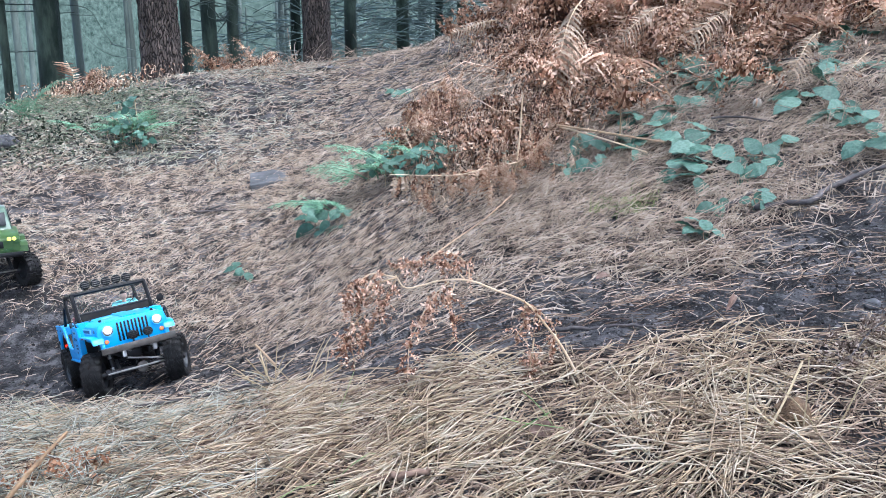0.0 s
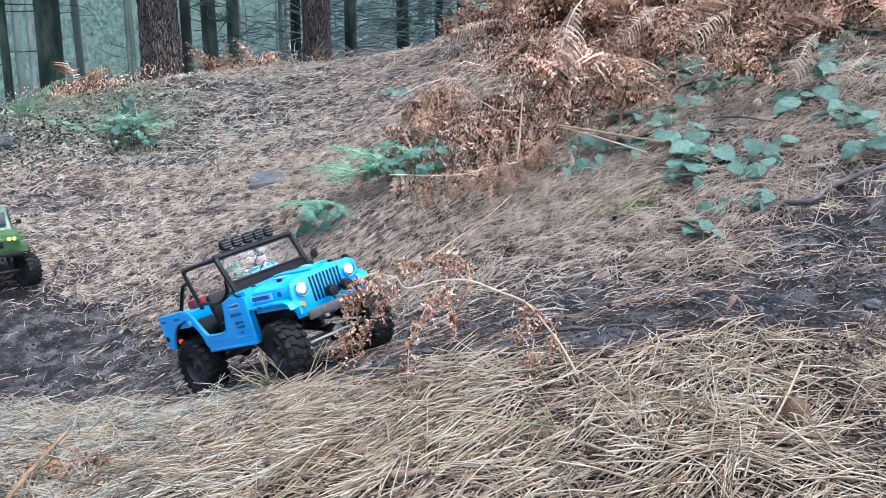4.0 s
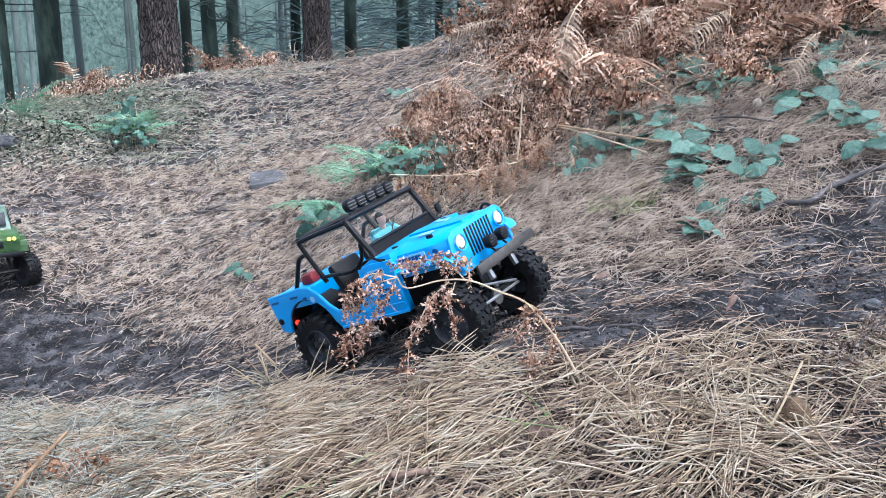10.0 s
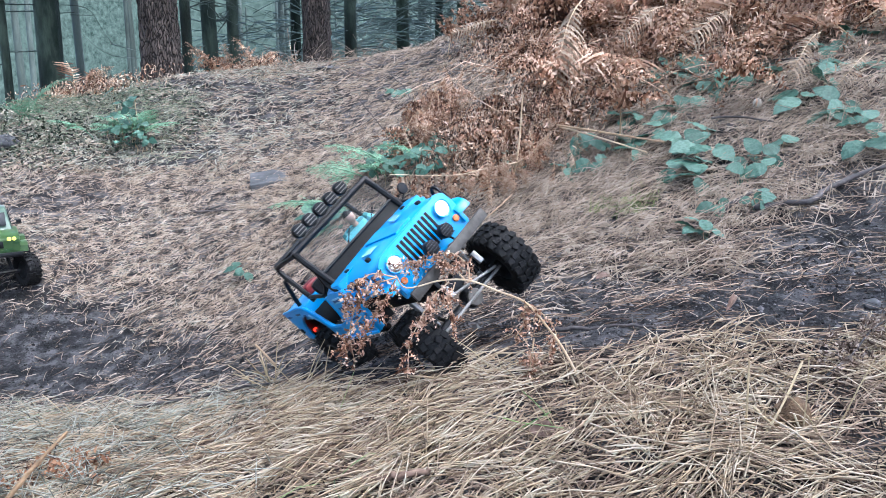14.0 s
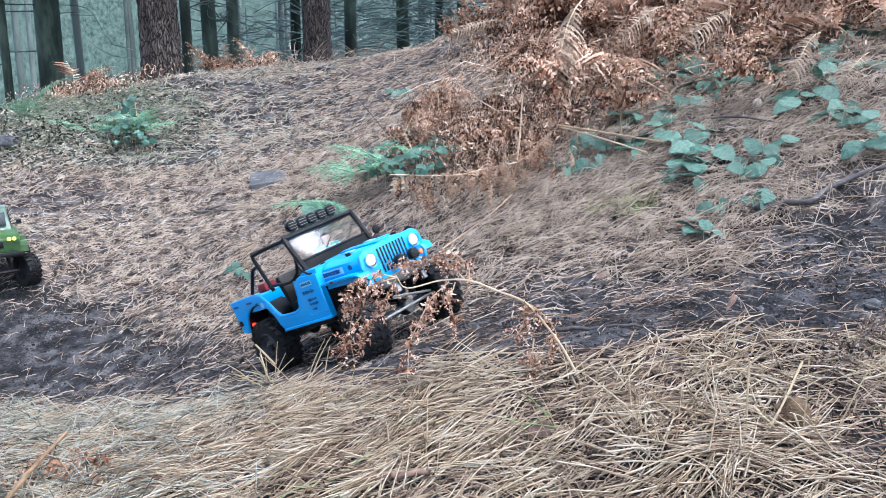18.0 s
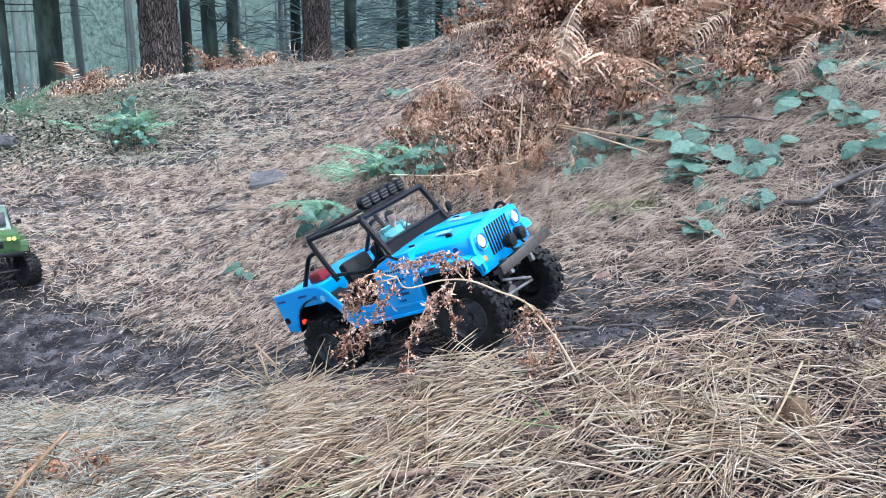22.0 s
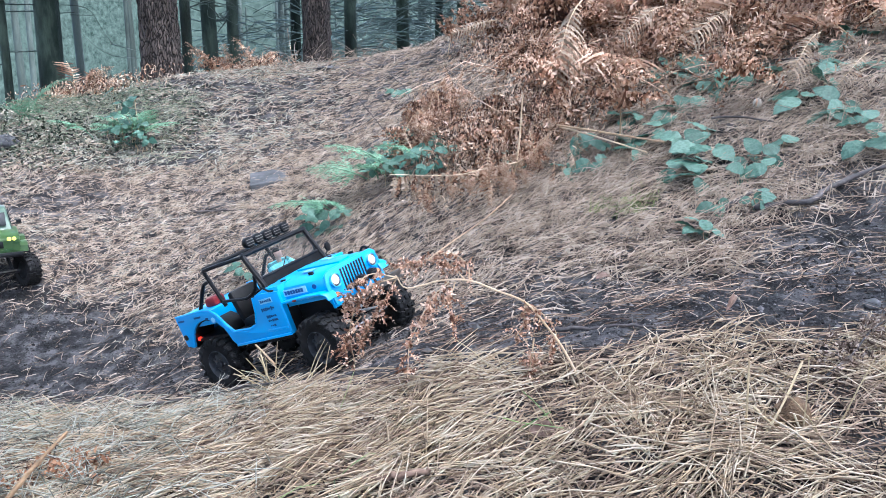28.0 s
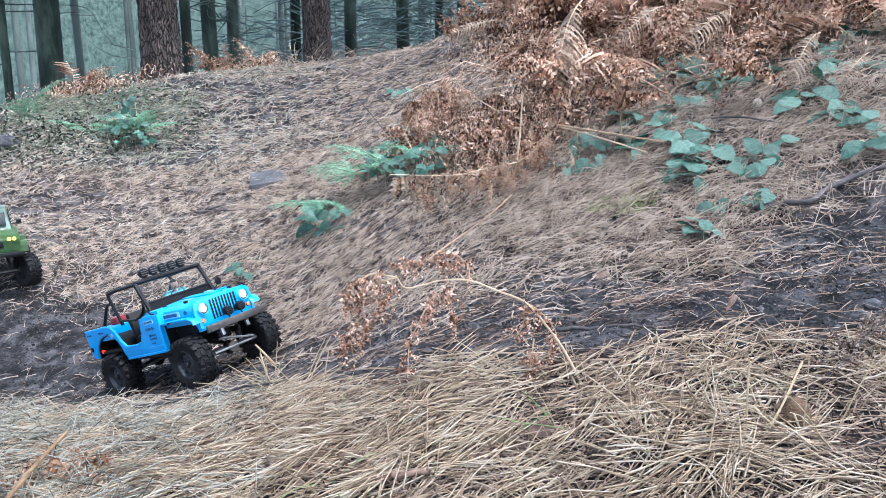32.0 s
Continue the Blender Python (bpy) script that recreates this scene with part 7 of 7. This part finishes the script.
def motions():
    """Keys the jeep, its axles and its wheels. Each row: seconds, place, turn, steering, front axle lift and roll, rear axle lift and roll, wheel spin."""
    rows = [
        (0, -0.711, 1.527, 0.012, 5.1, -11.1, -52.7, -25, 1.1, -0.9, -0.9, 0.6, 0),
        (0.2, -0.647, 1.447, 0.029, 6.7, -10.9, -49.6, -18, 10.8, -5.4, -0.2, -1.0, 119),
        (0.5, -0.564, 1.382, 0.060, 4.2, -17.0, -47.4, -5, 2.2, -2.8, 3.4, 0.4, 243),
        (1, -0.429, 1.278, 0.111, 8.7, -14.0, -47.1, -8, 0.9, -5.0, -3.9, -0.2, 444),
        (1.5, -0.401, 1.221, 0.127, 6.0, -10.4, -55.2, -15, 10.7, -1.4, -6.5, 1.3, 518),
        (2, -0.411, 1.213, 0.119, 0.6, -14.6, -39.0, 4, 6.4, -1.0, 0.2, -0.3, 513),
        (2.5, -0.402, 1.213, 0.123, 3.4, -14.7, -40.1, -5, 5.8, -1.8, -0.1, -1.3, 522),
        (3, -0.360, 1.185, 0.141, 4.0, -12.9, -40.3, 3, 5.8, -1.2, -1.8, -2.2, 583),
        (3.5, -0.317, 1.154, 0.159, 6.8, -13.7, -39.3, -10, 9.5, -2.5, -3.6, -2.4, 646),
        (5.5, -0.093, 1.142, 0.237, 11.5, -20.7, -45.9, -25, -6.4, 0.5, 1.4, 1.4, 855),
        (6, -0.149, 1.203, 0.212, 12.6, -17.4, -45.6, -20, 5.0, -3.3, -1.6, 0.2, 755),
        (6.5, -0.165, 1.213, 0.203, 13.1, -16.6, -47.4, -20, 8.1, -4.1, -2.2, 0.7, 732),
        (7, -0.120, 1.128, 0.227, 18.1, -17.9, -54.6, -20, -2.0, -2.1, 3.7, -2.1, 845),
        (7.5, -0.136, 0.988, 0.261, 23.7, -22.6, -63.5, -5, -1.4, -4.8, 3.6, -7.2, 985),
        (8, -0.105, 0.979, 0.254, 7.0, -20.2, -39.6, -2, -2.8, -4.6, 1.6, -1.7, 1013),
        (8.5, -0.073, 1.022, 0.257, 10.3, -21.5, -33.3, -15, -6.4, -3.3, 4.3, -3.8, 1018),
        (9, -0.038, 0.997, 0.270, 15.4, -16.1, -44.2, -25, -3.1, 0.2, 1.3, -4.4, 1069),
        (9.5, -0.023, 1.008, 0.271, 14.8, -18.0, -41.6, -20, -0.4, -1.9, 2.8, -3.5, 1074),
        (10, -0.015, 1.032, 0.273, 13.3, -19.0, -38.5, 4, -5.0, -3.2, 2.3, -2.8, 1065),
        (10.5, -0.014, 1.020, 0.273, 13.1, -18.4, -39.2, -20, -3.3, -1.9, 0.6, -1.8, 1075),
        (11, -0.020, 1.008, 0.270, 14.4, -17.6, -42.2, -25, -5.7, 0.5, 3.2, -3.0, 1078),
        (12, -0.021, 0.998, 0.272, 15.2, -18.4, -43.6, -20, -3.8, -1.5, 3.8, -3.3, 1085),
        (12.5, -0.022, 1.001, 0.271, 14.0, -18.1, -42.0, -20, -0.5, -2.4, 3.7, -3.3, 1081),
        (13, -0.021, 1.016, 0.272, 14.2, -19.5, -38.1, 22, -3.4, -4.0, 5.0, -4.3, 1072),
        (13.5, 0.014, 1.028, 0.281, 12.4, -18.2, -39.3, -25, -1.6, -4.4, 0.7, -1.2, 1097),
        (13.8, 0.006, 1.001, 0.288, 24.9, -13.9, -56.3, -22, 2.1, -2.9, -3.5, 1.7, 1119),
        (14, -0.009, 0.990, 0.308, 40.0, -18.8, -60.7, -8, -18.5, -1.8, -0.0, -0.0, 1128),
        (14.2, -0.030, 1.019, 0.279, 24.2, -20.0, -45.9, -5, -9.5, -3.0, 13.8, -8.5, 1079),
        (14.5, -0.013, 1.036, 0.271, 10.1, -18.9, -37.1, -25, -2.9, -3.2, 0.8, -0.4, 1079),
        (16.5, -0.001, 1.071, 0.277, 11.5, -17.9, -41.5, -32, -4.6, -3.7, -1.3, -0.8, 1066),
        (17, 0.003, 1.076, 0.275, 11.3, -18.2, -40.0, 10, -1.3, -5.4, -1.3, -0.2, 1065),
        (17.5, -0.044, 1.112, 0.258, 8.7, -20.4, -38.6, -12, -8.2, -2.1, -0.3, 1.3, 995),
        (18, -0.135, 1.183, 0.217, 12.2, -19.2, -43.6, -15, -1.5, -0.7, 2.5, -0.8, 855),
        (18.5, -0.168, 1.213, 0.203, 12.8, -16.0, -44.2, -5, 4.1, -1.6, -1.1, -1.3, 802),
        (19, -0.186, 1.221, 0.196, 13.0, -15.4, -45.5, -28, 5.9, -2.2, 0.4, -2.3, 779),
        (19.5, -0.176, 1.147, 0.209, 18.0, -15.1, -56.6, -30, -0.0, -8.6, -1.5, -1.2, 858),
        (20, -0.142, 1.057, 0.236, 19.7, -22.5, -55.0, 22, -4.9, -4.5, 5.7, -3.5, 968),
        (20.5, -0.071, 1.041, 0.253, 13.0, -20.1, -41.3, -15, -5.3, -2.8, 4.7, -2.7, 1044),
        (21, -0.076, 1.006, 0.260, 15.2, -19.9, -50.7, -20, -4.3, -5.2, 6.6, -4.0, 1072),
        (21.5, -0.015, 1.020, 0.273, 10.2, -19.2, -35.9, -25, -2.8, -5.1, -0.5, -0.1, 1122),
        (22, 0.002, 1.021, 0.277, 12.9, -18.1, -35.4, 4, 0.5, -6.2, -1.0, -1.4, 1138),
        (22.5, 0.014, 1.003, 0.282, 18.0, -16.4, -44.9, -10, -1.6, -7.1, -1.4, -2.0, 1162),
        (23, 0.003, 0.995, 0.280, 20.3, -14.9, -51.9, -20, -3.2, -4.5, -1.9, -2.1, 1161),
        (23.5, 0.019, 1.048, 0.280, 8.0, -18.9, -32.7, -5, 2.3, -5.2, -1.5, 1.3, 1144),
        (24, 0.013, 1.055, 0.276, 7.2, -19.1, -30.8, 5, -0.0, -5.1, -2.7, 2.3, 1134),
        (24.5, -0.041, 1.113, 0.255, 4.9, -19.9, -25.8, 0, -7.4, -3.1, -4.7, 3.3, 1046),
        (25, -0.111, 1.125, 0.234, 9.4, -21.4, -30.2, 4, -4.4, -1.4, 3.7, -3.1, 967),
        (25.5, -0.166, 1.162, 0.209, 9.7, -18.8, -31.3, -5, 5.3, -3.6, -1.9, -1.0, 885),
        (27.5, -0.271, 1.240, 0.161, 12.2, -13.0, -39.3, -20, 11.6, -2.5, -5.0, -1.1, 727),
        (28, -0.226, 1.210, 0.181, 10.0, -16.7, -33.4, -5, 2.8, 0.2, -2.7, -0.8, 793),
        (29, -0.212, 1.225, 0.184, 9.1, -16.9, -30.6, -15, 6.6, -1.9, -4.3, 0.2, 799),
        (30, -0.275, 1.270, 0.158, 4.2, -15.3, -26.4, 8, 7.4, 0.5, -2.8, -0.6, 707),
        (30.5, -0.336, 1.341, 0.131, 3.0, -15.0, -23.1, 0, 9.2, -0.4, -4.5, 0.4, 606),
        (31, -0.404, 1.374, 0.111, 5.4, -18.9, -26.3, 4, -1.1, -2.0, -3.3, 0.6, 516),
        (31.5, -0.485, 1.413, 0.077, 5.2, -17.0, -33.2, 0, 1.3, -2.2, 0.4, 0.5, 408),
        (32, -0.515, 1.416, 0.072, 5.0, -15.9, -34.8, 0, 0.2, -0.5, -4.5, 1.5, 377),
    ]
    walk(jeep, [(r[0], pose(*r[1:7])) for r in rows])
    walk(axle_f, [(r[0], pose(0.1255, 0, 0.0455 + r[8] / 1000, r[9], 0, 0)) for r in rows])
    walk(axle_r, [(r[0], pose(-0.1335, 0, 0.0455 + r[10] / 1000, r[11], 0, 0)) for r in rows])
    dense = [rows[0]]
    for a, b in zip(rows, rows[1:]):
        n = max(1, math.ceil(abs(b[12] - a[12]) / 60))
        dense += [tuple(p + (q - p) * k / n for p, q in zip(a, b)) for k in range(1, n + 1)]
    for w, x, s in zip(jeep_wheels, (0.1255, 0.1255, -0.1335, -0.1335), (-1, 1, -1, 1)):
        keys = []
        for r in dense:
            lift, roll, steer = (r[8], r[9], r[7]) if x > 0 else (r[10], r[11], 0)
            hub = pose(x, 0, 0.0455 + lift / 1000, roll, 0, 0) @ pose(0, s * 0.057, 0, 0, 0, steer) @ pose(0, s * 0.0235, 0, 0, r[12], 0)
            keys.append((r[0], hub))
        walk(w, keys)


motions()
